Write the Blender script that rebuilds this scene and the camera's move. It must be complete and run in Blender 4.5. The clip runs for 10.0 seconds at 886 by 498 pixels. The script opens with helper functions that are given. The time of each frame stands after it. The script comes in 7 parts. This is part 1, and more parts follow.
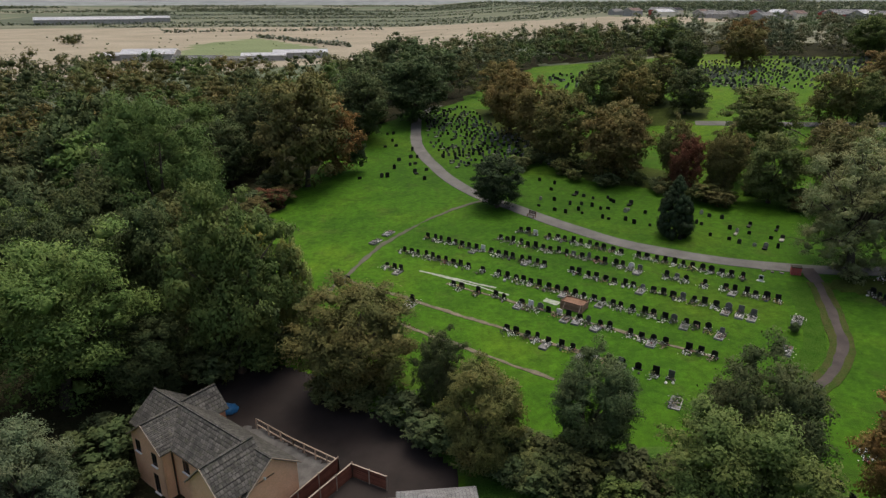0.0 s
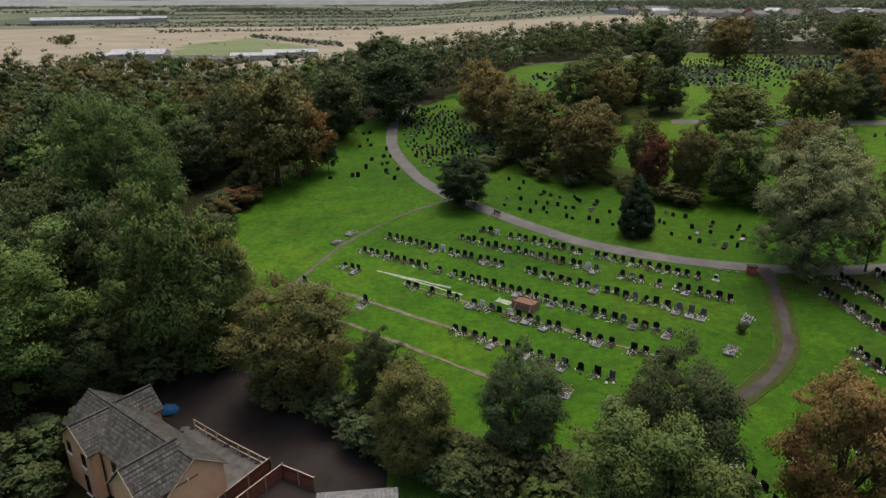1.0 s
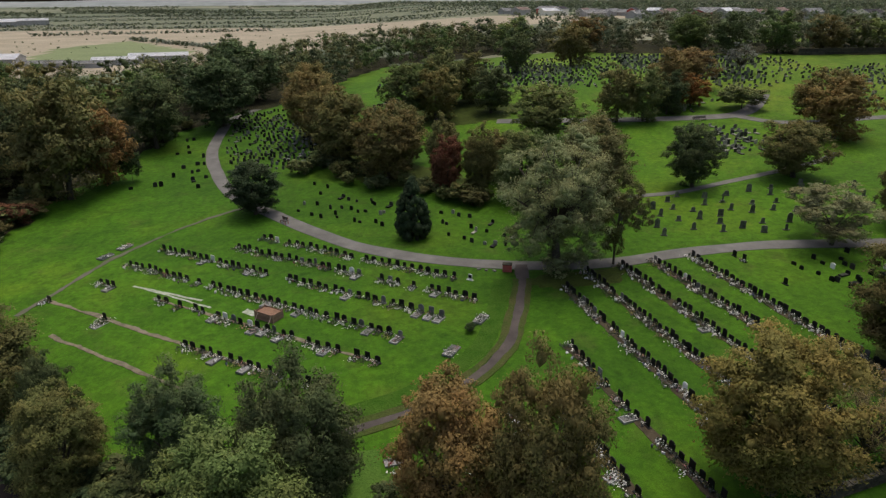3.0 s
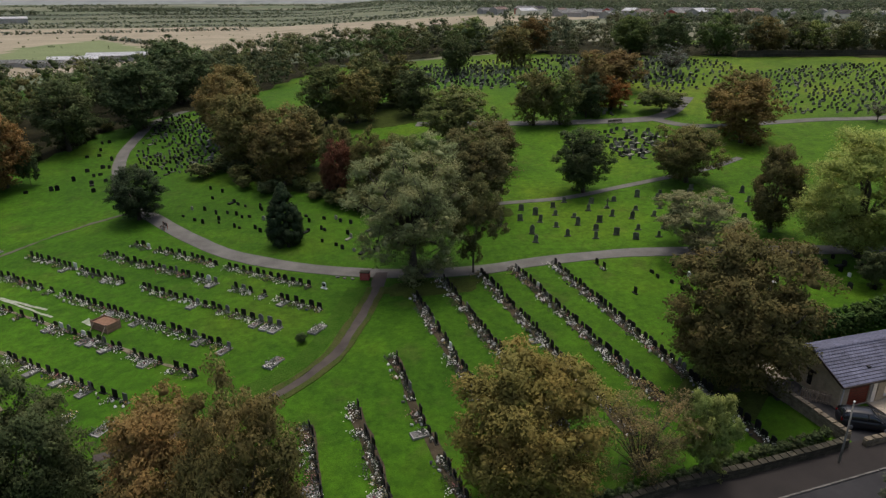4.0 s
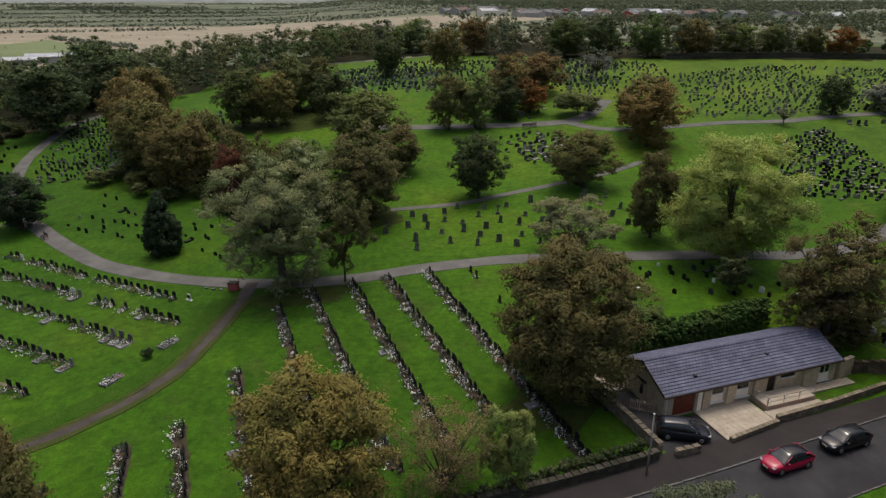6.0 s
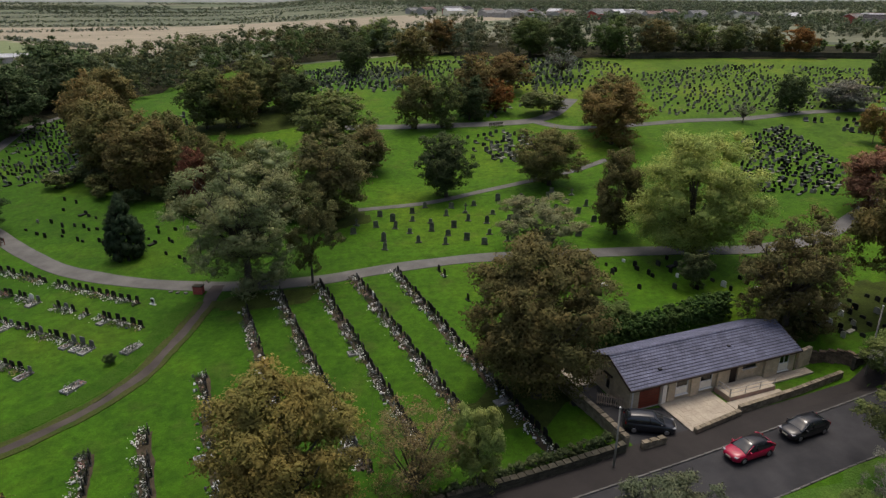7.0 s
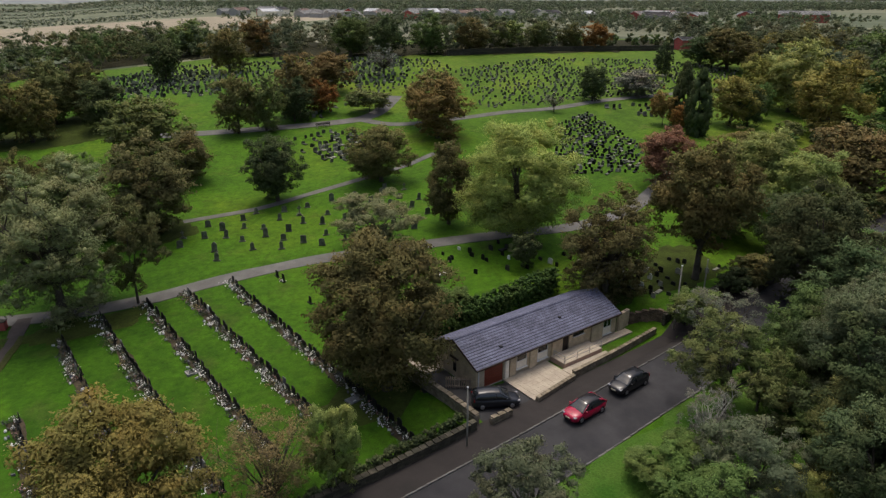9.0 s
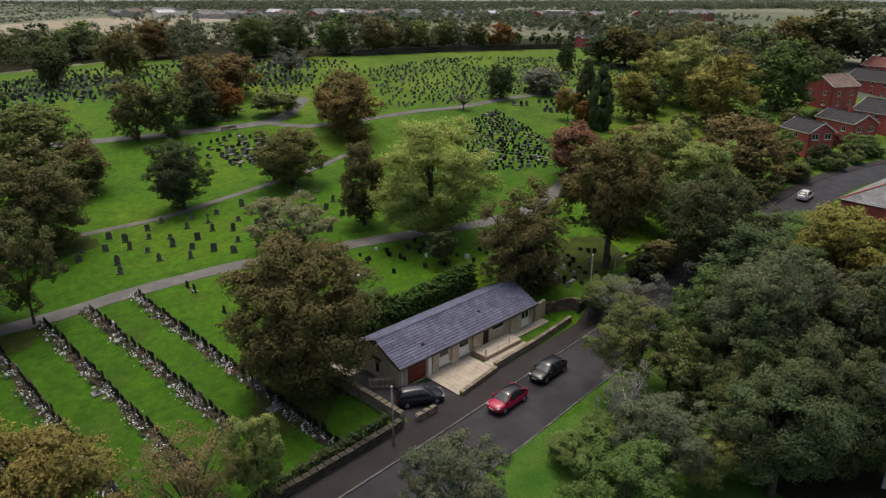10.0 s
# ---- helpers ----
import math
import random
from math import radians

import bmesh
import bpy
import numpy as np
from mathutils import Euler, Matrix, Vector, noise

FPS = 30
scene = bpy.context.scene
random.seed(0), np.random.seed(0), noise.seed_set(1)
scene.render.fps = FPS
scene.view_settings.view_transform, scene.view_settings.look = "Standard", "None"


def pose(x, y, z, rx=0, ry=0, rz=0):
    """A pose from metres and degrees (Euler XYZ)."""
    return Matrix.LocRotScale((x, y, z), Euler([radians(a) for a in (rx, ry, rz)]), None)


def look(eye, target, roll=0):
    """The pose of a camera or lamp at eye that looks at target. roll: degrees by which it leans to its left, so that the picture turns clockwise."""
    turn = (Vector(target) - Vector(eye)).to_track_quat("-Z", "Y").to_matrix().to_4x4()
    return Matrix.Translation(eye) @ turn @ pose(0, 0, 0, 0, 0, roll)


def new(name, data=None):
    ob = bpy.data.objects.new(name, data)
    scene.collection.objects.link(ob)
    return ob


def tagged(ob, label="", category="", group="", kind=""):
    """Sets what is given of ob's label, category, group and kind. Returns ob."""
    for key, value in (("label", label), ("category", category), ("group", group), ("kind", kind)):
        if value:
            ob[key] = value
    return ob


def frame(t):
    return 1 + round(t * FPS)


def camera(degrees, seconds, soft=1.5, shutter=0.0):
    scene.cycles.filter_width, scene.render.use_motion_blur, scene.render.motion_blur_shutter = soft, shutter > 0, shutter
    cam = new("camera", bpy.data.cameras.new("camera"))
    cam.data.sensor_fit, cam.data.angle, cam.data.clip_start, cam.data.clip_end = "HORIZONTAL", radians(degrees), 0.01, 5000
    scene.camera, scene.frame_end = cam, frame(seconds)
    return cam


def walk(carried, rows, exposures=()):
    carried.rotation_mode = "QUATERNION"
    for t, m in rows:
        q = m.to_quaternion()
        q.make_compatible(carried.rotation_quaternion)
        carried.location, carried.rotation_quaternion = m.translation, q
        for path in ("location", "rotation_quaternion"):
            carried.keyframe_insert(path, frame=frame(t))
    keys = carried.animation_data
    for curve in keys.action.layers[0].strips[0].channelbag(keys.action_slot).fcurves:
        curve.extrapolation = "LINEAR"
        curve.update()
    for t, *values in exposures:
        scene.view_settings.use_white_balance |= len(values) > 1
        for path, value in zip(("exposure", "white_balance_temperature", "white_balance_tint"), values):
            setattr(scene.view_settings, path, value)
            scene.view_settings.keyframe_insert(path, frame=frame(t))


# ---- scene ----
cam = camera(67.8, 10.0, soft=1.35)
METRES, EYE, TILT, LEAN, TURN = 60.0, 34.1, -20.8, 0.0, 0.0
ROWS = [
    (0.0, 0.0, 0.0, 0.0, 0.0, 0.0, -0.0),
    (0.5, 0.055, 0.0025, 0.0003, 0.1, -0.02, 0.07),
    (1.0, 0.1006, 0.0038, 0.0007, 0.16, -0.05, 0.1),
    (1.5, 0.1974, 0.0059, 0.002, 0.25, -0.06, 0.12),
    (2.0, 0.2662, 0.0075, 0.0026, -4.92, -0.08, 2.18),
    (2.5, 0.3629, 0.0083, 0.0038, -6.01, -0.14, 2.57),
    (3.0, 0.4624, 0.0065, 0.0044, -6.17, -0.16, 2.6),
    (4.5, 0.8815, -0.0139, 0.0139, -6.68, -0.32, 2.57),
    (5.0, 0.9439, -0.0184, 0.0176, -6.75, -0.34, 2.54),
    (5.5, 0.9693, -0.0201, 0.019, -7.49, -0.38, 2.76),
    (7.0, 0.9846, -0.0228, 0.0165, -11.2, -0.59, 3.97),
    (7.5, 0.9835, -0.0233, 0.0154, -12.5, -0.69, 4.43),
    (8.0, 0.9831, -0.0237, 0.0144, -14.03, -0.81, 4.99),
    (8.5, 0.9851, -0.0254, 0.0121, -19.23, -1.36, 6.91),
    (9.0, 0.9865, -0.026, 0.0094, -25.23, -2.17, 9.08),
    (9.5, 0.9864, -0.0258, 0.0081, -28.93, -2.78, 10.35),
    (10.0, 0.9865, -0.0258, 0.0067, -32.65, -3.47, 11.53),
]
walk(cam, [(t, pose(0, 0, EYE, TILT, LEAN, TURN) @ pose(METRES * x, METRES * y, METRES * z, 90 + pitch, roll, yaw)) for t, x, y, z, yaw, pitch, roll in ROWS],
     [(0.0, -0.22), (2.5, -0.22), (4.5, -0.38), (5.5, -0.38), (7.0, -0.30), (7.5, -0.28), (9.0, -0.19), (10.0, -0.15)])

# ---- light: an overcast sky with a weak, very soft sun ----
world = bpy.data.worlds.new("sky")
scene.world = world
world.use_nodes = True
wn, wl = world.node_tree.nodes, world.node_tree.links
sky = wn.new("ShaderNodeTexSky")
sky.sky_type = 'NISHITA'
sky.sun_disc = False
sky.sun_elevation, sky.sun_rotation = radians(75), radians(18)
sky.altitude, sky.air_density, sky.dust_density, sky.ozone_density = 100, 1.0, 8.0, 0.3
wl.new(sky.outputs[0], wn["Background"].inputs[0])
wn["Background"].inputs[1].default_value = 0.165
sun = new("sun", bpy.data.lights.new("sun", 'SUN'))
sun.data.energy, sun.data.angle, sun.data.color = 1.2, radians(20), (1.0, 0.965, 0.92)
sun.matrix_world = look((8, 24, 95), (0, 0, 0))

# ---- materials ----
class Nodes:
    """A small builder for node materials."""
    def __init__(self, name, rough=0.8, metal=0.0, spec=0.3):
        self.mat = bpy.data.materials.new(name)
        self.mat.use_nodes = True
        self.n, self.l = self.mat.node_tree.nodes, self.mat.node_tree.links
        self.bsdf = self.n["Principled BSDF"]
        self.out = self.n["Material Output"]
        self.bsdf.inputs["Roughness"].default_value = rough
        self.bsdf.inputs["Metallic"].default_value = metal
        self.bsdf.inputs["Specular IOR Level"].default_value = spec
        self.geo = self.n.new("ShaderNodeNewGeometry")
        self.tex = self.n.new("ShaderNodeTexCoord")
        self.info = self.n.new("ShaderNodeObjectInfo")

    def noise(self, scale, detail=4.0, where=None, rough=0.6):
        t = self.n.new("ShaderNodeTexNoise")
        t.inputs["Scale"].default_value, t.inputs["Detail"].default_value, t.inputs["Roughness"].default_value = scale, detail, rough
        self.l.new(where or self.geo.outputs["Position"], t.inputs["Vector"])
        return t.outputs["Fac"]

    def ramp(self, fac, stops):
        r = self.n.new("ShaderNodeValToRGB")
        el = r.color_ramp.elements
        while len(el) < len(stops):
            el.new(0.5)
        for e, (p, c) in zip(el, stops):
            e.position, e.color = p, (*c, 1) if len(c) == 3 else c
        self.l.new(fac, r.inputs[0])
        return r.outputs[0]

    def mix(self, a, b, fac, how='MIX'):
        m = self.n.new("ShaderNodeMix")
        m.data_type, m.blend_type = 'RGBA', how
        for socket, v in ((m.inputs[0], fac), (m.inputs[6], a), (m.inputs[7], b)):
            if isinstance(v, (int, float)):
                socket.default_value = v
            elif isinstance(v, tuple):
                socket.default_value = (*v, 1)
            else:
                self.l.new(v, socket)
        return m.outputs[2]

    def math(self, op, a, b=0.0):
        m = self.n.new("ShaderNodeMath")
        m.operation = op
        for i, v in enumerate((a, b)):
            if isinstance(v, (int, float)):
                m.inputs[i].default_value = v
            else:
                self.l.new(v, m.inputs[i])
        return m.outputs[0]

    def bump(self, height, strength=0.4, distance=0.02):
        b = self.n.new("ShaderNodeBump")
        b.inputs["Strength"].default_value, b.inputs["Distance"].default_value = strength, distance
        self.l.new(height, b.inputs["Height"])
        self.l.new(b.outputs[0], self.bsdf.inputs["Normal"])
        return self

    def colour(self, c):
        if isinstance(c, tuple):
            self.bsdf.inputs["Base Color"].default_value = (*c, 1)
        else:
            self.l.new(c, self.bsdf.inputs["Base Color"])
        return self

    def rough(self, socket):
        self.l.new(socket, self.bsdf.inputs["Roughness"])
        return self


def mottled(name, c1, c2, scale=3.0, fine=40.0, rough=0.8, metal=0.0, spec=0.3, bump=0.3, distance=0.01, vary=0.0):
    """A surface of two close colours, with large stains, fine grain and relief."""
    m = Nodes(name, rough, metal, spec)
    big = m.ramp(m.noise(scale, 5), [(0.3, c1), (0.7, c2)])
    grain = m.ramp(m.noise(fine, 3), [(0.25, (0.72, 0.72, 0.72)), (0.75, (1.2, 1.2, 1.2))])
    c = m.mix(big, grain, 1.0, 'MULTIPLY')
    if vary:
        v = m.ramp(m.info.outputs["Random"], [(0.0, (1 - vary,) * 3), (1.0, (1 + vary,) * 3)])
        c = m.mix(c, v, 1.0, 'MULTIPLY')
    return m.colour(c).bump(m.noise(fine, 4), bump, distance).mat


def grass_material():
    m = Nodes("mown_grass", 0.9, spec=0.15)
    large = m.ramp(m.noise(0.045, 5), [(0.3, (0.031, 0.098, 0.004)), (0.52, (0.047, 0.134, 0.005)), (0.72, (0.078, 0.157, 0.008))])
    worn = m.noise(0.23, 6)
    c = m.mix(large, (0.072, 0.105, 0.02), m.math('MULTIPLY', m.ramp(worn, [(0.56, (0, 0, 0)), (0.72, (1, 1, 1))]), 0.55))
    # lawn colour by place, with some tree shade mid-ramp and haze at its end
    sep = m.n.new("ShaderNodeSeparateXYZ")
    m.l.new(m.geo.outputs["Position"], sep.inputs[0])
    east = m.ramp(m.math('MULTIPLY', m.math('ADD', m.math('ADD', m.math('MULTIPLY', sep.outputs[0], 0.007), m.math('MULTIPLY', sep.outputs[1], 0.004)), m.math('MULTIPLY', m.noise(0.05, 4), 0.5)), 0.5), [(0.19, (1.50, 1.26, 1.4)), (0.30, (1.02, 1.0, 0.95)), (0.425, (0.84, 0.81, 0.80)), (0.625, (1.30, 1.12, 1.0)), (0.80, (1.40, 1.12, 1.2)), (1.0, (2.0, 1.26, 2.6))])
    c = m.mix(c, east, 1.0, 'MULTIPLY')
    tuft = m.ramp(m.noise(1.3, 8, rough=0.72), [(0.3, (0.58, 0.60, 0.58)), (0.7, (1.36, 1.32, 1.32))])
    patch = m.ramp(m.noise(0.42, 8, rough=0.65), [(0.32, (0.66, 0.70, 0.68)), (0.50, (0.92, 0.92, 0.92)), (0.70, (1.14, 1.08, 1.05))])
    c = m.mix(c, patch, 1.0, 'MULTIPLY')
    blade = m.ramp(m.noise(14.0, 3), [(0.25, (0.62, 0.62, 0.62)), (0.75, (1.35, 1.35, 1.3))])
    c = m.mix(m.mix(c, tuft, 1.0, 'MULTIPLY'), blade, 1.0, 'MULTIPLY')
    return m.colour(c).bump(m.noise(9.0, 6), 0.7, 0.06).mat


def country_material():
    """The open land beyond: a patchwork of pasture, stubble and scrub."""
    m = Nodes("open_country", 0.95, spec=0.1)
    v = m.n.new("ShaderNodeTexVoronoi")
    v.inputs["Scale"].default_value = 0.0034
    warp = m.n.new("ShaderNodeMapping")
    warp.inputs["Scale"].default_value = (1.0, 0.55, 1.0)
    m.l.new(m.geo.outputs["Position"], warp.inputs["Vector"])
    m.l.new(warp.outputs[0], v.inputs["Vector"])
    split = m.n.new("ShaderNodeSeparateColor")
    m.l.new(v.outputs["Color"], split.inputs[0])
    patch = m.ramp(split.outputs[0], [(0.0, (0.085, 0.10, 0.07)), (0.3, (0.125, 0.15, 0.090)), (0.5, (0.20, 0.20, 0.14)), (0.75, (0.105, 0.13, 0.080)), (1.0, (0.16, 0.17, 0.115))])
    patchy = m.ramp(m.noise(0.02, 6), [(0.3, (0.7, 0.7, 0.7)), (0.7, (1.25, 1.25, 1.25))])
    c = m.mix(patch, patchy, 1.0, 'MULTIPLY')
    return m.colour(c).bump(m.noise(0.4, 5), 0.5, 0.4).mat


def tarmac_material(name, c1, c2, wet=0.0):
    m = Nodes(name, 0.85, spec=0.35)
    c = m.mix(m.ramp(m.noise(0.35, 6), [(0.3, c1), (0.72, c2)]), m.ramp(m.noise(30.0, 2), [(0.2, (0.8, 0.8, 0.8)), (0.8, (1.2, 1.2, 1.2))]), 1.0, 'MULTIPLY')
    m.rough(m.ramp(m.noise(0.5, 4), [(0.35, (0.9 - wet,) * 3), (0.7, (0.9,) * 3)]))
    return m.colour(c).bump(m.noise(60.0, 3), 0.4, 0.01).mat


def leaf_material():
    m = Nodes("foliage", 0.75, spec=0.1)
    isle = m.ramp(m.geo.outputs["Random Per Island"], [(0.0, (0.80, 0.82, 0.80)), (0.6, (1.0, 1.0, 1.0)), (1.0, (1.2, 1.2, 1.12))])
    c = m.mix(m.info.outputs["Color"], isle, 1.0, 'MULTIPLY')
    turn = m.ramp(m.noise(0.32, 3), [(0.40, (0.90, 1.05, 0.96)), (0.68, (1.07, 1.02, 0.92))])
    c = m.mix(c, turn, 1.0, 'MULTIPLY')
    spray = m.ramp(m.noise(3.2, 4, rough=0.75), [(0.34, (0.74, 0.76, 0.76)), (0.52, (1.0, 1.0, 1.0)), (0.70, (1.25, 1.22, 1.15))])
    fine = m.ramp(m.noise(13.0, 3, rough=0.7), [(0.34, (0.82, 0.83, 0.82)), (0.66, (1.16, 1.15, 1.12))])
    c = m.mix(m.mix(c, spray, 1.0, 'MULTIPLY'), fine, 1.0, 'MULTIPLY')
    m.colour(c)
    thin = m.n.new("ShaderNodeBsdfTranslucent")
    m.l.new(c, thin.inputs[0])
    both = m.n.new("ShaderNodeMixShader")
    both.inputs[0].default_value = 0.22
    m.l.new(m.bsdf.outputs[0], both.inputs[1])
    m.l.new(thin.outputs[0], both.inputs[2])
    m.l.new(both.outputs[0], m.out.inputs[0])
    return m.mat


def glass_material():
    m = Nodes("window_glass", 0.06, spec=0.5)
    m.colour((0.012, 0.014, 0.016))
    return m.mat


def brick_material(name, brick, brick2, mortar, scale=1.0):
    """Brick courses too far off to be pieces: colour and relief at true size, on upright walls."""
    m = Nodes(name, 0.85, spec=0.25)
    sep = m.n.new("ShaderNodeSeparateXYZ")
    m.l.new(m.tex.outputs["Object"], sep.inputs[0])
    comb = m.n.new("ShaderNodeCombineXYZ")
    m.l.new(m.math('ADD', sep.outputs[0], sep.outputs[1]), comb.inputs[0])
    m.l.new(sep.outputs[2], comb.inputs[1])
    b = m.n.new("ShaderNodeTexBrick")
    b.inputs["Scale"].default_value = scale
    b.inputs["Brick Width"].default_value, b.inputs["Row Height"].default_value, b.inputs["Mortar Size"].default_value = 0.225, 0.075, 0.008
    b.inputs["Color1"].default_value, b.inputs["Color2"].default_value, b.inputs["Mortar"].default_value = (*brick, 1), (*brick2, 1), (*mortar, 1)
    m.l.new(comb.outputs[0], b.inputs["Vector"])
    stain = m.ramp(m.noise(1.1, 5), [(0.3, (0.72, 0.72, 0.72)), (0.7, (1.15, 1.15, 1.15))])
    return m.colour(m.mix(b.outputs[0], stain, 1.0, 'MULTIPLY')).bump(b.outputs[1], 0.3, -0.01).mat


GRASS, COUNTRY, LEAF, GLASS = grass_material(), country_material(), leaf_material(), glass_material()
ROUGH_GRASS = mottled("rough_grass", (0.038, 0.105, 0.012), (0.085, 0.150, 0.026), 0.3, 5.0, 0.95, spec=0.1, bump=0.9, distance=0.15)
# straw colour greyed a little for haze over the far field
STRAW = mottled("dry_pasture", (0.26, 0.23, 0.165), (0.355, 0.315, 0.235), 0.03, 0.9, 0.95, spec=0.1, bump=0.6, distance=0.2)
PASTURE = mottled("green_pasture", (0.15, 0.19, 0.09), (0.20, 0.235, 0.12), 0.02, 0.8, 0.95, spec=0.1, bump=0.6, distance=0.2)
HILL = mottled("haze_coloured_hills", (0.20, 0.22, 0.22), (0.26, 0.28, 0.27), 0.004, 0.02, 0.95, spec=0.1, bump=0.3, distance=0.5)
LITTER_SHADE = mottled("leaf_litter", (0.030, 0.042, 0.010), (0.058, 0.082, 0.014), 0.5, 4.0, 0.95, spec=0.1, bump=0.8, distance=0.08)
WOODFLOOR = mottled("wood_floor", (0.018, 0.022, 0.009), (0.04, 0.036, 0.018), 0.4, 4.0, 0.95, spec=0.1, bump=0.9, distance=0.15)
PATH = tarmac_material("path_tarmac", (0.088, 0.086, 0.080), (0.165, 0.160, 0.150))
DIRT = tarmac_material("worn_track", (0.040, 0.034, 0.031), (0.088, 0.073, 0.065))
PAVING_TAR = tarmac_material("pavement_tarmac", (0.019, 0.0165, 0.0155), (0.034, 0.029, 0.027))
THIN = tarmac_material("trodden_path", (0.060, 0.070, 0.034), (0.125, 0.115, 0.095))
ROAD = tarmac_material("road_tarmac", (0.017, 0.017, 0.0195), (0.030, 0.030, 0.034), 0.25)
# lane darkened below its own tarmac, for the shade of trees over it
LANE = tarmac_material("shaded_lane_tarmac", (0.015, 0.0112, 0.010), (0.032, 0.024, 0.021), 0.1)
BANK_SHADE = mottled("shaded_bank_grass", (0.026, 0.076, 0.005), (0.052, 0.110, 0.012), 0.6, 5.0, 0.95, spec=0.1, bump=0.9, distance=0.15)
VERGE = mottled("muddy_grass", (0.036, 0.070, 0.010), (0.074, 0.072, 0.026), 0.55, 5.0, 0.95, spec=0.1, bump=0.9, distance=0.10)
SOIL = mottled("bare_soil", (0.04, 0.034, 0.022), (0.085, 0.068, 0.046), 1.4, 12.0, 0.95, spec=0.1, bump=0.8, distance=0.05)
BARK = mottled("bark", (0.05, 0.042, 0.032), (0.11, 0.095, 0.075), 1.5, 14.0, 0.9, bump=0.8, distance=0.04)
FOOTING = mottled("mossy_footing", (0.10, 0.088, 0.058), (0.22, 0.188, 0.135), 1.3, 12.0, 0.9)
CONCRETE = mottled("concrete", (0.26, 0.235, 0.2), (0.38, 0.345, 0.30), 1.2, 20.0, 0.9)
KERB = mottled("kerb_stone", (0.075, 0.073, 0.070), (0.17, 0.165, 0.155), 1.0, 16.0, 0.9, vary=0.2)


def tile_material(name, c1, c2, joint, wide, row, moss=None):
    """Roof tiles: courses lie along the slope's own x, with small differences from tile to tile."""
    m = Nodes(name, 0.75, spec=0.35)
    b = m.n.new("ShaderNodeTexBrick")
    b.inputs["Scale"].default_value = 1.0
    b.inputs["Brick Width"].default_value, b.inputs["Row Height"].default_value, b.inputs["Mortar Size"].default_value = wide, row, 0.018
    b.inputs["Color1"].default_value, b.inputs["Color2"].default_value, b.inputs["Mortar"].default_value = (*c1, 1), (*c2, 1), (*joint, 1)
    m.l.new(m.tex.outputs["Object"], b.inputs["Vector"])
    stain = m.ramp(m.noise(0.9, 6), [(0.28, (0.62, 0.62, 0.62)), (0.7, (1.25, 1.25, 1.25))])
    c = m.mix(b.outputs[0], stain, 1.0, 'MULTIPLY')
    if moss:
        c = m.mix(c, moss, m.math('MULTIPLY', m.ramp(m.noise(2.3, 6), [(0.52, (0, 0, 0)), (0.68, (1, 1, 1))]), 0.6))
    return m.colour(c).bump(b.outputs[1], 0.6, -0.03).mat

# ---- helpers for meshes ----
def mesh_of(name, verts, faces, mat, smooth=False):
    me = bpy.data.meshes.new(name)
    me.from_pydata([tuple(v) for v in verts], [], [tuple(f) for f in faces])
    me.materials.append(mat)
    if smooth:
        me.shade_smooth()
    me.update()
    return me


def from_bm(name, bm, mat, smooth=False):
    bmesh.ops.recalc_face_normals(bm, faces=bm.faces)
    me = bpy.data.meshes.new(name)
    bm.to_mesh(me)
    bm.free()
    me.materials.append(mat)
    if smooth:
        me.shade_smooth()
    return me


def part(name, data, parent, label="", m=None):
    """One mesh object under a thing or a part."""
    ob = new(name, data)
    ob.parent = parent
    if m is not None:
        ob.matrix_basis = m
    return tagged(ob, label)


def box(bm, x0, y0, z0, x1, y1, z1, bevel=0.0):
    r = bmesh.ops.create_cube(bm, size=1.0, matrix=Matrix.LocRotScale(((x0 + x1) / 2, (y0 + y1) / 2, (z0 + z1) / 2), None, (abs(x1 - x0), abs(y1 - y0), abs(z1 - z0))))
    if bevel:
        edges = list({e for v in r["verts"] for e in v.link_edges})
        bmesh.ops.bevel(bm, geom=edges, offset=bevel, segments=2, affect='EDGES', profile=0.6)


def box_mesh(name, size, mat, bevel=0.0, base=True):
    bm = bmesh.new()
    x, y, z = size
    box(bm, -x / 2, -y / 2, 0 if base else -z / 2, x / 2, y / 2, z if base else z / 2, bevel)
    return from_bm(name, bm, mat)


def tube(points, radii, sides=7):
    """Vertices and faces of a tapered tube along a bent line."""
    verts, faces = [], []
    pts = [Vector(p) for p in points]
    for i, p in enumerate(pts):
        d = (pts[min(i + 1, len(pts) - 1)] - pts[max(i - 1, 0)]).normalized()
        a = d.orthogonal().normalized()
        b = d.cross(a)
        for k in range(sides):
            w = 2 * math.pi * k / sides
            verts.append(p + radii[i] * (math.cos(w) * a + math.sin(w) * b))
    for i in range(len(pts) - 1):
        for k in range(sides):
            k2 = (k + 1) % sides
            faces.append((i * sides + k, i * sides + k2, (i + 1) * sides + k2, (i + 1) * sides + k))
    faces.append(tuple(range(sides))[::-1])
    faces.append(tuple((len(pts) - 1) * sides + k for k in range(sides)))
    return verts, faces


def tubes_mesh(name, runs, mat, sides=7):
    verts, faces = [], []
    for pts, radii in runs:
        v, f = tube(pts, radii, sides)
        o = len(verts)
        verts += v
        faces += [tuple(i + o for i in q) for q in f]
    return mesh_of(name, verts, faces, mat, True)


# ---- the lie of the land ----
def soft(v, a, b, k=15.0):
    v = np.where(v < a, a - k * (1 - np.exp(-np.maximum(a - v, 0) / k)), v)
    return np.where(v > b, b + k * (1 - np.exp(-np.maximum(v - b, 0) / k)), v)


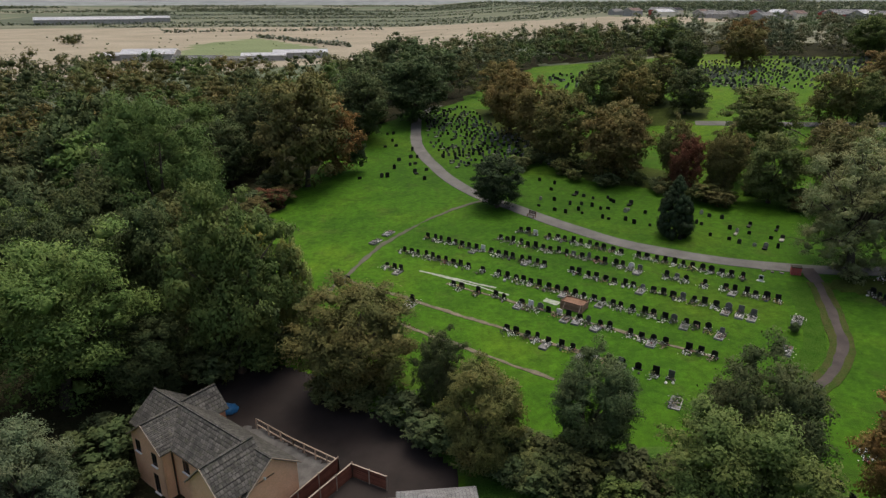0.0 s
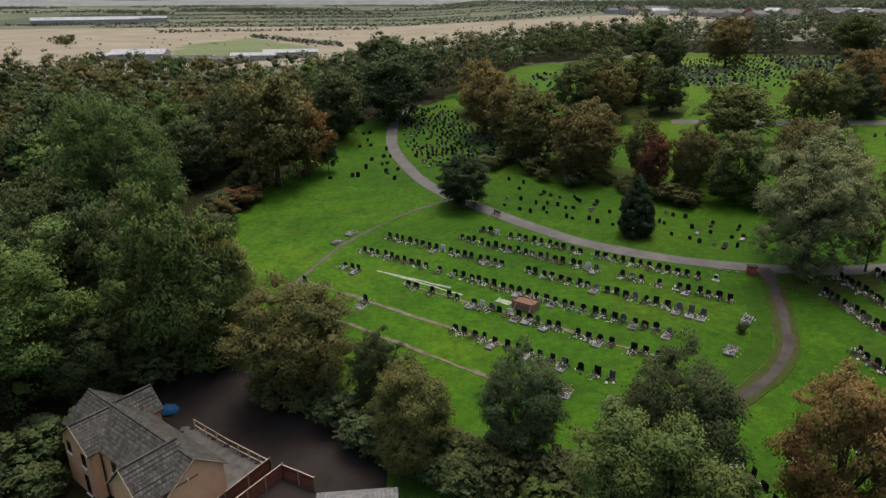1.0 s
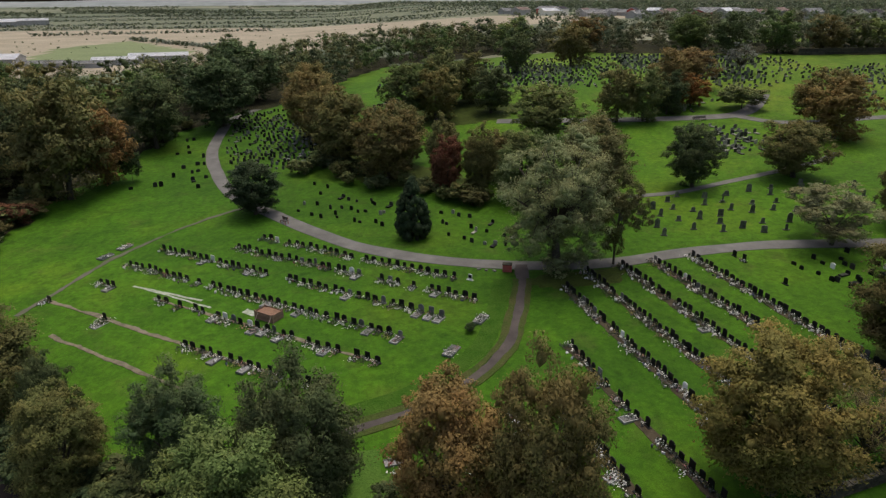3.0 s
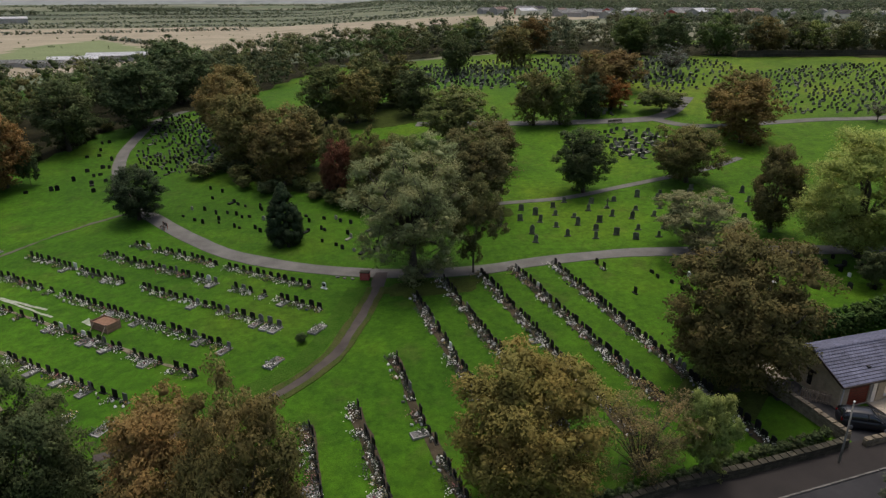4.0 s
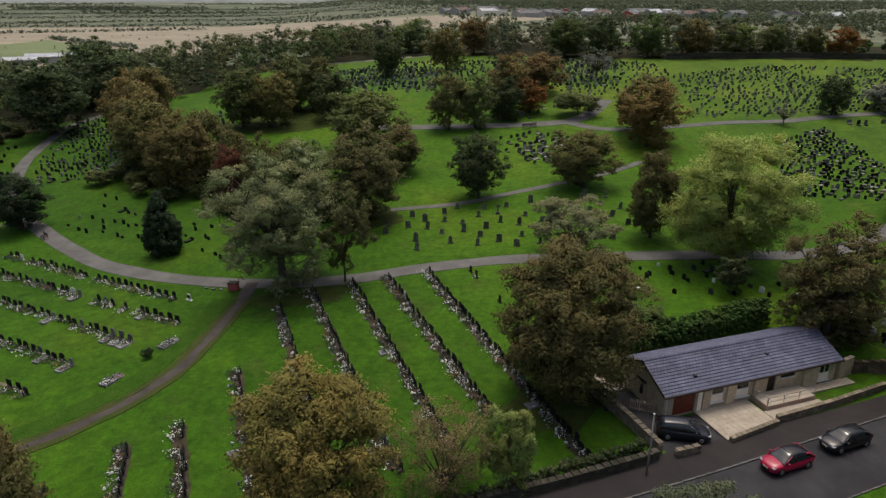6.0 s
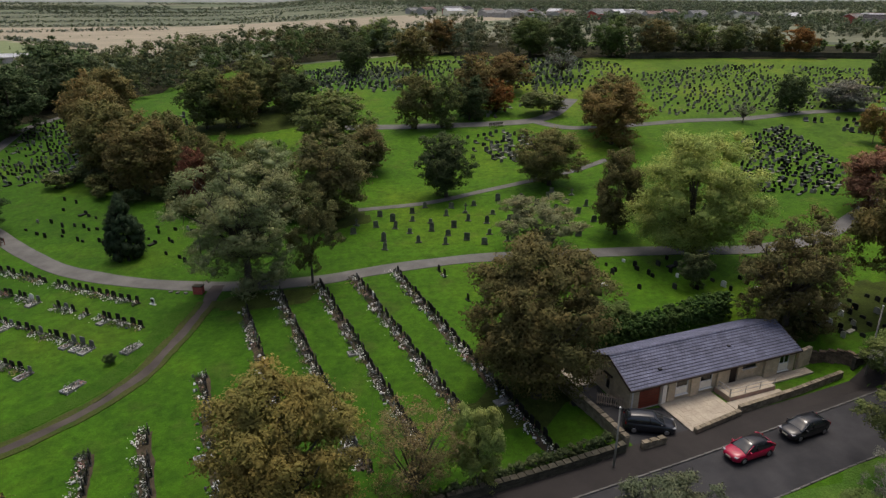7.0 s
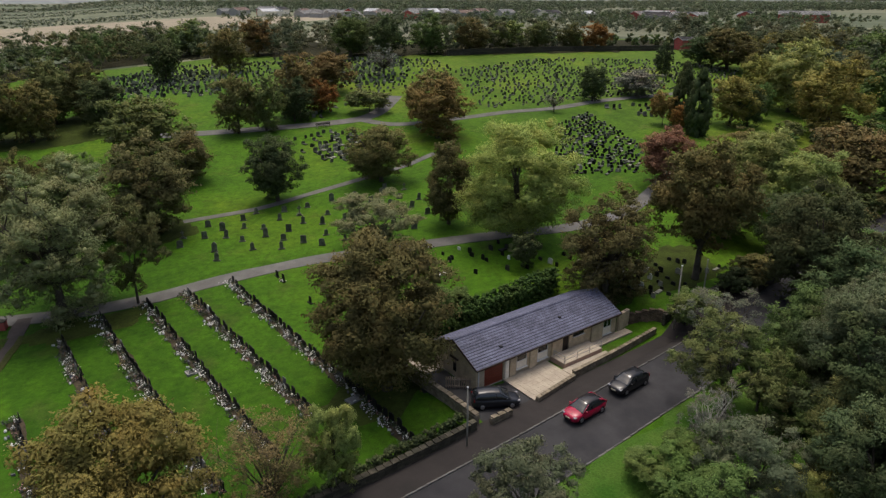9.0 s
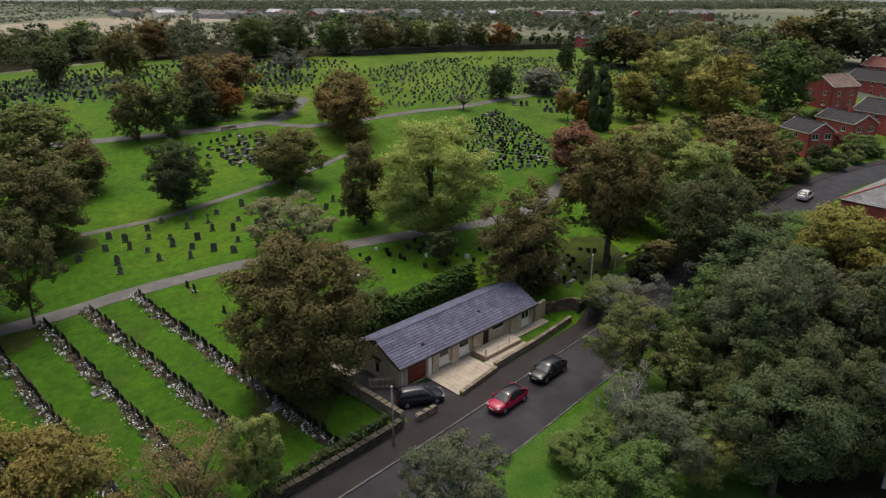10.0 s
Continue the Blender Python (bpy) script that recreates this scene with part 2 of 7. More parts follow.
def land(x, y):
    """Height of the ground: a hillside that rises away and to the east, with a dip at the lane."""
    x, y = np.asarray(x, float), np.asarray(y, float)
    u, v = soft(x, -30, 140) / 100, (soft(y, 30, 170) - 80) / 100
    z = -0.55 + 3.9 * u + 4.4 * v + 0.7 * u * u + 2.2 * u * v + 2.5 * v * v
    z = z - 3.4 * np.exp(-((x + 24) / 24) ** 2 - ((y - 42) / 17) ** 2)
    # the levelled plot of the lodge
    a, b = (x - 85.2) * 0.9862 + (y - 43.55) * 0.1656, -(x - 85.2) * 0.1656 + (y - 43.55) * 0.9862
    out = np.hypot(np.maximum(np.abs(a - 10.3) - 12.6, 0), np.maximum(np.abs(b - 1.9) - 6.2, 0))
    w = np.clip(1 - out / 2.6, 0, 1)
    w = w * w * (3 - 2 * w)
    return z * (1 - w) + 1.15 * w


def up(x, y, dz=0.0):
    return Vector((x, y, float(land(x, y)) + dz))


def spline(points, step=1.0):
    """An even line of points through the given ones (Catmull-Rom)."""
    p = [np.array(q, float) for q in points]
    p = [2 * p[0] - p[1]] + p + [2 * p[-1] - p[-2]]
    out = []
    for i in range(1, len(p) - 2):
        n = max(2, int(np.linalg.norm(p[i + 1] - p[i]) / step))
        for t in np.arange(n) / n:
            out.append(0.5 * (2 * p[i] + (p[i + 1] - p[i - 1]) * t + (2 * p[i - 1] - 5 * p[i] + 4 * p[i + 1] - p[i + 2]) * t ** 2 + (3 * p[i] - p[i - 1] - 3 * p[i + 1] + p[i + 2]) * t ** 3))
    return np.array(out + [p[-2]])


def sides_of(line):
    d = np.gradient(line, axis=0)
    d /= np.linalg.norm(d, axis=1)[:, None]
    return np.stack([-d[:, 1], d[:, 0]], 1)


def ribbon(name, points, width, mat, lift, step=1.0, wander=0.0, cross=4, category="path", label=""):
    """A strip that lies on the ground, with a slightly uneven edge and a skirt below it."""
    line = spline(points, step)
    n = sides_of(line)
    rng = np.random.default_rng(len(name) * 7 + len(line))
    wl_, wr_ = (width / 2 + wander * np.convolve(rng.normal(size=len(line) + 4), np.ones(5) / 5, "valid") for _ in range(2))
    rows = []
    for j in range(cross + 1):
        f = j / cross
        off = wl_ * (1 - f) - wr_ * f
        q = line + n * off[:, None]
        rows.append(np.c_[q, land(q[:, 0], q[:, 1]) + lift])
    edge_l, edge_r = rows[0].copy(), rows[-1].copy()
    edge_l[:, 2] -= 0.25
    edge_r[:, 2] -= 0.25
    rows = [edge_l] + rows + [edge_r]
    m, k = len(line), len(rows)
    verts = np.concatenate(rows)
    faces = [(j * m + i, (j + 1) * m + i, (j + 1) * m + i + 1, j * m + i + 1) for j in range(k - 1) for i in range(m - 1)]
    ob = new(name, mesh_of(name, verts, faces, mat))
    return tagged(ob, label, category, kind="structure")


def inside(poly, x, y):
    """Which of the points lie in the polygon."""
    x, y = np.asarray(x, float), np.asarray(y, float)
    hit = np.zeros(x.shape, bool)
    for (x0, y0), (x1, y1) in zip(poly, poly[1:] + poly[:1]):
        c = (y0 > y) != (y1 > y)
        hit ^= c & (x < (x1 - x0) * (y - y0) / ((y1 - y0) if y1 != y0 else 1e-9) + x0)
    return hit


def sheet(name, poly, cell, mat, lift, label, category, ragged=0.0):
    """A patch of ground cover that follows the land."""
    px, py = zip(*poly)
    xs, ys = np.arange(min(px), max(px) + cell, cell), np.arange(min(py), max(py) + cell, cell)
    gx, gy = np.meshgrid(xs, ys)
    wob = np.array([[noise.noise((a * 0.13, b * 0.13, 3.0)) for a in xs] for b in ys]) * ragged
    keep = inside(poly, gx + wob, gy - wob)
    gz = land(gx, gy) + np.where(keep, lift, -0.3)
    verts = np.stack([gx, gy, gz], -1).reshape(-1, 3)
    w = len(xs)
    faces = []
    for j in range(len(ys) - 1):
        for i in range(w - 1):
            if keep[j, i] or keep[j, i + 1] or keep[j + 1, i] or keep[j + 1, i + 1]:
                faces.append((j * w + i, j * w + i + 1, (j + 1) * w + i + 1, (j + 1) * w + i))
    return tagged(new(name, mesh_of(name, verts, faces, mat, True)), label, category, kind="structure")


def axis(lo, hi, near, far_lo, far_hi):
    """Grid lines: even within lo..hi, wider and wider outside."""
    mid = list(np.arange(lo, hi + near, near))
    a, s = [], near
    v = lo
    while v > far_lo:
        s *= 1.25
        v -= s
        a.append(v)
    b, s, v = [], near, mid[-1]
    while v < far_hi:
        s *= 1.25
        v += s
        b.append(v)
    return np.array(a[::-1] + mid + b)


def build_ground():
    xs, ys = axis(-60, 215, 1.25, -4400, 4400), axis(5, 200, 1.25, -900, 4400)
    gx, gy = np.meshgrid(xs, ys)
    gz = land(gx, gy)
    verts = np.stack([gx, gy, gz], -1).reshape(-1, 3)
    w, h = len(xs), len(ys)
    j, i = np.meshgrid(np.arange(h - 1), np.arange(w - 1), indexing="ij")
    a = (j * w + i).ravel()
    faces = np.stack([a, a + 1, a + w + 1, a + w], 1)
    me = mesh_of("ground", verts, faces.tolist(), GRASS, True)
    me.materials.append(COUNTRY)
    cx, cy = (xs[:-1] + xs[1:]) / 2, (ys[:-1] + ys[1:]) / 2
    fx, fy = np.meshgrid(cx, cy)
    far = (fx < -75) | (fx > 262) | (fy > 262) | (fy < -60)
    me.polygons.foreach_set("material_index", far.ravel().astype(np.int32))
    return tagged(new("ground", me), "green mown grass slope of a cemetery, running out to open country", "ground", kind="structure")


build_ground()

# dry pasture and other far fields, a little proud of the open land
sheet("dry_field", [(-420, 300), (-640, 620), (-420, 740), (-120, 790), (30, 760), (200, 640), (330, 690), (260, 560), (150, 470), (60, 430), (-20, 380), (-60, 330), (-150, 262), (-300, 250)], 14, STRAW, 0.25, "pale straw-coloured grazing field beyond the wood", "field", 8)
sheet("green_field", [(-150, 372), (-172, 470), (-150, 560), (-70, 430), (-78, 372)], 8, PASTURE, 0.5, "green pasture among pale dry fields", "field", 4)

# low hills along the horizon; distance haze is put into their colour
def far_hills():
    verts, faces = [], []
    n = 120
    for i in range(n + 1):
        a = math.radians(-95 + 190 * i / n)
        h = 34 + 26 * noise.noise((a * 2.3, 1.7, 0)) + 14 * noise.noise((a * 7.0, 4.1, 0))
        for k, (r, f) in enumerate(((3500, -0.1), (3750, 0.45), (4000, 0.85), (4250, 1.0), (4400, 0.3))):
            verts.append((r * math.sin(a), r * math.cos(a), f * h))
    for i in range(n):
        for k in range(4):
            o = i * 5 + k
            faces.append((o, o + 5, o + 6, o + 1))
    tagged(new("backdrop", mesh_of("backdrop", verts, faces, HILL, True)), "low hills along the horizon, distance haze in their colour", "hills", kind="structure")


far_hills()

# floor of the woods
WOOD_LEFT = [(-14, 66), (-20, 72), (-24, 84), (-28, 104), (-29, 119), (-25, 134), (-17, 165), (-9, 179), (4, 186), (0, 215), (-60, 215), (-150, 190), (-150, 20), (-22, 20), (-22, 46), (-23, 58), (-19, 62)]
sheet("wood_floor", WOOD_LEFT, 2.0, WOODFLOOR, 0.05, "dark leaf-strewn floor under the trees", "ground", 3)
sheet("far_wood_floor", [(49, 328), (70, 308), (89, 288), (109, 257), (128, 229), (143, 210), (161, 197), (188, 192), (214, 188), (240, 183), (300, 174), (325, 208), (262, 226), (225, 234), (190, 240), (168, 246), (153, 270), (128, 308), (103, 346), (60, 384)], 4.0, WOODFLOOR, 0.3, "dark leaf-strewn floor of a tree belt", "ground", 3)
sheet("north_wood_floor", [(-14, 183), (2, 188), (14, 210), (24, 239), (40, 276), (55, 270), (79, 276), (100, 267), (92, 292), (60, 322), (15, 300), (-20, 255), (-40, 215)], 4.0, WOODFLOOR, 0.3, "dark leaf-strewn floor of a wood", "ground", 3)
# leaf litter in part; its dark tone stands in for shade under trees
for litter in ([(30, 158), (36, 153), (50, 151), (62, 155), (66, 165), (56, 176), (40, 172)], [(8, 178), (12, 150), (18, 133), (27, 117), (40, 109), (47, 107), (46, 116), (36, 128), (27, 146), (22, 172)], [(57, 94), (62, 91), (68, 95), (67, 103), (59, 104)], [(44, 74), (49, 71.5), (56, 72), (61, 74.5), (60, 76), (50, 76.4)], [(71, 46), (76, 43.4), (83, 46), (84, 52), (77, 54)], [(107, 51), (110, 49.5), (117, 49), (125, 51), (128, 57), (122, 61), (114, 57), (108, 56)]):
    sheet("leaf_litter", litter, 0.8, LITTER_SHADE, 0.05, "leaf-strewn grass with tree shade in its dark colour", "ground", 2.2)
ROAD_VERGE = [(94, 33), (112, 36), (124, 38), (140, 42.5), (152, 44.5), (165, 46), (175, 40), (175, 2), (60, 2), (58, 24), (75, 29.5)]
sheet("verge_floor", ROAD_VERGE, 1.5, ROUGH_GRASS, 0.04, "rough grass bank beside the road", "ground", 1.0)
# dark sheet, so that gaps between the trees come out dark
sheet("roadside_wood_floor", [(101, 2), (100, 14), (104, 24), (113, 31), (124, 35.5), (138, 39), (150, 41), (154, 24), (154, 2)], 1.5, WOODFLOOR, 0.09, "dark floor under roadside trees", "ground", 1.5)
BANK = [(-13, 57), (-6, 55), (3, 50), (12, 48), (22, 46), (28, 46), (31, 40), (34, 34), (34, 25), (10, 25), (3, 38), (1, 44), (-7, 51)]
sheet("bank_floor", BANK, 1.5, ROUGH_GRASS, 0.04, "rough grass bank under trees", "ground", 1.5)

# paths, track, roads
PATH_MAIN = [(-1, 186), (-6.2, 174), (-6.6, 163), (-5.9, 148), (-3.0, 135), (1.2, 122.8), (6.2, 112.8), (11.6, 106.2), (18.7, 97.2), (25.4, 90.0), (31.8, 85.3), (38.2, 82.0), (45.0, 79.4), (52, 77.8), (60, 77.2), (68, 78), (75, 78.2), (81.5, 77.9), (90, 76.4), (98.5, 74.8), (106.6, 73.0), (116, 70.6), (125, 71), (133, 74.1), (141, 78.5), (150, 84)]
ribbon("path_main", PATH_MAIN, 2.55, PATH, 0.05, 1.0, 0.10, label="grey tarmac cemetery path winding through the grass")
ribbon("path_thin", [(8, 110.5), (5.1, 109), (0, 104.6), (-5.6, 97.8), (-10.2, 89.8), (-12.8, 82.5), (-15, 77)], 0.72, THIN, 0.045, 0.5, 0.3, label="narrow worn footpath across grass")
ribbon("track", [(47.2, 79), (46.0, 73.2), (43.6, 65.6), (41.2, 59.8), (37.6, 55.5), (33.0, 52.0), (28.8, 50.0), (22, 48)], 1.45, DIRT, 0.055, 0.6, 0.3, label="brown worn earth and tarmac track", category="track")
TRACK_LINE = spline([(46.4, 75), (46.0, 73.2), (43.6, 65.6), (41.2, 59.8), (37.6, 55.5), (33.0, 52.0), (28.8, 50.0), (22, 48)], 1.0)
# two muddy edges, then a flat dark strip painted as the bank's shaded slope
for off, wide in ((0.85, 0.65), (-0.95, 0.85), (-2.5, 2.2)):
    ribbon("muddy_verge", (TRACK_LINE + sides_of(TRACK_LINE) * off)[::3].tolist(), wide, VERGE if off > -2 else BANK_SHADE, 0.06 if off > -2 else 0.03, 0.8, 0.25, 3, "verge", "muddy grass edge and shade-dark bank beside a worn track")
ribbon("path_back", [(56, 101), (63.5, 100.2), (71, 99.8), (78.6, 99.9), (88.1, 102.4), (96.4, 104.5), (106, 107.2), (114, 111)], 1.4, PATH, 0.045, 1.0, 0.06, label="narrow grey tarmac path below a lawn")
ribbon("path_upper", [(58, 152), (71.1, 148.3), (79.0, 145.9), (89.4, 143.2), (100.4, 140.8), (108.8, 140), (114.5, 142.6), (119, 147.5), (124, 154)], 3.5, PATH, 0.05, 1.5, 0.1, label="pale grey tarmac drive between old graves")
ribbon("path_far", [(109, 140), (114, 133), (121, 130.5), (129, 129.5), (140, 128.5), (153, 126.5), (169, 128.5), (190, 129), (215, 130)], 2.4, PATH, 0.05, 1.5, 0.1, label="grey tarmac path by a wide graveyard")
ROAD_LINE = [(30, 24), (50, 28), (66, 30.6), (82.5, 33.3), (90, 34.6), (97, 36.0), (104, 37.3), (112, 39), (124, 41.8), (137, 44.6), (149, 46.6), (160, 48.2), (172, 50.4), (184, 51.2), (198, 50.4), (215, 48)]
ribbon("road", ROAD_LINE, 5.6, ROAD, 0.05, 1.0, 0.0, 6, "road", "dark damp tarmac road")


def kerb_line(points, off, name, lift=0.13):
    line = spline(points, 0.92)
    n = sides_of(line)
    q = line + n * off
    root = new(name)
    root.location = up(*q[0])
    tagged(root, "row of grey concrete kerb stones", "kerb", kind="structure")
    inv = Matrix.Translation(root.location).inverted()
    stone = box_mesh("kerb_stone", (0.9, 0.14, 0.3), KERB, 0.015)
    for a, b in zip(q[:-1], q[1:]):
        c = (a + b) / 2
        part("kerb_stone", stone, root, m=inv @ Matrix.Translation(up(c[0], c[1], lift - 0.3)) @ Matrix.Rotation(math.atan2(b[1] - a[1], b[0] - a[0]), 4, 'Z') @ Matrix.Diagonal((math.hypot(*(b - a)) / 0.91, 1, 1, 1)))
    return root


def strip(name, points, off0, off1, mat, lift, label, category):
    line = spline(points, 1.0)
    n = sides_of(line)
    return ribbon(name, (line + n * (off0 + off1) / 2)[::2].tolist(), abs(off1 - off0), mat, lift, 1.0, 0, 2, category, label)


ROAD_NEAR = [(66, 30.6), (82.5, 33.3), (90, 34.6), (97, 36.0), (104, 37.3), (112, 39), (124, 41.8)]
strip("pavement", ROAD_NEAR, 2.85, 5.95, PAVING_TAR, 0.11, "dark tarmac pavement beside the road", "pavement")
strip("far_pavement", ROAD_LINE[8:], 2.85, 4.6, PAVING_TAR, 0.10, "dark tarmac pavement on the bend of the road", "pavement")
kerb_line(ROAD_NEAR, 2.87, "kerb", 0.16)
kerb_line(ROAD_NEAR, -2.87, "kerb", 0.085)
# the lane and yard by the house
sheet("lane", [(-24, 64), (-14, 60.5), (-9, 56), (-3, 50.5), (1.5, 45), (1, 40), (-6, 34), (-20, 34), (-24, 52)], 0.4, LANE, 0.05, "wide brown tarmac lane, tree shade in its dark colour", "lane", 1.6)

# ---- trees ----
def ball(level):
    """Points and triangles of a round lobe."""
    bm = bmesh.new()
    bmesh.ops.create_icosphere(bm, subdivisions=level, radius=1.0)
    bm.verts.index_update()
    v = np.array([q.co[:] for q in bm.verts])
    f = np.array([[q.index for q in t.verts] for t in bm.faces])
    bm.free()
    return v, f


BALLS = ball(1)


def lobes_of(cl, rng, size):
    """The dense heart of each clump: a small ragged lobe."""
    v, f = BALLS
    n = len(cl)
    jag = np.clip(1 + 0.35 * rng.normal(size=(n, len(v))), 0.4, 1.5)
    q = np.linalg.qr(rng.normal(size=(n, 3, 3)))[0]
    pts = np.einsum("kj,nji->nki", v, q) * jag[:, :, None] * (cl[:, 3] * size)[:, None, None]
    pts[:, :, 2] *= 0.8
    pts += cl[:, None, :3]
    return pts.reshape(-1, 3), (f[None] + (np.arange(n) * len(v))[:, None, None]).reshape(-1, 3)


def leaves_mesh(name, clumps, count, size, seed, droop=0.0, shell=0.5, inner=0.5, dome=0.0, sprays=7, flat=0.55):
    """A crown: very many small pointed leaves in flat sprays, which sit on clumps (x, y, z, radius) with a dense heart in each."""
    rng = np.random.default_rng(seed)
    cl = np.array(clumps, float)
    # sprays on the outer and upper side of each clump
    own = np.repeat(np.arange(len(cl)), sprays)
    mid = cl[:, :3].mean(axis=0)
    out = cl[own, :3] - mid
    out /= np.linalg.norm(out, axis=1)[:, None] + 1e-6
    d1 = rng.normal(size=(len(own), 3)) + out * 0.7 + np.array([0, 0, 0.35])
    d1 /= np.linalg.norm(d1, axis=1)[:, None]
    sr = cl[own, 3] * rng.uniform(0.30, 0.56, len(own))
    sc = cl[own, :3] + d1 * (cl[own, 3] * rng.uniform(0.45, 1.0, len(own)))[:, None] * np.array([1, 1, 0.82])
    pick = rng.choice(len(own), count, p=sr ** 2 / (sr ** 2).sum())
    d = rng.normal(size=(count, 3))
    d[:, 2] += 0.25
    d /= np.linalg.norm(d, axis=1)[:, None]
    r = sr[pick] * (shell + (1 - shell) * rng.random(count) ** 0.6) * (1 + 0.28 * rng.normal(size=count))
    p = sc[pick] + d * r[:, None] * np.array([1.12, 1.12, flat])
    p[:, 2] -= 0.25 * (d[:, 0] ** 2 + d[:, 1] ** 2) * r
    n = d * 0.7 + rng.normal(size=(count, 3)) * 0.55 + np.array([0, 0, 0.6 - droop])
    n /= np.linalg.norm(n, axis=1)[:, None]
    t = np.cross(n, rng.normal(size=(count, 3)))
    t /= np.linalg.norm(t, axis=1)[:, None]
    b = np.cross(n, t)
    s = size * (0.55 + 0.8 * rng.random(count))[:, None]
    verts = np.stack([p + t * s * 0.6, p - t * s * 0.4 + b * s * 0.32, p - t * s * 0.4 - b * s * 0.32], 1).reshape(-1, 3)
    mv, mf = lobes_of(cl, rng, inner * 0.6) if inner else (np.zeros((0, 3)), np.zeros((0, 3), int))
    me = bpy.data.meshes.new(name)
    total = count + len(mf)
    me.vertices.add(count * 3 + len(mv))
    me.vertices.foreach_set("co", np.concatenate([verts, mv]).ravel())
    me.loops.add(total * 3)
    me.loops.foreach_set("vertex_index", np.concatenate([np.arange(count * 3), (mf + count * 3).ravel()]).astype(np.int32))
    me.polygons.add(total)
    me.polygons.foreach_set("loop_start", (np.arange(total) * 3).astype(np.int32))
    me.materials.append(LEAF)
    me.update(calc_edges=True)
    # leaves of a spray are lit together, as a soft mass
    far = p - mid
    far /= np.linalg.norm(far, axis=1)[:, None] + 1e-6
    soft_n = d * 0.45 + d1[pick] * 0.5 + far * 0.35 * dome + n * 0.4 + np.array([0, 0, 0.12])
    soft_n /= np.linalg.norm(soft_n, axis=1)[:, None]
    rest = np.zeros((len(mf) * 3, 3))
    me.normals_split_custom_set(np.concatenate([np.repeat(soft_n, 3, axis=0), rest]).tolist())
    return me


def crown_clumps(kind, seed):
    """Where the clumps of a crown sit, for a tree 12 m high and 10 m wide."""
    rng = np.random.default_rng(seed)
    out = []
    if kind in ("cone", "column"):
        lo, top = {"cone": (0.6, 11.5), "column": (0.6, 11.8)}[kind]
        for i in range({"cone": 210, "column": 230}[kind]):
            f = rng.random() ** 1.25
            z = lo + (top - lo) * f
            if kind == "cone":
                rad = 4.9 * min(1.0, 0.7 + 1.6 * f) * (1 - f ** 2.2) + 0.2
            else:
                rad = 4.2 * min(1.0, 0.7 + f) * (1 - f ** 3) + 0.2
            w = rng.random() * 2 * math.pi
            rr = rad * (0.6 + 0.3 * rng.random())
            out.append((rr * math.cos(w), rr * math.sin(w), z, (0.95 if kind == "column" else 0.75) + 0.14 * rad * rng.random()))
        out.append((0, 0, top - 0.5, 0.55))
        return out
    n, mid, half, clump = {"broad": (120, 5.9, 5.9, 1.3), "tall": (105, 7.4, 4.7, 1.25), "round": (130, 6.0, 5.8, 1.3), "willow": (150, 5.6, 6.2, 1.05), "bare": (85, 6.9, 4.9, 0.8), "ash": (70, 7.0, 4.7, 1.0), "small": (60, 6.2, 5.4, 1.3), "thin": (100, 5.4, 5.7, 1.0)}[kind]
    ph = rng.random(6) * 6.28
    for i in range(n):
        d = rng.normal(size=3)
        d /= np.linalg.norm(d)
        w = math.atan2(d[1], d[0])
        uneven = 1 + 0.14 * math.sin(2 * w + ph[0]) + 0.12 * math.sin(3 * w + ph[1] + 2 * d[2]) + (0.13 if kind != "round" else 0.06) * math.sin(5 * w + ph[2] + 4 * d[2])
        if kind in ("round", "tall"):
            uneven = 0.45 + 0.55 * uneven
        deep = (0.30 + 0.56 * rng.random() ** 0.55) * uneven
        z = mid + half * deep * d[2]
        if kind not in ("round", "small") and d[2] < -0.45 and rng.random() < 0.2:
            z += 2.0
        wide = 4.75 * (1.0 if z > 4.0 else 0.92)
        out.append((wide * deep * d[0], wide * deep * d[1], z, clump * (0.65 + 0.6 * rng.random())))
    return out


def trunk_mesh(kind, clumps, seed, lod=0):
    rng = np.random.default_rng(seed + 5)
    runs = []
    thick = {"small": 0.16, "thin": 0.15, "column": 0.2, "bare": 0.26, "ash": 0.2}.get(kind, 0.34)
    fork = 0.9 if kind == "thin" else 3.2 if kind not in ("cone", "column") else 10.5
    lean = rng.normal(size=2) * (0.06 if kind in ("tall", "bare") else 0.25)
    runs.append(([(0, 0, -0.4), (0, 0, 0.3), (lean[0] * 0.4, lean[1] * 0.4, fork * 0.5), (lean[0], lean[1], fork)], [thick * 1.5, thick * 1.1, thick * 0.9, thick * (0.75 if fork < 5 else 0.15)]))
    if fork < 5:
        limbs = sorted(clumps, key=lambda c: rng.random())[:36 if kind in ("bare", "thin", "willow") else (13, 7, 4, 3)[lod]]
        for c in limbs:
            end = Vector(c[:3])
            start = Vector((lean[0], lean[1], fork - 0.5 * rng.random()))
            bow = start.lerp(end, 0.5) + Vector((rng.normal() * 0.3, rng.normal() * 0.3, 0.5))
            runs.append(([start, bow, end], [thick * 0.5, thick * 0.3, thick * 0.08]))
            if kind in ("bare", "ash", "thin", "willow"):
                for k in range(3):
                    s = bow.lerp(end, 0.3 + 0.25 * k)
                    e = s + Vector(rng.normal(size=3) * 0.9) + Vector((0, 0, 0.8))
                    runs.append(([s, s.lerp(e, 0.5) + Vector(rng.normal(size=3) * 0.1), e], [thick * 0.14, thick * 0.1, thick * 0.04]))
    return tubes_mesh("trunk", runs, BARK, (7, 5, 4, 4)[lod])


SHAPES = {}


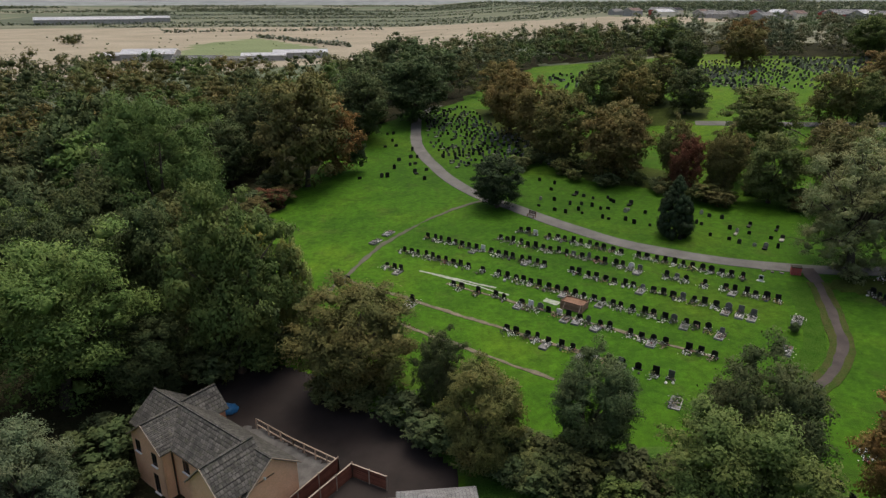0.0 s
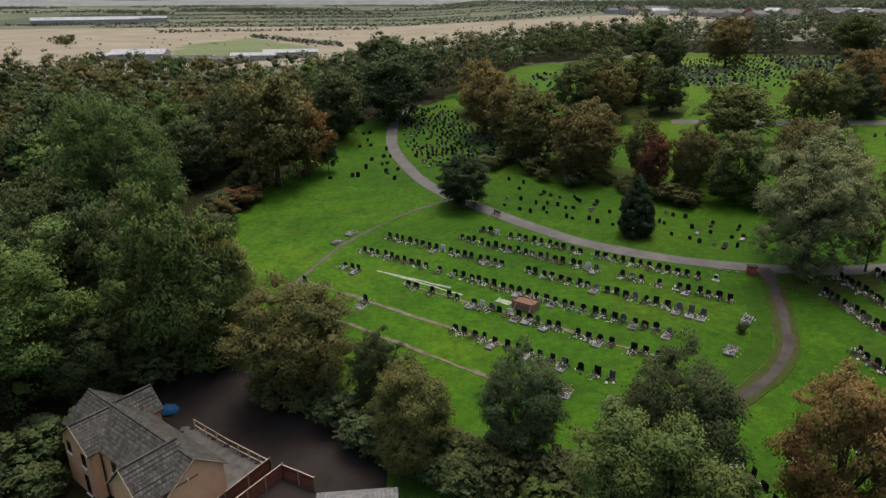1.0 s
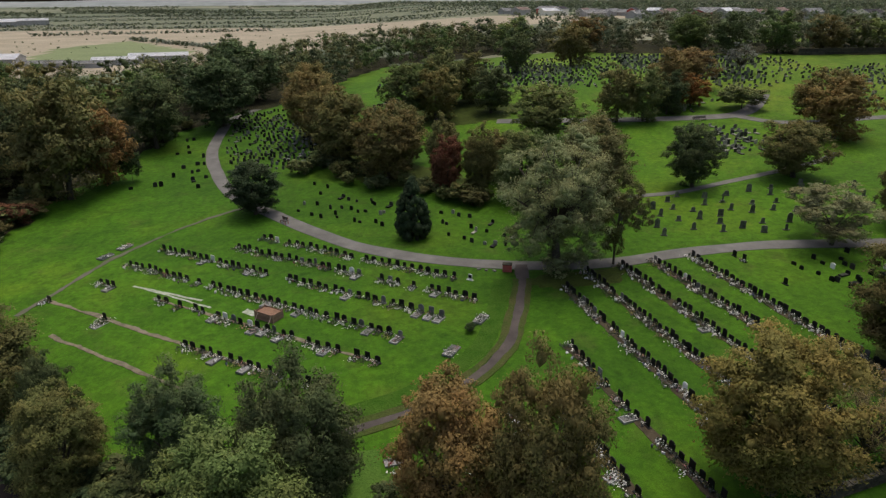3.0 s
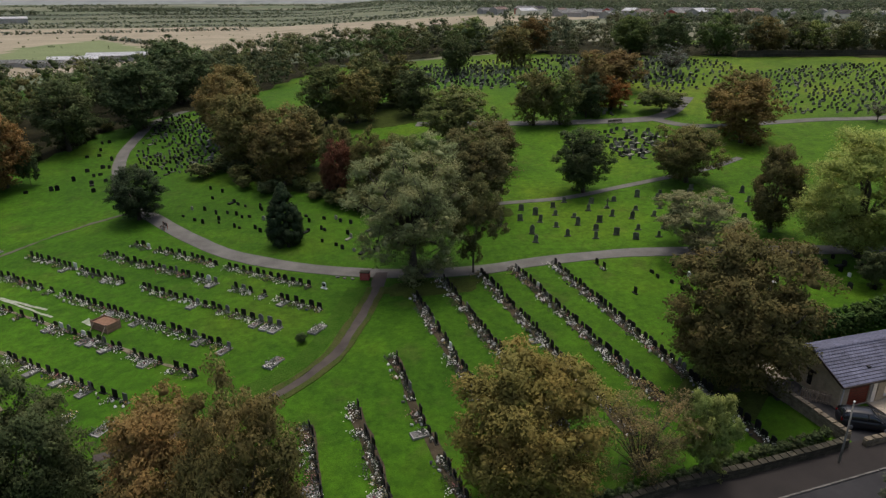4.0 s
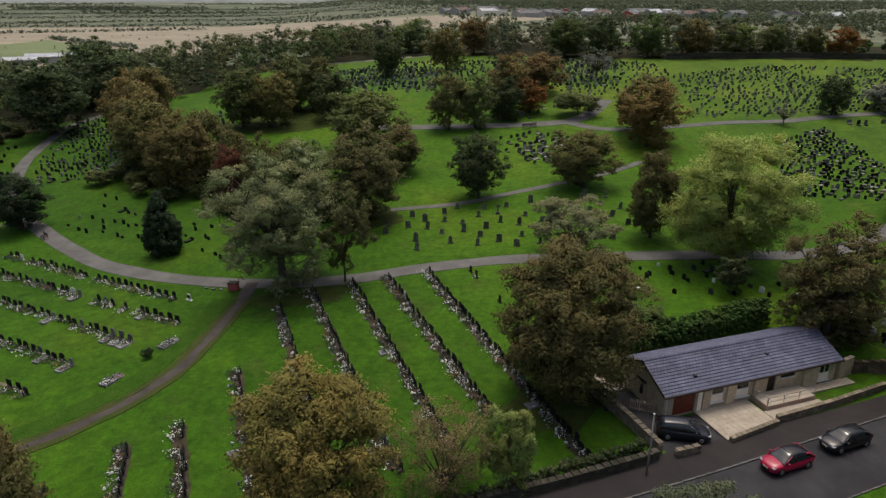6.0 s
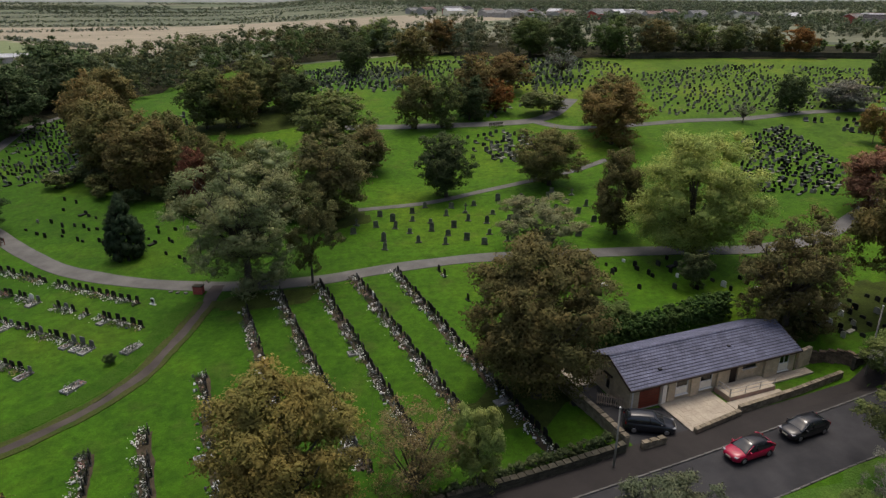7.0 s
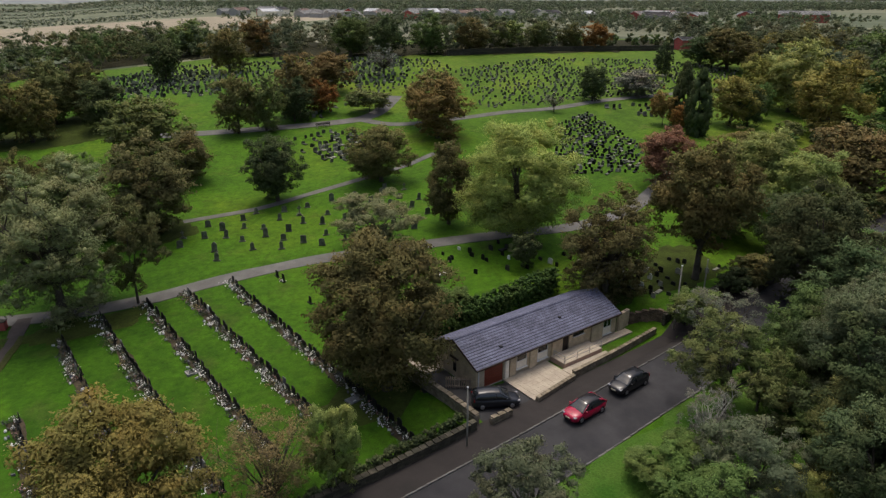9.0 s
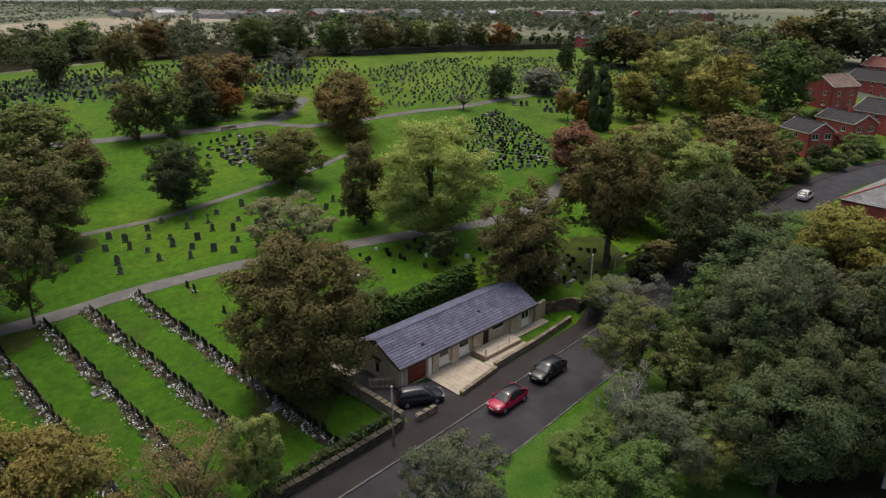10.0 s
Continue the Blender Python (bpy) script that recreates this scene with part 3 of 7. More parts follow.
def shape_of(kind, variant, lod, large=False):
    key = (kind, variant, lod, large)
    if key not in SHAPES:
        seed = sum(map(ord, kind)) + 31 * variant
        clumps = crown_clumps(kind, seed)
        # sprays, their size, droop, spread, and how full the inner foliage is
        count, size, droop, shell, inner = {"broad": (58000, 0.195, 0, 0.28, 0.5), "tall": (54000, 0.195, 0, 0.25, 0.4), "round": (56000, 0.195, 0, 0.34, 0.55), "willow": (84000, 0.135, 0.3, 0.05, 0.5), "bare": (13000, 0.15, 0.1, 0.0, 0.0), "thin": (15000, 0.15, 0.1, 0.05, 0.0),
                                            "ash": (30000, 0.2, 0.1, 0.2, 0.25), "small": (30000, 0.28, 0, 0.4, 0.5), "cone": (62000, 0.16, 0, 0.4, 1.25), "column": (44000, 0.2, 0, 0.4, 1.25)}[kind]
        count, size = ((count, size), (int(count * 0.58), size * 1.28), (int(count * 0.26), size * 1.8), (int(count * 0.10), size * 2.8))[lod]
        if large:
            count, size = int(count * 1.7), size * 0.68
        SHAPES[key] = (leaves_mesh("crown", clumps, count, size, seed + 1, droop, shell, inner, 1.0), trunk_mesh(kind, clumps, seed, lod))
    return SHAPES[key]


# the palest grey-green tint is foliage with distance haze mixed in
TINTS = {"green": (0.118, 0.162, 0.054), "dark": (0.090, 0.108, 0.052), "brown": (0.148, 0.132, 0.056), "olive": (0.138, 0.148, 0.062), "rust": (0.225, 0.145, 0.062),
         "orange": (0.255, 0.122, 0.044), "gold": (0.245, 0.215, 0.066), "lime": (0.290, 0.300, 0.112), "red": (0.180, 0.074, 0.050), "grey": (0.232, 0.234, 0.124),
         "limegold": (0.350, 0.390, 0.120), "tan": (0.192, 0.154, 0.066), "ochre": (0.268, 0.206, 0.066), "yew": (0.046, 0.066, 0.036), "greytwig": (0.20, 0.185, 0.175), "chestnut": (0.150, 0.128, 0.054), "rusty": (0.200, 0.148, 0.074), "rosy": (0.260, 0.125, 0.092),
         "bush": (0.168, 0.212, 0.070), "twig": (0.190, 0.182, 0.160), "haze": (0.27, 0.285, 0.250), "ashen": (0.126, 0.134, 0.082), "cypress": (0.080, 0.092, 0.042), "hedge": (0.070, 0.112, 0.034)}
WORDS = {"ochre": "ochre-yellow autumn", "tan": "tan-brown autumn", "limegold": "yellowing light green", "green": "green", "dark": "dark green", "brown": "brown-green autumn", "olive": "olive green", "rust": "rust-brown autumn", "orange": "orange autumn", "gold": "golden autumn", "lime": "light green",
         "red": "dark red autumn", "grey": "silvery grey-green", "yew": "very dark green", "greytwig": "bare grey", "chestnut": "brown-green autumn", "rusty": "thin rusty autumn", "rosy": "reddish autumn", "bush": "yellow-green", "twig": "half-bare", "ashen": "grey-green", "cypress": "dull dark green"}
FORMS = {"thin": "thin many-stemmed tree", "broad": "broadleaf tree with uneven crown", "round": "dense round tree", "cone": "dense cone-shaped evergreen", "column": "tall narrow evergreen",
         "willow": "large airy willow-like tree", "bare": "half-bare tree with visible limbs", "ash": "slender thin-leaved young tree", "small": "small bushy tree", "tall": "broadleaf tree with spreading crown"}
TREE_RNG = random.Random(4)


PALE_BARK = mottled("pale_bark", (0.40, 0.38, 0.34), (0.62, 0.60, 0.54), 1.5, 14.0, 0.85, bump=0.6, distance=0.03)


def tree(kind, tint, x, y, high, wide, where="on the grass", lod=None, bark=None):
    far = math.hypot(max(0.0, -x, x - 60), y)
    lod = lod if lod is not None else (0 if far < 58 else 1 if far < 110 else 2 if far < 185 else 3)
    variant = TREE_RNG.randrange(3 if kind == "broad" else 2)
    large = wide > 14 and lod < 2
    crown, trunk = shape_of(kind, 0 if large else variant, lod, large)
    root = new("bush" if high < 5.5 else "tree")
    root.matrix_basis = Matrix.LocRotScale(up(x, y, -0.05), Euler((0, 0, TREE_RNG.random() * 6.28)), (wide / 10, wide / 10, high / 12))
    stem = part("trunk", trunk, root)
    if bark:
        stem.material_slots[0].link = 'OBJECT'
        stem.material_slots[0].material = bark
    c = part("crown", crown, root)
    k = TREE_RNG.uniform(1.0, 1.28)
    c.color = (*(v * k * TREE_RNG.uniform(0.94, 1.06) for v in TINTS[tint]), 1)
    return tagged(root, f"{WORDS[tint]} {FORMS[kind]} {where}", "bush" if high < 5.5 else "tree")


tree("round", "yew", 9.1, 106.4, 9.2, 9.6)
tree("small", "dark", -17.3, 129.8, 7.9, 4.1)
tree("ash", "olive", 58.8, 76.7, 13.2, 7.4, lod=0)
tree("broad", "tan", 94.8, 215.9, 14.6, 13.6)
tree("round", "dark", 75.8, 211.9, 13.0, 10.6)
tree("broad", "brown", 83.3, 142.9, 13.3, 9.8)
tree("broad", "brown", 99.3, 101.8, 10.2, 11.6)
tree("round", "limegold", 107.4, 70.8, 17.2, 17.6, lod=0)
tree("small", "dark", 103.0, 62.8, 5.2, 3.8)
tree("broad", "olive", 89.0, 141.9, 11.7, 8.4)
tree("broad", "dark", 96.1, 145.5, 9.9, 8.3)
tree("broad", "rust", 110.3, 165.1, 11.0, 14.3)
tree("broad", "orange", 103.6, 149.6, 7.8, 8.0)
tree("small", "olive", 113.4, 144.2, 6.2, 10.4)
tree("bare", "greytwig", 129.3, 174.5, 8.6, 11.5)
tree("round", "chestnut", 78.2, 47.9, 15.8, 13.8)
tree("round", "ochre", 56.2, 36.6, 13.8, 11.6)
tree("thin", "rusty", 65.4, 39.0, 9.0, 9.0, lod=0)
tree("small", "lime", 70.0, 37.6, 8.6, 4.0)
tree("willow", "chestnut", 107.8, 52.9, 13.8, 12.4)
tree("tall", "chestnut", 119.6, 50.6, 16.5, 12.4)
tree("broad", "rosy", 139.8, 76.8, 10.6, 10.6, bark=PALE_BARK)
tree("broad", "lime", 146.0, 64.6, 12.4, 11.5)
tree("broad", "lime", 145.4, 56.5, 11.4, 11.0)
tree("column", "cypress", 170.0, 104.0, 13.4, 5.6, lod=1)
tree("column", "cypress", 167.4, 97.0, 13.4, 6.0, lod=1)
tree("broad", "gold", 181.0, 100.4, 11.8, 11.6)
tree("broad", "lime", 206.5, 105.2, 16.8, 16.2)
tree("broad", "lime", 234.8, 122.1, 14.2, 11.8)
tree("broad", "gold", 196.0, 88.0, 15.8, 16.6)
tree("broad", "green", 226.0, 91.0, 17.8, 17.2)
tree("broad", "tan", 162.2, 60.1, 12.2, 15.4)
tree("round", "cypress", 126.6, 40.6, 14.0, 11.8)
tree("ash", "olive", 102.3, 30.6, 9.4, 9.2, lod=0)
tree("willow", "ashen", 110.7, 24.8, 14.7, 12.2)
tree("broad", "gold", 134.5, 29.4, 12.0, 12.6)
tree("willow", "ashen", 117.6, 19.9, 13.6, 11.1)
tree("willow", "olive", 104.4, 20.3, 9.8, 9.0)
tree("broad", "dark", 105.5, 16.4, 11.7, 8.6)
tree("ash", "ashen", 95.2, 22.3, 8.0, 8.0)
tree("ash", "ashen", 80.0, 27.3, 8.4, 7.8)
tree("ash", "green", 88.7, 20.4, 7.5, 7.6)
tree("broad", "bush", -37.4, 55.9, 19.3, 18.0)
tree("broad", "green", -21.3, 60.9, 21.1, 12.3)
tree("round", "dark", -31.5, 67.2, 17.2, 9.1)
tree("round", "brown", -8.6, 56.0, 13.0, 12.4)
tree("broad", "dark", -0.2, 51.7, 10.2, 4.8)
tree("round", "brown", 3.2, 45.2, 10.5, 7.8)
tree("round", "dark", 12.0, 44.6, 11.0, 7.4)
tree("round", "dark", 21.8, 38.0, 14.4, 9.4)
tree("round", "green", 18.8, 33.8, 13.0, 11.0)
tree("broad", "ashen", -32.2, 40.3, 11.6, 9.3)
tree("round", "rust", 32.2, 35.2, 14.0, 9.2)
tree("round", "chestnut", 37.5, 31.8, 17.0, 8.0)
tree("broad", "green", -37.6, 85.5, 26.7, 17.5)
tree("broad", "brown", -25.8, 122.1, 23.5, 17.3)
tree("broad", "dark", -19.0, 153.2, 17.9, 14.5)
tree("broad", "dark", -7.1, 168.6, 18.0, 18.7)
tree("broad", "dark", -16.7, 237.7, 18.0, 17.9)
tree("small", "olive", 7.8, 42.4, 3.4, 4.4)
tree("broad", "lime", -15.9, 64.4, 14.3, 4.4)
tree("small", "bush", 110.7, 42.3, 5.4, 5.6)

tree("ash", "grey", 88.6, 76.2, 8.6, 13.4, lod=0)
# tints lighter than these far trees' own, standing in for haze
tree("broad", "olive", 319.9, 129.7, 21.3, 25.4)
tree("broad", "ashen", 335.3, 121.6, 22.7, 27.8)
tree("broad", "tan", 310.7, 135.6, 18.3, 20.1)
tree("broad", "green", 285.9, 136.0, 13.9, 18.0)
tree("broad", "olive", 252.3, 141.7, 14.3, 18.9)
tree("broad", "brown", 235.6, 150.2, 13.8, 18.6)
tree("broad", "dark", 230.9, 157.1, 10.3, 13.2)
tree("broad", "dark", 266.0, 102.8, 13.1, 11.9)
tree("broad", "green", 177.3, 61.0, 7.1, 6.2)
tree("round", "cypress", 186.6, 59.4, 4.4, 4.6)
tree("small", "red", 196.6, 62.4, 5.4, 4.6)
tree("small", "green", 203.8, 60.0, 4.1, 6.9)
tree("small", "olive", 172.1, 56.4, 4.0, 5.9)
tree("broad", "green", 140.1, 36.6, 6.8, 14.3)
tree("broad", "dark", 123.7, 33.1, 10.5, 11.7)
tree("broad", "green", 114.4, 31.5, 8.7, 8.5)
tree("ash", "gold", 124.2, 22.0, 8.4, 8.8)
tree("bare", "twig", 109.1, 37.8, 7.7, 8.0, "beside the road", 0)
tree("small", "bush", 91.1, 27.6, 3.2, 4.0)
tree("small", "green", 94.7, 28.1, 3.6, 4.1)
tree("ash", "green", 105.4, 29.8, 7.5, 5.7)
tree("round", "dark", 165.8, 129.0, 9.2, 7.8)
tree("broad", "greytwig", 180.7, 129.7, 7.2, 11.9)
tree("bare", "greytwig", 150.9, 124.1, 4.8, 5.9)
tree("broad", "dark", 206.4, 147.9, 9.9, 5.5)
tree("small", "red", -30.2, 110.6, 4.0, 6.5)
tree("small", "chestnut", -31.2, 104.8, 4.2, 6.0)
tree("small", "chestnut", -28.8, 114.1, 3.2, 5.5)
tree("small", "gold", -26.6, 86.4, 6.8, 5.0)

tree("broad", "cypress", -29.0, 57.5, 9.5, 8.5)
tree("broad", "olive", -26.0, 66.0, 13.0, 9.0)


# the brown group above the graves
tree("round", "tan", 14.8, 170.0, 14.2, 13.0)
tree("round", "tan", 15.4, 150.0, 16.2, 13.2)
tree("round", "brown", 23.4, 128.5, 15.2, 13.4)
tree("round", "chestnut", 31.4, 118.4, 14.2, 13.2)
tree("round", "olive", 37.2, 159.2, 14.4, 13.0)
tree("round", "chestnut", 44.4, 157.4, 13.4, 11.6)
tree("broad", "olive", 47.8, 188.0, 11.5, 11.5)
tree("broad", "olive", 48.4, 169.7, 14.2, 11.4)
tree("round", "dark", 58.0, 159.6, 11.6, 10.6)
tree("broad", "chestnut", 55.0, 172.0, 12.4, 12.0)
tree("broad", "red", 41.1, 107.8, 11.0, 5.8)
tree("round", "brown", 41.0, 115.0, 12.0, 7.0)
tree("round", "brown", 46.4, 106.4, 12.2, 7.0)
tree("round", "olive", 52.8, 102.8, 12.2, 10.6)
tree("round", "brown", 69.8, 117.5, 9.4, 9.7)
tree("broad", "chestnut", 50.0, 113.0, 9.6, 8.4)
tree("broad", "tan", 98.6, 150.4, 13.4, 10.8)
tree("round", "brown", 62.0, 97.0, 14.4, 13.2)
tree("broad", "olive", 65.2, 133.6, 12.8, 15.6)
tree("broad", "rust", -21.5, 129.5, 15.8, 11.5, "beside the wood")
tree("broad", "dark", -6.0, 198.0, 17.8, 19.0, "beside the wood")
tree("broad", "dark", 81.3, 101.6, 11.4, 9.4)
tree("round", "chestnut", 101.2, 80.2, 12.9, 7.8)
tree("broad", "tan", 121.4, 127.2, 12.6, 13.0)
tree("broad", "rust", 118.6, 119.2, 12.2, 12.5)
tree("cone", "yew", 33.8, 91.4, 9.2, 5.5)
tree("willow", "grey", 51.2, 76.8, 18.0, 16.4)
tree("round", "tan", 20.2, 139.0, 15.2, 11.6)
tree("round", "brown", 34.2, 127.0, 12.6, 11.0)
# single trees that stand out of the belt behind the graves
tree("broad", "orange", 216.0, 191.0, 10.2, 10.0, "behind the graveyard wall", 2)
tree("broad", "brown", 207.0, 193.5, 9.4, 9.2, "behind the graveyard wall", 2)
tree("broad", "bush", 185.5, 200.0, 11.0, 13.5, "behind the graveyard wall", 2)
tree("broad", "green", 134.8, 217.5, 14.5, 14.7, "in a tree belt", 2)
tree("broad", "dark", 143.5, 206.0, 13.2, 12.5, "in a tree belt", 2)
tree("broad", "green", 157.0, 202.5, 12.6, 11.5, "in a tree belt", 2)
tree("broad", "tan", 170.0, 199.0, 12.6, 12.7, "behind the graveyard wall", 2)
tree("broad", "olive", 195.0, 196.0, 10.8, 10.0, "behind the graveyard wall", 2)
tree("broad", "rust", 112.0, 256.0, 14.0, 14.0, "in a tree belt", 2)
tree("broad", "bush", 92.0, 287.0, 14.0, 15.0, "in a tree belt", 2)
# more of the trees by the lodge road
tree("broad", "olive", 132.0, 57.5, 8.5, 10.5)
tree("broad", "dark", 135.0, 50.5, 9.0, 9.0)
tree("bare", "greytwig", 96.6, 27.4, 7.6, 5.0, "beside the road", 0, PALE_BARK)
tree("bare", "greytwig", 108.0, 12.6, 15.5, 5.5, "beside the road", 0, PALE_BARK)
tree("bare", "greytwig", 114.0, 13.5, 16.0, 5.0, "beside the road", 0, PALE_BARK)
tree("tall", "dark", 100.7, 17.0, 10.5, 9.3, "beside the road")
tree("small", "green", 94.2, 26.0, 3.8, 6.0, "beside the road", 1)
tree("small", "lime", 98.0, 20.4, 4.6, 4.6, "beside the road")
tree("broad", "tan", 155.8, 74.6, 8.6, 9.6)
tree("round", "dark", 184.6, 98.6, 9.0, 7.0)
tree("small", "rust", 166.8, 106.0, 8.6, 5.6)
tree("small", "orange", 166.0, 100.6, 6.6, 3.8)


# woods: trees filled in at random behind the ones at the edge
def fill(poly, gap, heights, tints, seed, where, lod=None, clear=(), kinds=("broad",)):
    rng = random.Random(seed)
    px, py = zip(*poly)
    spots = []
    for _ in range(6000):
        x, y = rng.uniform(min(px), max(px)), rng.uniform(min(py), max(py))
        if not inside(poly, x, y) or any(math.hypot(x - a, y - b) < gap for a, b in spots):
            continue
        if any(math.hypot(x - a, y - b) < r for a, b, r in clear):
            continue
        spots.append((x, y))
        h = rng.uniform(*heights)
        tree(rng.choice(kinds), rng.choice(tints), x, y, h, h * rng.uniform(0.62, 0.85), where, lod if lod is not None else 3 if x < -55 else 2 if y > 95 else None)


NEAR_WOOD = [(-30, 62), (-34, 84), (-40, 104), (-40, 118), (-36, 140), (-70, 140), (-75, 40), (-46, 40), (-46, 56)]
fill(NEAR_WOOD, 8.0, (12, 19), ["dark", "green", "dark", "olive", "dark", "cypress"], 3, "in the wood", None, [(-37.4, 55.9, 9), (-37.6, 85.5, 8), (-31.5, 67, 6), (-21, 61, 7)], ("round", "broad"))
fill([(104, 6), (103, 20), (112, 31), (120, 34), (121, 20), (122, 6)], 6.4, (9, 13.5), ["ashen", "dark", "cypress", "dark", "olive", "dark"], 6, "beside the road", kinds=("broad", "ash", "ash", "willow"))
fill([(123, 6), (123, 34), (138, 38), (148, 39), (150, 24), (150, 6)], 5.6, (4.5, 7.0), ["ashen", "dark", "cypress", "dark"], 16, "beside the road", 1, kinds=("broad", "ash", "tall"))
# lighter tints than such trees have, for the haze at this distance
fill([(190, 92), (215, 100), (235, 110), (262, 118), (300, 112), (330, 150), (300, 170), (250, 160), (215, 118), (192, 110)], 13, (8, 13), ["green", "olive", "tan", "gold"], 8, "beyond the graves", 3)


def shrubs(points, spread, n, heights, tints, seed, where):
    """Low undergrowth along a line."""
    rng = random.Random(seed)
    line = spline(points, 1.0)
    for _ in range(n):
        p = line[rng.randrange(len(line))]
        h = rng.uniform(*heights)
        tree("small", rng.choice(tints), p[0] + rng.gauss(0, spread), p[1] + rng.gauss(0, spread), h, h * rng.uniform(1.1, 1.6), where, 3)


shrubs([(-13, 57), (-6, 53.5), (1, 48), (5, 43)], 0.7, 16, (2.0, 4.0), ["dark", "dark", "olive"], 1, "beside the lane")
shrubs([(-30, 40), (-30, 50), (-27, 58), (-20, 62), (-21, 70), (-25, 84)], 1.6, 22, (2.5, 5.0), ["dark", "dark", "green"], 2, "at the edge of the wood")
shrubs([(-28, 90), (-31, 104), (-32, 118), (-28, 134), (-20, 162), (-12, 178)], 1.0, 24, (2.0, 4.5), ["dark", "dark", "olive"], 3, "at the edge of the wood")
shrubs([(101, 20), (106, 27), (114, 33), (126, 37)], 1.6, 16, (1.5, 3.5), ["green", "bush", "olive"], 4, "on the road bank")
shrubs([(8, 40), (16, 37), (24, 38)], 2.0, 10, (1.5, 3.0), ["dark", "green"], 5, "on the bank")
shrubs([(5, 44), (10, 42.5), (16, 40.5), (22, 42)], 1.2, 16, (2.5, 4.2), ["dark", "cypress", "olive"], 10, "on the bank")
shrubs([(36, 114), (44, 105), (53, 101), (62, 97)], 1.8, 18, (1.8, 3.6), ["olive", "green", "brown"], 11, "under the trees")


shrubs([(121, 46.5), (133, 49.5), (146, 52), (158, 55)], 1.2, 18, (2.0, 4.0), ["dark", "olive", "brown"], 6, "beside the road")
shrubs([(150, 52.5), (165, 55), (178, 57.5), (190, 57.5), (204, 56.5)], 1.3, 34, (1.2, 3.2), ["dark", "olive", "green", "tan"], 8, "in a garden beside the road")
shrubs([(184, 84), (196, 82), (212, 78), (226, 80)], 3.0, 26, (2.0, 4.5), ["dark", "olive", "green"], 9, "behind red brick houses")
shrubs([(18, 132), (24, 122), (33, 113), (40, 110)], 2.0, 14, (2.0, 3.5), ["dark", "olive"], 7, "under the trees")


def woodland(name, poly, gap, heights, tints, seed, label, leaf=1.0, each=170, lobes=9, pale=0.0, spots=None, fat=1.0):
    """A far wood as one mass of leaf sprays with an uneven top; pale: share of haze in its colour."""
    rng = np.random.default_rng(seed)
    px, py = np.array(poly).T
    given = spots is not None
    spots = spots or []
    for _ in range(0 if given else 9000):
        x, y = rng.uniform(px.min(), px.max()), rng.uniform(py.min(), py.max())
        if inside(poly, x, y) and all((x - a) ** 2 + (y - b) ** 2 > gap * gap for a, b in spots[-500:]):
            spots.append((x, y))
    groups = [[] for _ in tints]
    for x, y in spots:
        z, h = float(land(x, y)), rng.uniform(*heights)
        w = h * 0.40
        g_ = groups[rng.integers(len(tints))]
        for k in range(lobes):
            a = rng.random() * 6.28
            f = rng.uniform(0.15, 0.86)
            rr = fat * w * math.sqrt(max(0.05, 1 - ((f - 0.42) / 0.5) ** 2)) * rng.uniform(0.5, 0.85)
            g_.append((x + rr * math.cos(a), y + rr * math.sin(a), z + h * f, fat * w * rng.uniform(0.34, 0.5) * (9 / lobes) ** 0.3))
    root = tagged(new(name), label, "woodland", kind="stuff")
    for gcl, tint in zip(groups, tints):
        if gcl:
            c = part("foliage", leaves_mesh("foliage", gcl, each * len(gcl) // lobes, leaf, seed + len(gcl), 0, 0.4, 0.6), root)
            # leaf colour blended towards grey as distance haze
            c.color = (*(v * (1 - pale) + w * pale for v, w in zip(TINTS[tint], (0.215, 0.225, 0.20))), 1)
    return root


woodland("deep_woodland", [(-36, 140), (-26, 172), (-16, 190), (-40, 205), (-120, 185), (-125, 40), (-75, 40), (-70, 140)], 7.6, (12, 17), ["dark", "green", "brown", "olive", "tan"], 4, "dense mixed autumn wood beyond the edge trees", 0.55, 950, 20)
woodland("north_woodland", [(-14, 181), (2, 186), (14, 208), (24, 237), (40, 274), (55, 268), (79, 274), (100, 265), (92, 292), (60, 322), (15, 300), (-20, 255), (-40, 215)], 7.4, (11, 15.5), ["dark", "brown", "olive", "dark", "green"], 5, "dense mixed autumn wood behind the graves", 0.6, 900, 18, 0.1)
FAR_BELT = [(49, 326), (70, 306), (89, 286), (109, 255), (128, 227), (143, 208), (161, 198), (188, 194), (205, 192), (218, 210), (190, 236), (165, 243), (150, 266), (125, 304), (100, 342), (60, 378)]
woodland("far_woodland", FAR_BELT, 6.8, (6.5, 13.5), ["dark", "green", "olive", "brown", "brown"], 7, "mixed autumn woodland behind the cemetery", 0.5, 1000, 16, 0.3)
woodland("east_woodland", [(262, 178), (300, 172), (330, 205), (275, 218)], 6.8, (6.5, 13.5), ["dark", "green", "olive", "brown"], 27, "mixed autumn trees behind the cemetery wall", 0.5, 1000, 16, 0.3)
woodland("low_woodland", [(207, 194), (258, 184), (268, 215), (222, 214)], 8, (3.0, 6.0), ["dark", "green", "olive"], 28, "low scrub and bushes behind the cemetery wall", 0.9, 260, 10)
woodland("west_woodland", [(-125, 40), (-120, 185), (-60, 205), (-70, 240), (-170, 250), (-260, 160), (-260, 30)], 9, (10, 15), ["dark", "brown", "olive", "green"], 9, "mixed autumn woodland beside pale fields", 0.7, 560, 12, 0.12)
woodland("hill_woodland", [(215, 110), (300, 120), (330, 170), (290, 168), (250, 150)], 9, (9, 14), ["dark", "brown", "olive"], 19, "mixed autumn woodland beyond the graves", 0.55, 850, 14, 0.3)


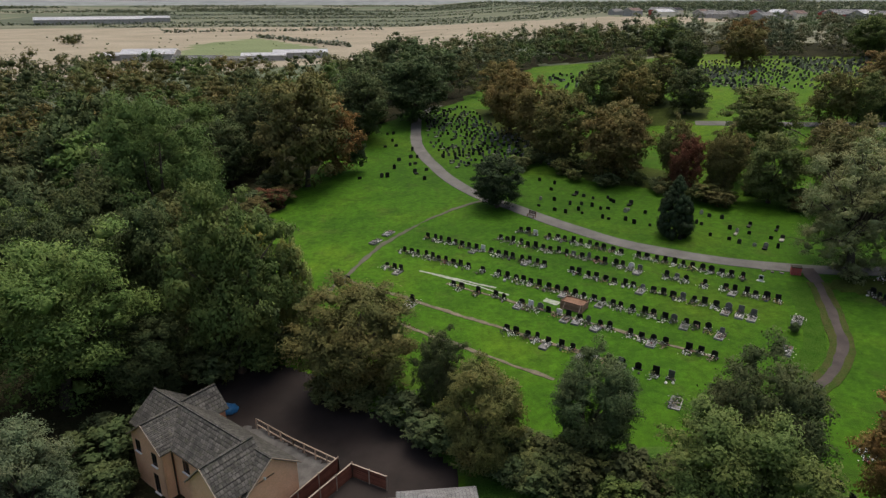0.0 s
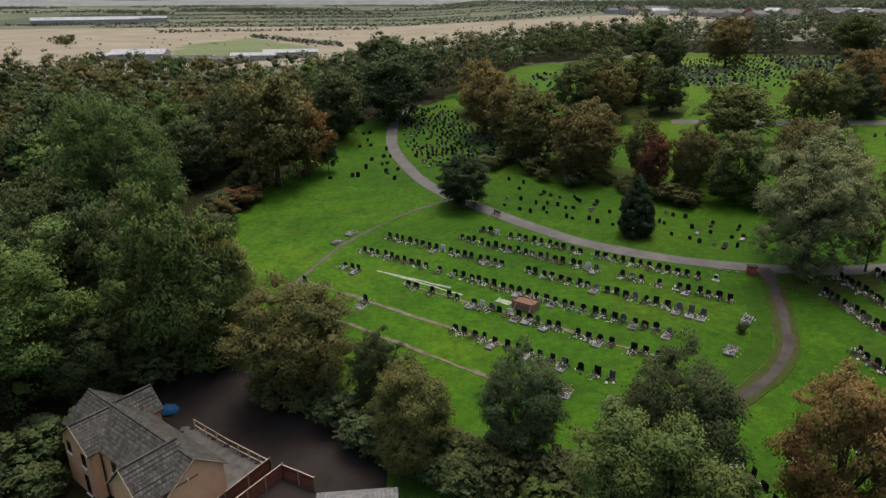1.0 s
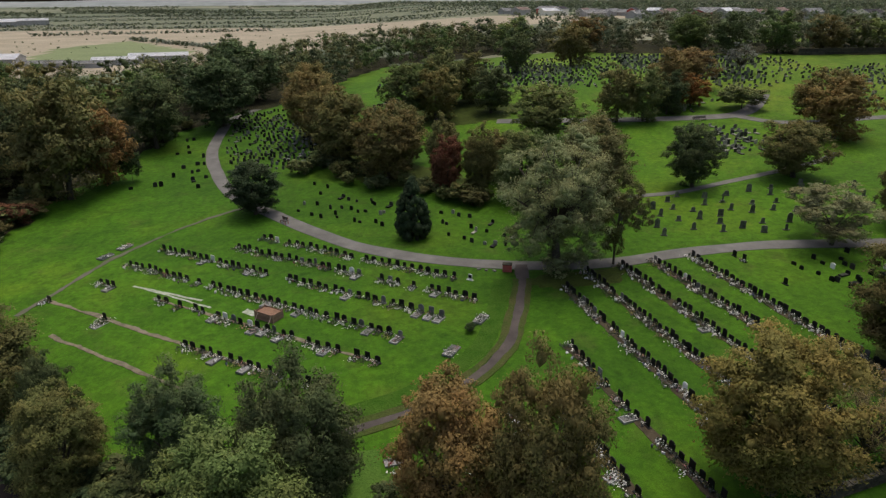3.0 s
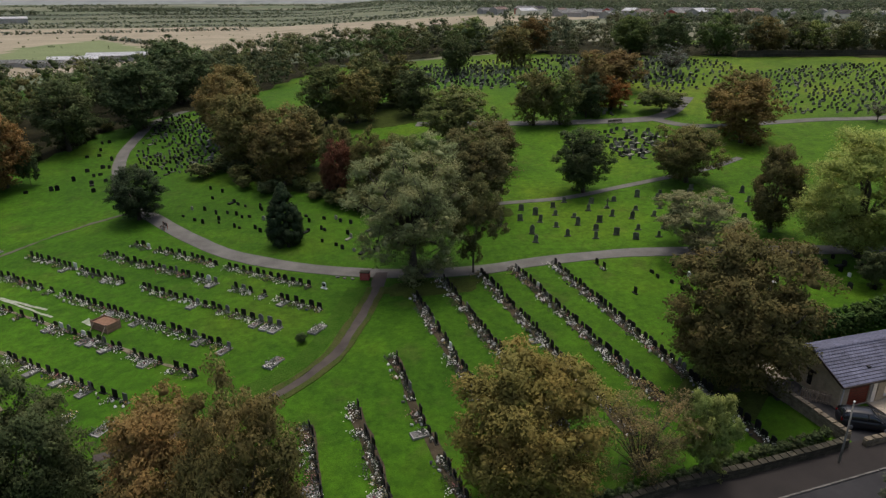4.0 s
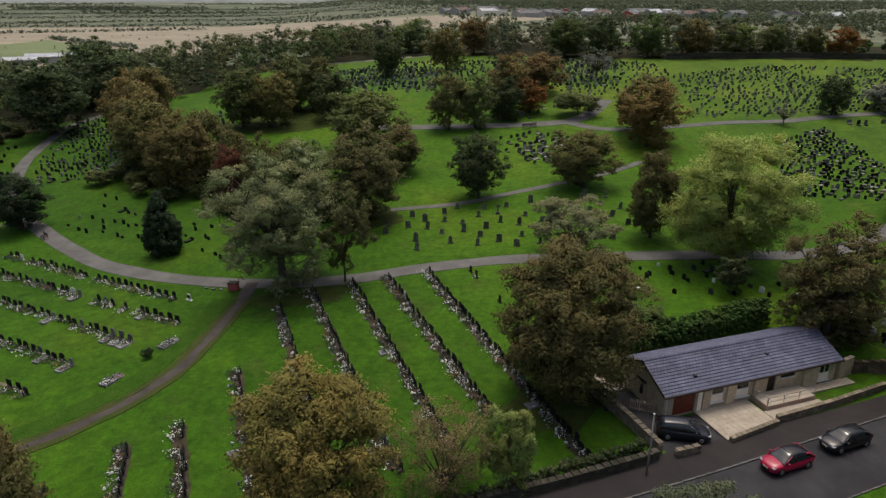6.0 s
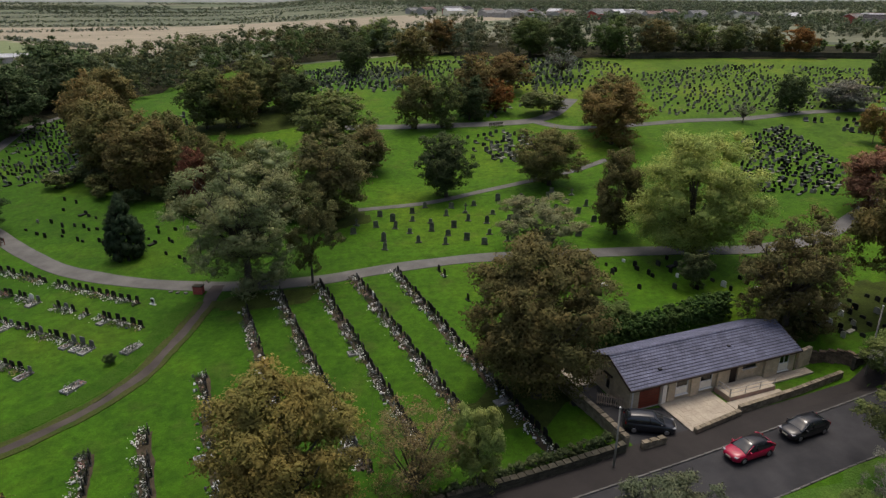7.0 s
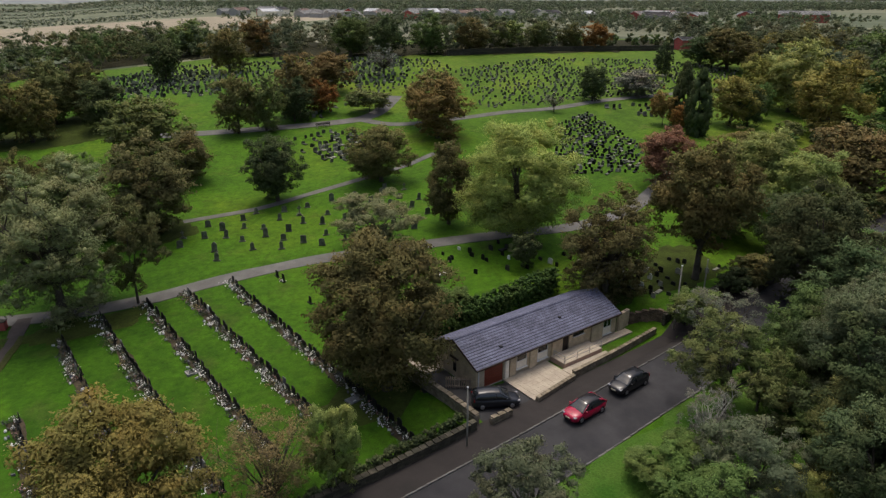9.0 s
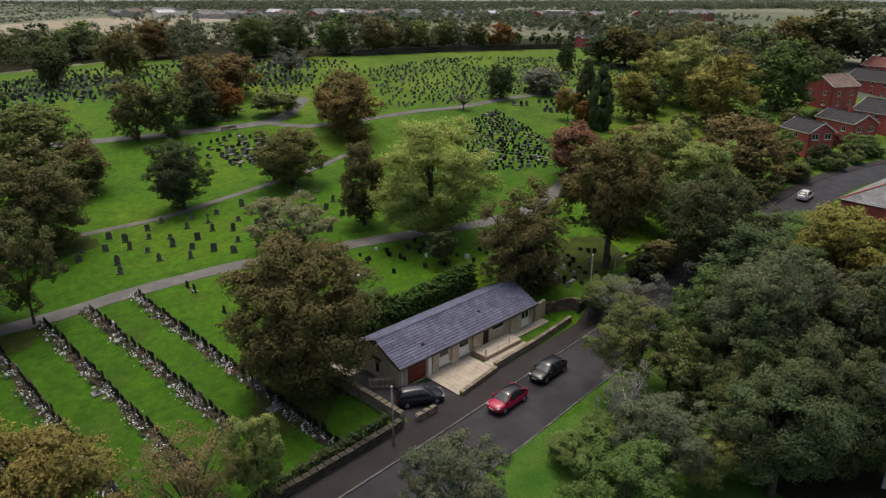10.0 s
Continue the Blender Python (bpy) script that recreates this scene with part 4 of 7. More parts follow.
def tree_lines(poly, n, lengths, step, wide, seed):
    """Places of trees in many long, thin woods, lying roughly across the view."""
    rng = random.Random(seed)
    px, py = zip(*poly)
    out, lines = [], 0
    while lines < n:
        x, y = rng.uniform(min(px), max(px)), rng.uniform(min(py), max(py))
        if not inside(poly, x, y):
            continue
        lines += 1
        a, ln = rng.gauss(-0.15, 0.3), rng.uniform(*lengths)
        for k in range(int(ln / step)):
            d, o = k * step - ln / 2 + rng.gauss(0, step * 0.3), rng.gauss(0, wide)
            out.append((x + math.cos(a) * d - math.sin(a) * o, y + math.sin(a) * d + math.cos(a) * o))
    return out


MIDDLE = [(330, 245), (560, 300), (700, 520), (420, 640), (300, 560), (200, 640), (120, 470), (150, 340), (230, 270)]
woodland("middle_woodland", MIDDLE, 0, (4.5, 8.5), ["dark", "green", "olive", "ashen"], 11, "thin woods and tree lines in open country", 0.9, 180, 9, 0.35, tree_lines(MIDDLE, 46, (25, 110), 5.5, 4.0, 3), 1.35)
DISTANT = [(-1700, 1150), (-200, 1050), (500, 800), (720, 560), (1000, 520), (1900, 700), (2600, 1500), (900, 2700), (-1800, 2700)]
woodland("distant_woodland", DISTANT, 0, (5, 10), ["ashen", "dark", "olive"], 13, "distant woods and tree lines, greyed as haze", 2.0, 44, 4, 0.45, tree_lines(DISTANT, 44, (120, 460), 5.0, 4.0, 5), 1.5)
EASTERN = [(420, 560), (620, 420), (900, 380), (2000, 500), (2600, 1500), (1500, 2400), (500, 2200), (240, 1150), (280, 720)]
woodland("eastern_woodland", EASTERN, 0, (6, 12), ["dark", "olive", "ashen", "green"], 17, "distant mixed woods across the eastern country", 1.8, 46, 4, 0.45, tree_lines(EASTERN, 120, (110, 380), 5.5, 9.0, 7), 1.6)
FIELD_BUSHES = random.Random(3)
woodland("field_scrub", EASTERN, 0, (0.9, 2.0), ["dark", "olive"], 23, "small dark bushes dotted over a dry field", 0.7, 24, 3, 0.1, [(x, y) for x, y in ((FIELD_BUSHES.uniform(-330, 180), FIELD_BUSHES.uniform(300, 720)) for _ in range(240)) if y < 640 + 0.25 * x], 1.3)
for x, y, n, h in ((-256, 478, 9, 7.5), (-169, 342, 6, 6.0), (-178, 330, 4, 5.0), (-150, 312, 10, 4.5), (-128, 306, 8, 4.0)):
    woodland("field_copse", EASTERN, 0, (h * 0.7, h), ["dark", "olive", "brown"], int(-x), "clump of dark bushes in a dry field", 0.8, 200, 9, 0.1, [(x + FIELD_BUSHES.gauss(0, 5), y + FIELD_BUSHES.gauss(0, 3)) for _ in range(n)], 1.4)
for nm, a, b in (("hedge_line", (-380, 760), (-120, 800)), ("hedge_line", (-260, 640), (-60, 700)), ("hedge_line", (-120, 800), (160, 730)), ("hedge_line", (-300, 900), (40, 960)), ("hedge_line", (-20, 860), (380, 780)), ("hedge_line", (-560, 1050), (-80, 1120)), ("hedge_line", (-60, 450), (-150, 560)), ("hedge_line", (-520, 820), (-250, 880)), ("hedge_line", (100, 1000), (520, 900)), ("hedge_line", (-700, 1300), (300, 1380)), ("hedge_line", (-300, 1180), (500, 1120)), ("hedge_line", (-900, 1650), (700, 1700))):
    ax, ay = b[0] - a[0], b[1] - a[1]
    ln = math.hypot(ax, ay)
    nx, ny = -ay / ln * 1.6, ax / ln * 1.6
    h_rng = random.Random(int(ln))
    row = [(a[0] + ax * f + h_rng.gauss(0, 0.5), a[1] + ay * f + h_rng.gauss(0, 0.5)) for f in np.arange(0, 1, 1.7 / ln)]
    woodland(nm, [a, b, (a[0] + nx, a[1] + ny)], 0, (2.2, 4.0), ["dark", "haze"], int(ln), "dark hedgerow dividing the fields", 1.5, 16, 2, 0.2, row, 1.5)

# ---- graves ----
BLACK_STONE = mottled("polished_black_granite", (0.006, 0.007, 0.007), (0.013, 0.014, 0.014), 3.0, 60.0, 0.5, spec=0.15, bump=0.02, vary=0.3)
GREY_STONE = mottled("grey_granite", (0.085, 0.085, 0.088), (0.17, 0.17, 0.172), 3.0, 60.0, 0.5, bump=0.05, vary=0.3)
KERB_STONE = mottled("pale_grave_kerb", (0.17, 0.17, 0.165), (0.36, 0.36, 0.35), 3.0, 40.0, 0.6, bump=0.1, vary=0.35)
WHITE_STONE = mottled("white_marble", (0.62, 0.62, 0.6), (0.78, 0.78, 0.76), 3.0, 40.0, 0.5, bump=0.05)
OLD_STONE = mottled("weathered_stone", (0.052, 0.060, 0.042), (0.150, 0.156, 0.122), 2.5, 25.0, 0.9, bump=0.5, distance=0.02, vary=0.35)
CHIPPINGS = mottled("pale_chippings", (0.09, 0.09, 0.085), (0.30, 0.30, 0.285), 8.0, 30.0, 0.9, bump=0.9, distance=0.03, vary=0.3)


def petal_material(name, stops, sprigs=0.0):
    """Blossom or paint colours from thing to thing; sprigs: share of dark leaves among the blossoms."""
    m = Nodes(name, 0.6, spec=0.2)
    c = m.mix(m.ramp(m.info.outputs["Random"], stops), m.ramp(m.geo.outputs["Random Per Island"], [(0, (0.5, 0.52, 0.48)), (0.55, (0.9, 0.9, 0.9)), (1, (1.2, 1.2, 1.2))]), 1.0, 'MULTIPLY')
    if sprigs:
        c = m.mix((0.030, 0.046, 0.018), c, m.ramp(m.geo.outputs["Random Per Island"], [(sprigs - 0.01, (0, 0, 0)), (sprigs + 0.01, (1, 1, 1))]))
    return m.colour(c).mat


PETALS = petal_material("cut_flowers", [(0.0, (0.90, 0.89, 0.86)), (0.38, (0.82, 0.80, 0.76)), (0.42, (0.06, 0.09, 0.03)), (0.50, (0.05, 0.08, 0.03)), (0.54, (0.45, 0.20, 0.20)), (0.62, (0.36, 0.26, 0.24)), (0.67, (0.07, 0.075, 0.08)), (0.76, (0.12, 0.125, 0.13)), (0.82, (0.42, 0.33, 0.13)), (0.87, (0.05, 0.055, 0.05)), (0.93, (0.40, 0.39, 0.38)), (1.0, (0.88, 0.86, 0.83))], 0.54)


def headstone_mesh(wide, high, thick, top, mat):
    """An upright slab with a flat, arched or shouldered top."""
    if top == "flat":
        prof = [(-wide / 2, 0), (wide / 2, 0), (wide / 2, high), (-wide / 2, high)]
    elif top == "arch":
        prof = [(-wide / 2, 0), (wide / 2, 0)] + [(wide / 2 * math.cos(a), high * 0.78 + high * 0.22 * math.sin(a)) for a in np.linspace(0, math.pi, 9)]
    elif top == "shoulder":
        prof = [(-wide / 2, 0), (wide / 2, 0), (wide / 2, high * 0.8), (wide * 0.34, high * 0.82)] + [(wide * 0.32 * math.cos(a), high * 0.84 + high * 0.16 * math.sin(a)) for a in np.linspace(0, math.pi, 7)] + [(-wide * 0.34, high * 0.82), (-wide / 2, high * 0.8)]
    else:
        prof = [(-wide / 2, 0), (wide / 2, 0), (wide / 2, high * 0.9), (0, high), (-wide / 2, high * 0.9)]
    n = len(prof)
    verts = [(x, -thick / 2, z) for x, z in prof] + [(x, thick / 2, z) for x, z in prof]
    faces = [tuple(range(n)), tuple(range(2 * n - 1, n - 1, -1))] + [(i, i + n, (i + 1) % n + n, (i + 1) % n) for i in range(n)]
    bm = bmesh.new()
    vs = [bm.verts.new(v) for v in verts]
    for f in faces:
        bm.faces.new([vs[i] for i in f])
    bmesh.ops.bevel(bm, geom=[e for e in bm.edges if abs(e.verts[0].co.y - e.verts[1].co.y) < 1e-6], offset=0.012, segments=1, affect='EDGES')
    return from_bm("slab", bm, mat)


def flowers_mesh(seed, count, spread, size, flat=0.0):
    """A bunch of small blossoms and sprigs."""
    rng = np.random.default_rng(seed)
    verts, faces = [], []
    for i in range(count):
        c = np.array([rng.normal() * spread, rng.normal() * spread, 0.08 + (1 - flat) * abs(rng.normal()) * 0.16])
        s = size * rng.uniform(0.6, 1.3)
        o = len(verts)
        verts += [tuple(c + s * np.array(q)) for q in ((1, 0, 0), (0, 1, 0), (-1, 0, 0), (0, -1, 0), (0, 0, 0.8), (0, 0, -0.8))]
        faces += [(o + a, o + (a + 1) % 4, o + 4) for a in range(4)] + [(o + (a + 1) % 4, o + a, o + 5) for a in range(4)]
    return mesh_of("flowers", verts, faces, PETALS)


SLABS = {}
for mat_name, mat in (("black", BLACK_STONE), ("grey", GREY_STONE), ("white", WHITE_STONE)):
    SLABS[mat_name] = [headstone_mesh(w, h, 0.09, top, mat) for w, h, top in ((0.68, 0.90, "flat"), (0.60, 0.94, "arch"), (0.72, 0.90, "shoulder"), (0.64, 0.84, "peak"), (0.76, 0.84, "arch"))]
PLINTHS = {"black": box_mesh("plinth", (0.92, 0.32, 0.10), BLACK_STONE, 0.012), "grey": box_mesh("plinth", (0.92, 0.32, 0.10), GREY_STONE, 0.012), "white": box_mesh("plinth", (0.9, 0.3, 0.10), WHITE_STONE, 0.012)}
BUNCHES = [flowers_mesh(s, 24, 0.12, 0.06) for s in range(4)]
BED = [flowers_mesh(s + 10, 58, 0.31, 0.062, 0.5) for s in range(5)]


def pot_mesh():
    bm = bmesh.new()
    bmesh.ops.create_cone(bm, cap_ends=True, segments=9, radius1=0.07, radius2=0.11, depth=0.16, matrix=Matrix.Translation((0, 0, 0.08)))
    return from_bm("flower_pot", bm, GREY_STONE)


def kerb_set_mesh():
    bm = bmesh.new()
    w, l, t, h = 0.9, 1.5, 0.09, 0.13
    for b in ((-w / 2, -l, w / 2, -l + t), (-w / 2, 0, w / 2, -t), (-w / 2, -l + t, -w / 2 + t, -t), (w / 2 - t, -l + t, w / 2, -t)):
        box(bm, b[0], b[1], -0.1, b[2], b[3], h, 0.01)
    return from_bm("kerb_set", bm, KERB_STONE)


POT, KERB_SET = pot_mesh(), kerb_set_mesh()
BEDDING = box_mesh("gravel_bed", (0.72, 1.3, 0.09), CHIPPINGS)
KEEP_MAT = petal_material("painted_keepsake", [(0.0, (0.76, 0.76, 0.74)), (0.50, (0.62, 0.61, 0.59)), (0.55, (0.05, 0.05, 0.055)), (0.72, (0.09, 0.085, 0.08)), (0.82, (0.24, 0.21, 0.17)), (0.92, (0.08, 0.10, 0.17)), (1.0, (0.26, 0.07, 0.06))])


def keepsake_mesh(kind):
    """A small ornament: a lantern, a heart-shaped plaque or a little figure-free block vase."""
    bm = bmesh.new()
    if kind == 0:
        box(bm, -0.07, -0.07, 0, 0.07, 0.07, 0.22, 0.012)
        bmesh.ops.create_cone(bm, cap_ends=True, segments=4, radius1=0.12, radius2=0.02, depth=0.1, matrix=Matrix.Translation((0, 0, 0.27)) @ Matrix.Rotation(math.pi / 4, 4, 'Z'))
    elif kind == 1:
        box(bm, -0.16, -0.04, 0, 0.16, 0.04, 0.2, 0.03)
    else:
        box(bm, -0.12, -0.12, 0, 0.12, 0.12, 0.09, 0.02)
        box(bm, -0.07, -0.07, 0.09, 0.07, 0.07, 0.2, 0.015)
    return from_bm("keepsake", bm, KEEP_MAT)


KEEPSAKES = [keepsake_mesh(k) for k in range(3)]
G_RNG = random.Random(21)


def grave(x, y, turn, stone, kerbed, group, dress=0.8, place="in grass"):
    """One grave: a slab on its plinth that faces along -y of the grave, with what lies before it."""
    root = new("grave")
    root.matrix_basis = Matrix.LocRotScale(up(x, y), Euler((G_RNG.gauss(0, 0.015), G_RNG.gauss(0, 0.015), turn + G_RNG.gauss(0, 0.05))), (1, 1, 1))
    k = G_RNG.uniform(0.78, 1.04)
    part("plinth", PLINTHS[stone], root, m=Matrix.Translation((0, 0, -0.02)))
    part("slab", G_RNG.choice(SLABS[stone]), root, m=Matrix.Translation((0, 0.03, 0.075)) @ Matrix.Diagonal((k, 1, G_RNG.uniform(0.74, 1.05), 1)))
    if kerbed:
        part("kerb_set", KERB_SET, root, m=Matrix.Translation((0, -0.12, 0)))
        part("gravel_bed", BEDDING, root, m=Matrix.Translation((0, -0.87, -0.01)))
    for s in (-0.28, 0.28):
        if G_RNG.random() < dress:
            p = part("flower_pot", POT, root, m=Matrix.Translation((s + G_RNG.gauss(0, 0.05), -0.24 - 0.12 * G_RNG.random(), 0)))
            tagged(part("bouquet", G_RNG.choice(BUNCHES), p, m=Matrix.Translation((0, 0, 0.1)) @ Matrix.Rotation(G_RNG.random() * 6, 4, 'Z')), kind="stuff")
    if G_RNG.random() < dress * (0.95 if kerbed else 0.85):
        tagged(part("floral_tribute", G_RNG.choice(BED), root, m=Matrix.Translation((G_RNG.gauss(0, 0.1), -0.62 - 0.3 * G_RNG.random(), 0.02)) @ Matrix.Rotation(G_RNG.random() * 6, 4, 'Z')), kind="stuff")
    for k in range(G_RNG.randrange(0, 4) if dress > 0.6 else 0):
        part("keepsake", G_RNG.choice(KEEPSAKES), root, m=Matrix.Translation((G_RNG.uniform(-0.4, 0.4), -0.3 - 0.9 * G_RNG.random(), 0)) @ Matrix.Rotation(G_RNG.random() * 6, 4, 'Z'))
    words = {"black": "polished black granite headstone", "grey": "grey granite headstone", "white": "white marble headstone"}[stone]
    return tagged(root, f"{words} with {'kerbed chippings and flowers' if kerbed else 'plinth and flowers'} {place}", "grave", group)


def pick_stone(white=0.02, grey=0.07):
    r = G_RNG.random()
    return "white" if r < white else "grey" if r < white + grey else "black"


def grave_row(a, b, turn, gap, group, skip=0.1, kerb=0.25, dress=0.8, dense_from=0.0, wiggle=0.08):
    """A row of graves from a to b; dense_from: the stretch before it has few stones."""
    ln = math.hypot(b[0] - a[0], b[1] - a[1])
    n = int(ln / gap)
    for i in range(n + 1):
        f = i / n
        if G_RNG.random() < (skip if f >= dense_from else 0.78):
            continue
        x, y = a[0] + (b[0] - a[0]) * f + G_RNG.gauss(0, wiggle), a[1] + (b[1] - a[1]) * f + G_RNG.gauss(0, wiggle)
        grave(x, y, turn, pick_stone(), G_RNG.random() < kerb, group, dress)


W_TURN = math.radians(-35.6)
WEST = "graves of the western lawn"
grave_row((12.0, 95.6), (38.0, 76.8), W_TURN, 1.2, WEST, 0.06, 0.05, 0.95)
grave_row((8.6, 92.7), (39.6, 70.7), W_TURN, 1.18, WEST, 0.08, 0.14, 0.95)
grave_row((-2.2, 94.4), (32.0, 69.9), W_TURN, 1.22, WEST, 0.12, 0.14, 0.95)
grave_row((-5.5, 89.8), (29.2, 64.8), W_TURN, 1.22, WEST, 0.14, 0.14, 0.95)
grave_row((-8.8, 85.2), (27.8, 59.4), W_TURN, 1.22, WEST, 0.12, 0.14, 0.95, 0.35)
grave_row((-12.5, 80.4), (18.1, 58.7), W_TURN, 1.3, WEST, 0.12, 0.2, 0.95, 0.62)
grave_row((18.2, 58.6), (22.3, 55.8), W_TURN, 1.35, WEST, 0.0, 0.3)
E_TURN = math.radians(-77.2 - 0)
EAST = "graves of the eastern lawn"
for a, b in (((51.2, 71.4), (56.4, 45.0)), ((54.8, 75.0), (62.2, 42.1)), ((59.8, 76.0), (66.9, 43.7)), ((64.4, 76.3), (71.1, 47.5)), ((69.5, 76.7), (77.4, 40.6))):
    grave_row(a, b, E_TURN, 0.92, EAST, 0.04, 0.02, 0.75)
grave_row((47.8, 58.9), (49.7, 48.1), E_TURN, 1.1, EAST, 0.05, 0.14, 0.9)
grave_row((50.0, 46.5), (52.4, 36.5), E_TURN, 1.1, EAST, 0.1, 0.12, 0.9)
grave_row((43.9, 51.1), (46.6, 38.0), E_TURN, 1.1, EAST, 0.05, 0.14, 0.9)
grave_row((39.7, 49.2), (41.6, 38.0), E_TURN, 1.1, EAST, 0.05, 0.14, 0.9)
grave_row((34.6, 46.1), (35.8, 40.0), E_TURN, 1.1, EAST, 0.1, 0.12, 0.9)
grave_row((29.5, 44.5), (30.6, 38.0), E_TURN, 1.1, EAST, 0.1, 0.12, 0.9)
grave_row((74.8, 75.9), (76.8, 65.5), E_TURN, 1.6, EAST, 0.3, 0.0, 0.5)
for x, y in ((33.1, 69.0), (34.2, 68.2), (35.3, 67.4), (30.4, 63.9)):
    grave(x, y, W_TURN, "grey", True, WEST, 1.0)
lone = grave(39.9, 76.0, W_TURN, "white", False, WEST, 0.0)
part("plaque", box_mesh("plaque", (0.42, 0.03, 0.42), BLACK_STONE, 0.01), lone, "dark inset plaque", Matrix.Translation((0, -0.035, 0.28)))

# concrete footings and worn soil under the rows
for i, (a, b, wide, mat, lab) in enumerate((((-12.5, 80.4), (18.1, 58.7), 0.5, FOOTING, "long mossy concrete footing strip with few headstones"), ((-8.9, 71.6), (11.0, 56.5), 0.5, FOOTING, "bare concrete footing strip in the grass"), ((0.5, 78.7), (27.8, 59.4), 0.42, FOOTING, "mossy concrete footing strip under headstones"))):
    ribbon("footing_strip", [a, ((a[0] + b[0]) / 2, (a[1] + b[1]) / 2), b], wide, mat, 0.045, 0.5, 0.22, 2, "footing", lab)
for a, b in (((51.2, 71.4), (56.4, 45.0)), ((54.8, 75.0), (62.2, 42.1)), ((59.8, 76.0), (66.9, 43.7)), ((64.4, 76.3), (71.1, 47.5)), ((69.5, 76.7), (77.4, 40.6)), ((47.8, 58.9), (49.7, 48.1)), ((50.0, 46.5), (52.4, 36.5)), ((43.9, 51.1), (46.6, 38.0)), ((39.7, 49.2), (41.6, 38.0))):
    ribbon("soil_strip", [(a[0] - 0.25, a[1]), ((a[0] + b[0]) / 2 - 0.25, (a[1] + b[1]) / 2), (b[0] - 0.25, b[1])], 1.05, SOIL, 0.03, 0.6, 0.3, 2, "soil", "worn bare soil along a row of graves")


# old and far stones
OLD_SLABS = [headstone_mesh(w, h, 0.14, top, OLD_STONE) for w, h, top in ((0.8, 1.25, "arch"), (0.75, 1.45, "shoulder"), (0.85, 1.1, "flat"), (0.7, 1.5, "peak"), (0.8, 0.95, "arch"))]


def cross_mesh():
    bm = bmesh.new()
    box(bm, -0.28, -0.28, 0, 0.28, 0.28, 0.3, 0.02)
    box(bm, -0.09, -0.08, 0.3, 0.09, 0.08, 1.6, 0.015)
    box(bm, -0.34, -0.075, 1.08, 0.34, 0.075, 1.27, 0.015)
    return from_bm("slab", bm, OLD_STONE)


OLD_SLABS = OLD_SLABS * 3 + [cross_mesh()]
OLD_PLINTH = box_mesh("plinth", (0.95, 0.36, 0.16), OLD_STONE, 0.02)


def old_stone(x, y, turn):
    root = new("old_headstone")
    root.matrix_basis = Matrix.LocRotScale(up(x, y, -0.04), Euler((G_RNG.gauss(0, 0.05), G_RNG.gauss(0, 0.04), turn + G_RNG.gauss(0, 0.12))), None)
    part("plinth", OLD_PLINTH, root)
    k = G_RNG.uniform(0.55, 1.02)
    part("slab", G_RNG.choice(OLD_SLABS), root, m=Matrix.Translation((0, 0, 0.12)) @ Matrix.Diagonal((k, 1, k, 1)))
    return tagged(root, "weathered grey-green stone headstone, slightly leaning in grass", "headstone", "old headstones on the slope")


def scatter(poly, gap, seed):
    rng = random.Random(seed)
    px, py = zip(*poly)
    spots = []
    for _ in range(5000):
        x, y = rng.uniform(min(px), max(px)), rng.uniform(min(py), max(py))
        if inside(poly, x, y) and all(math.hypot(x - a, y - b) > gap for a, b in spots):
            spots.append((x, y))
    return spots


def old_field(poly, gap, seed, turn):
    for x, y in scatter(poly, gap, seed):
        old_stone(x, y, turn)


old_field([(67, 96), (74, 98), (87, 98), (100, 99), (106, 96), (104, 84), (96, 81), (82, 82), (68, 84), (64, 92)], 2.9, 1, math.radians(-15))


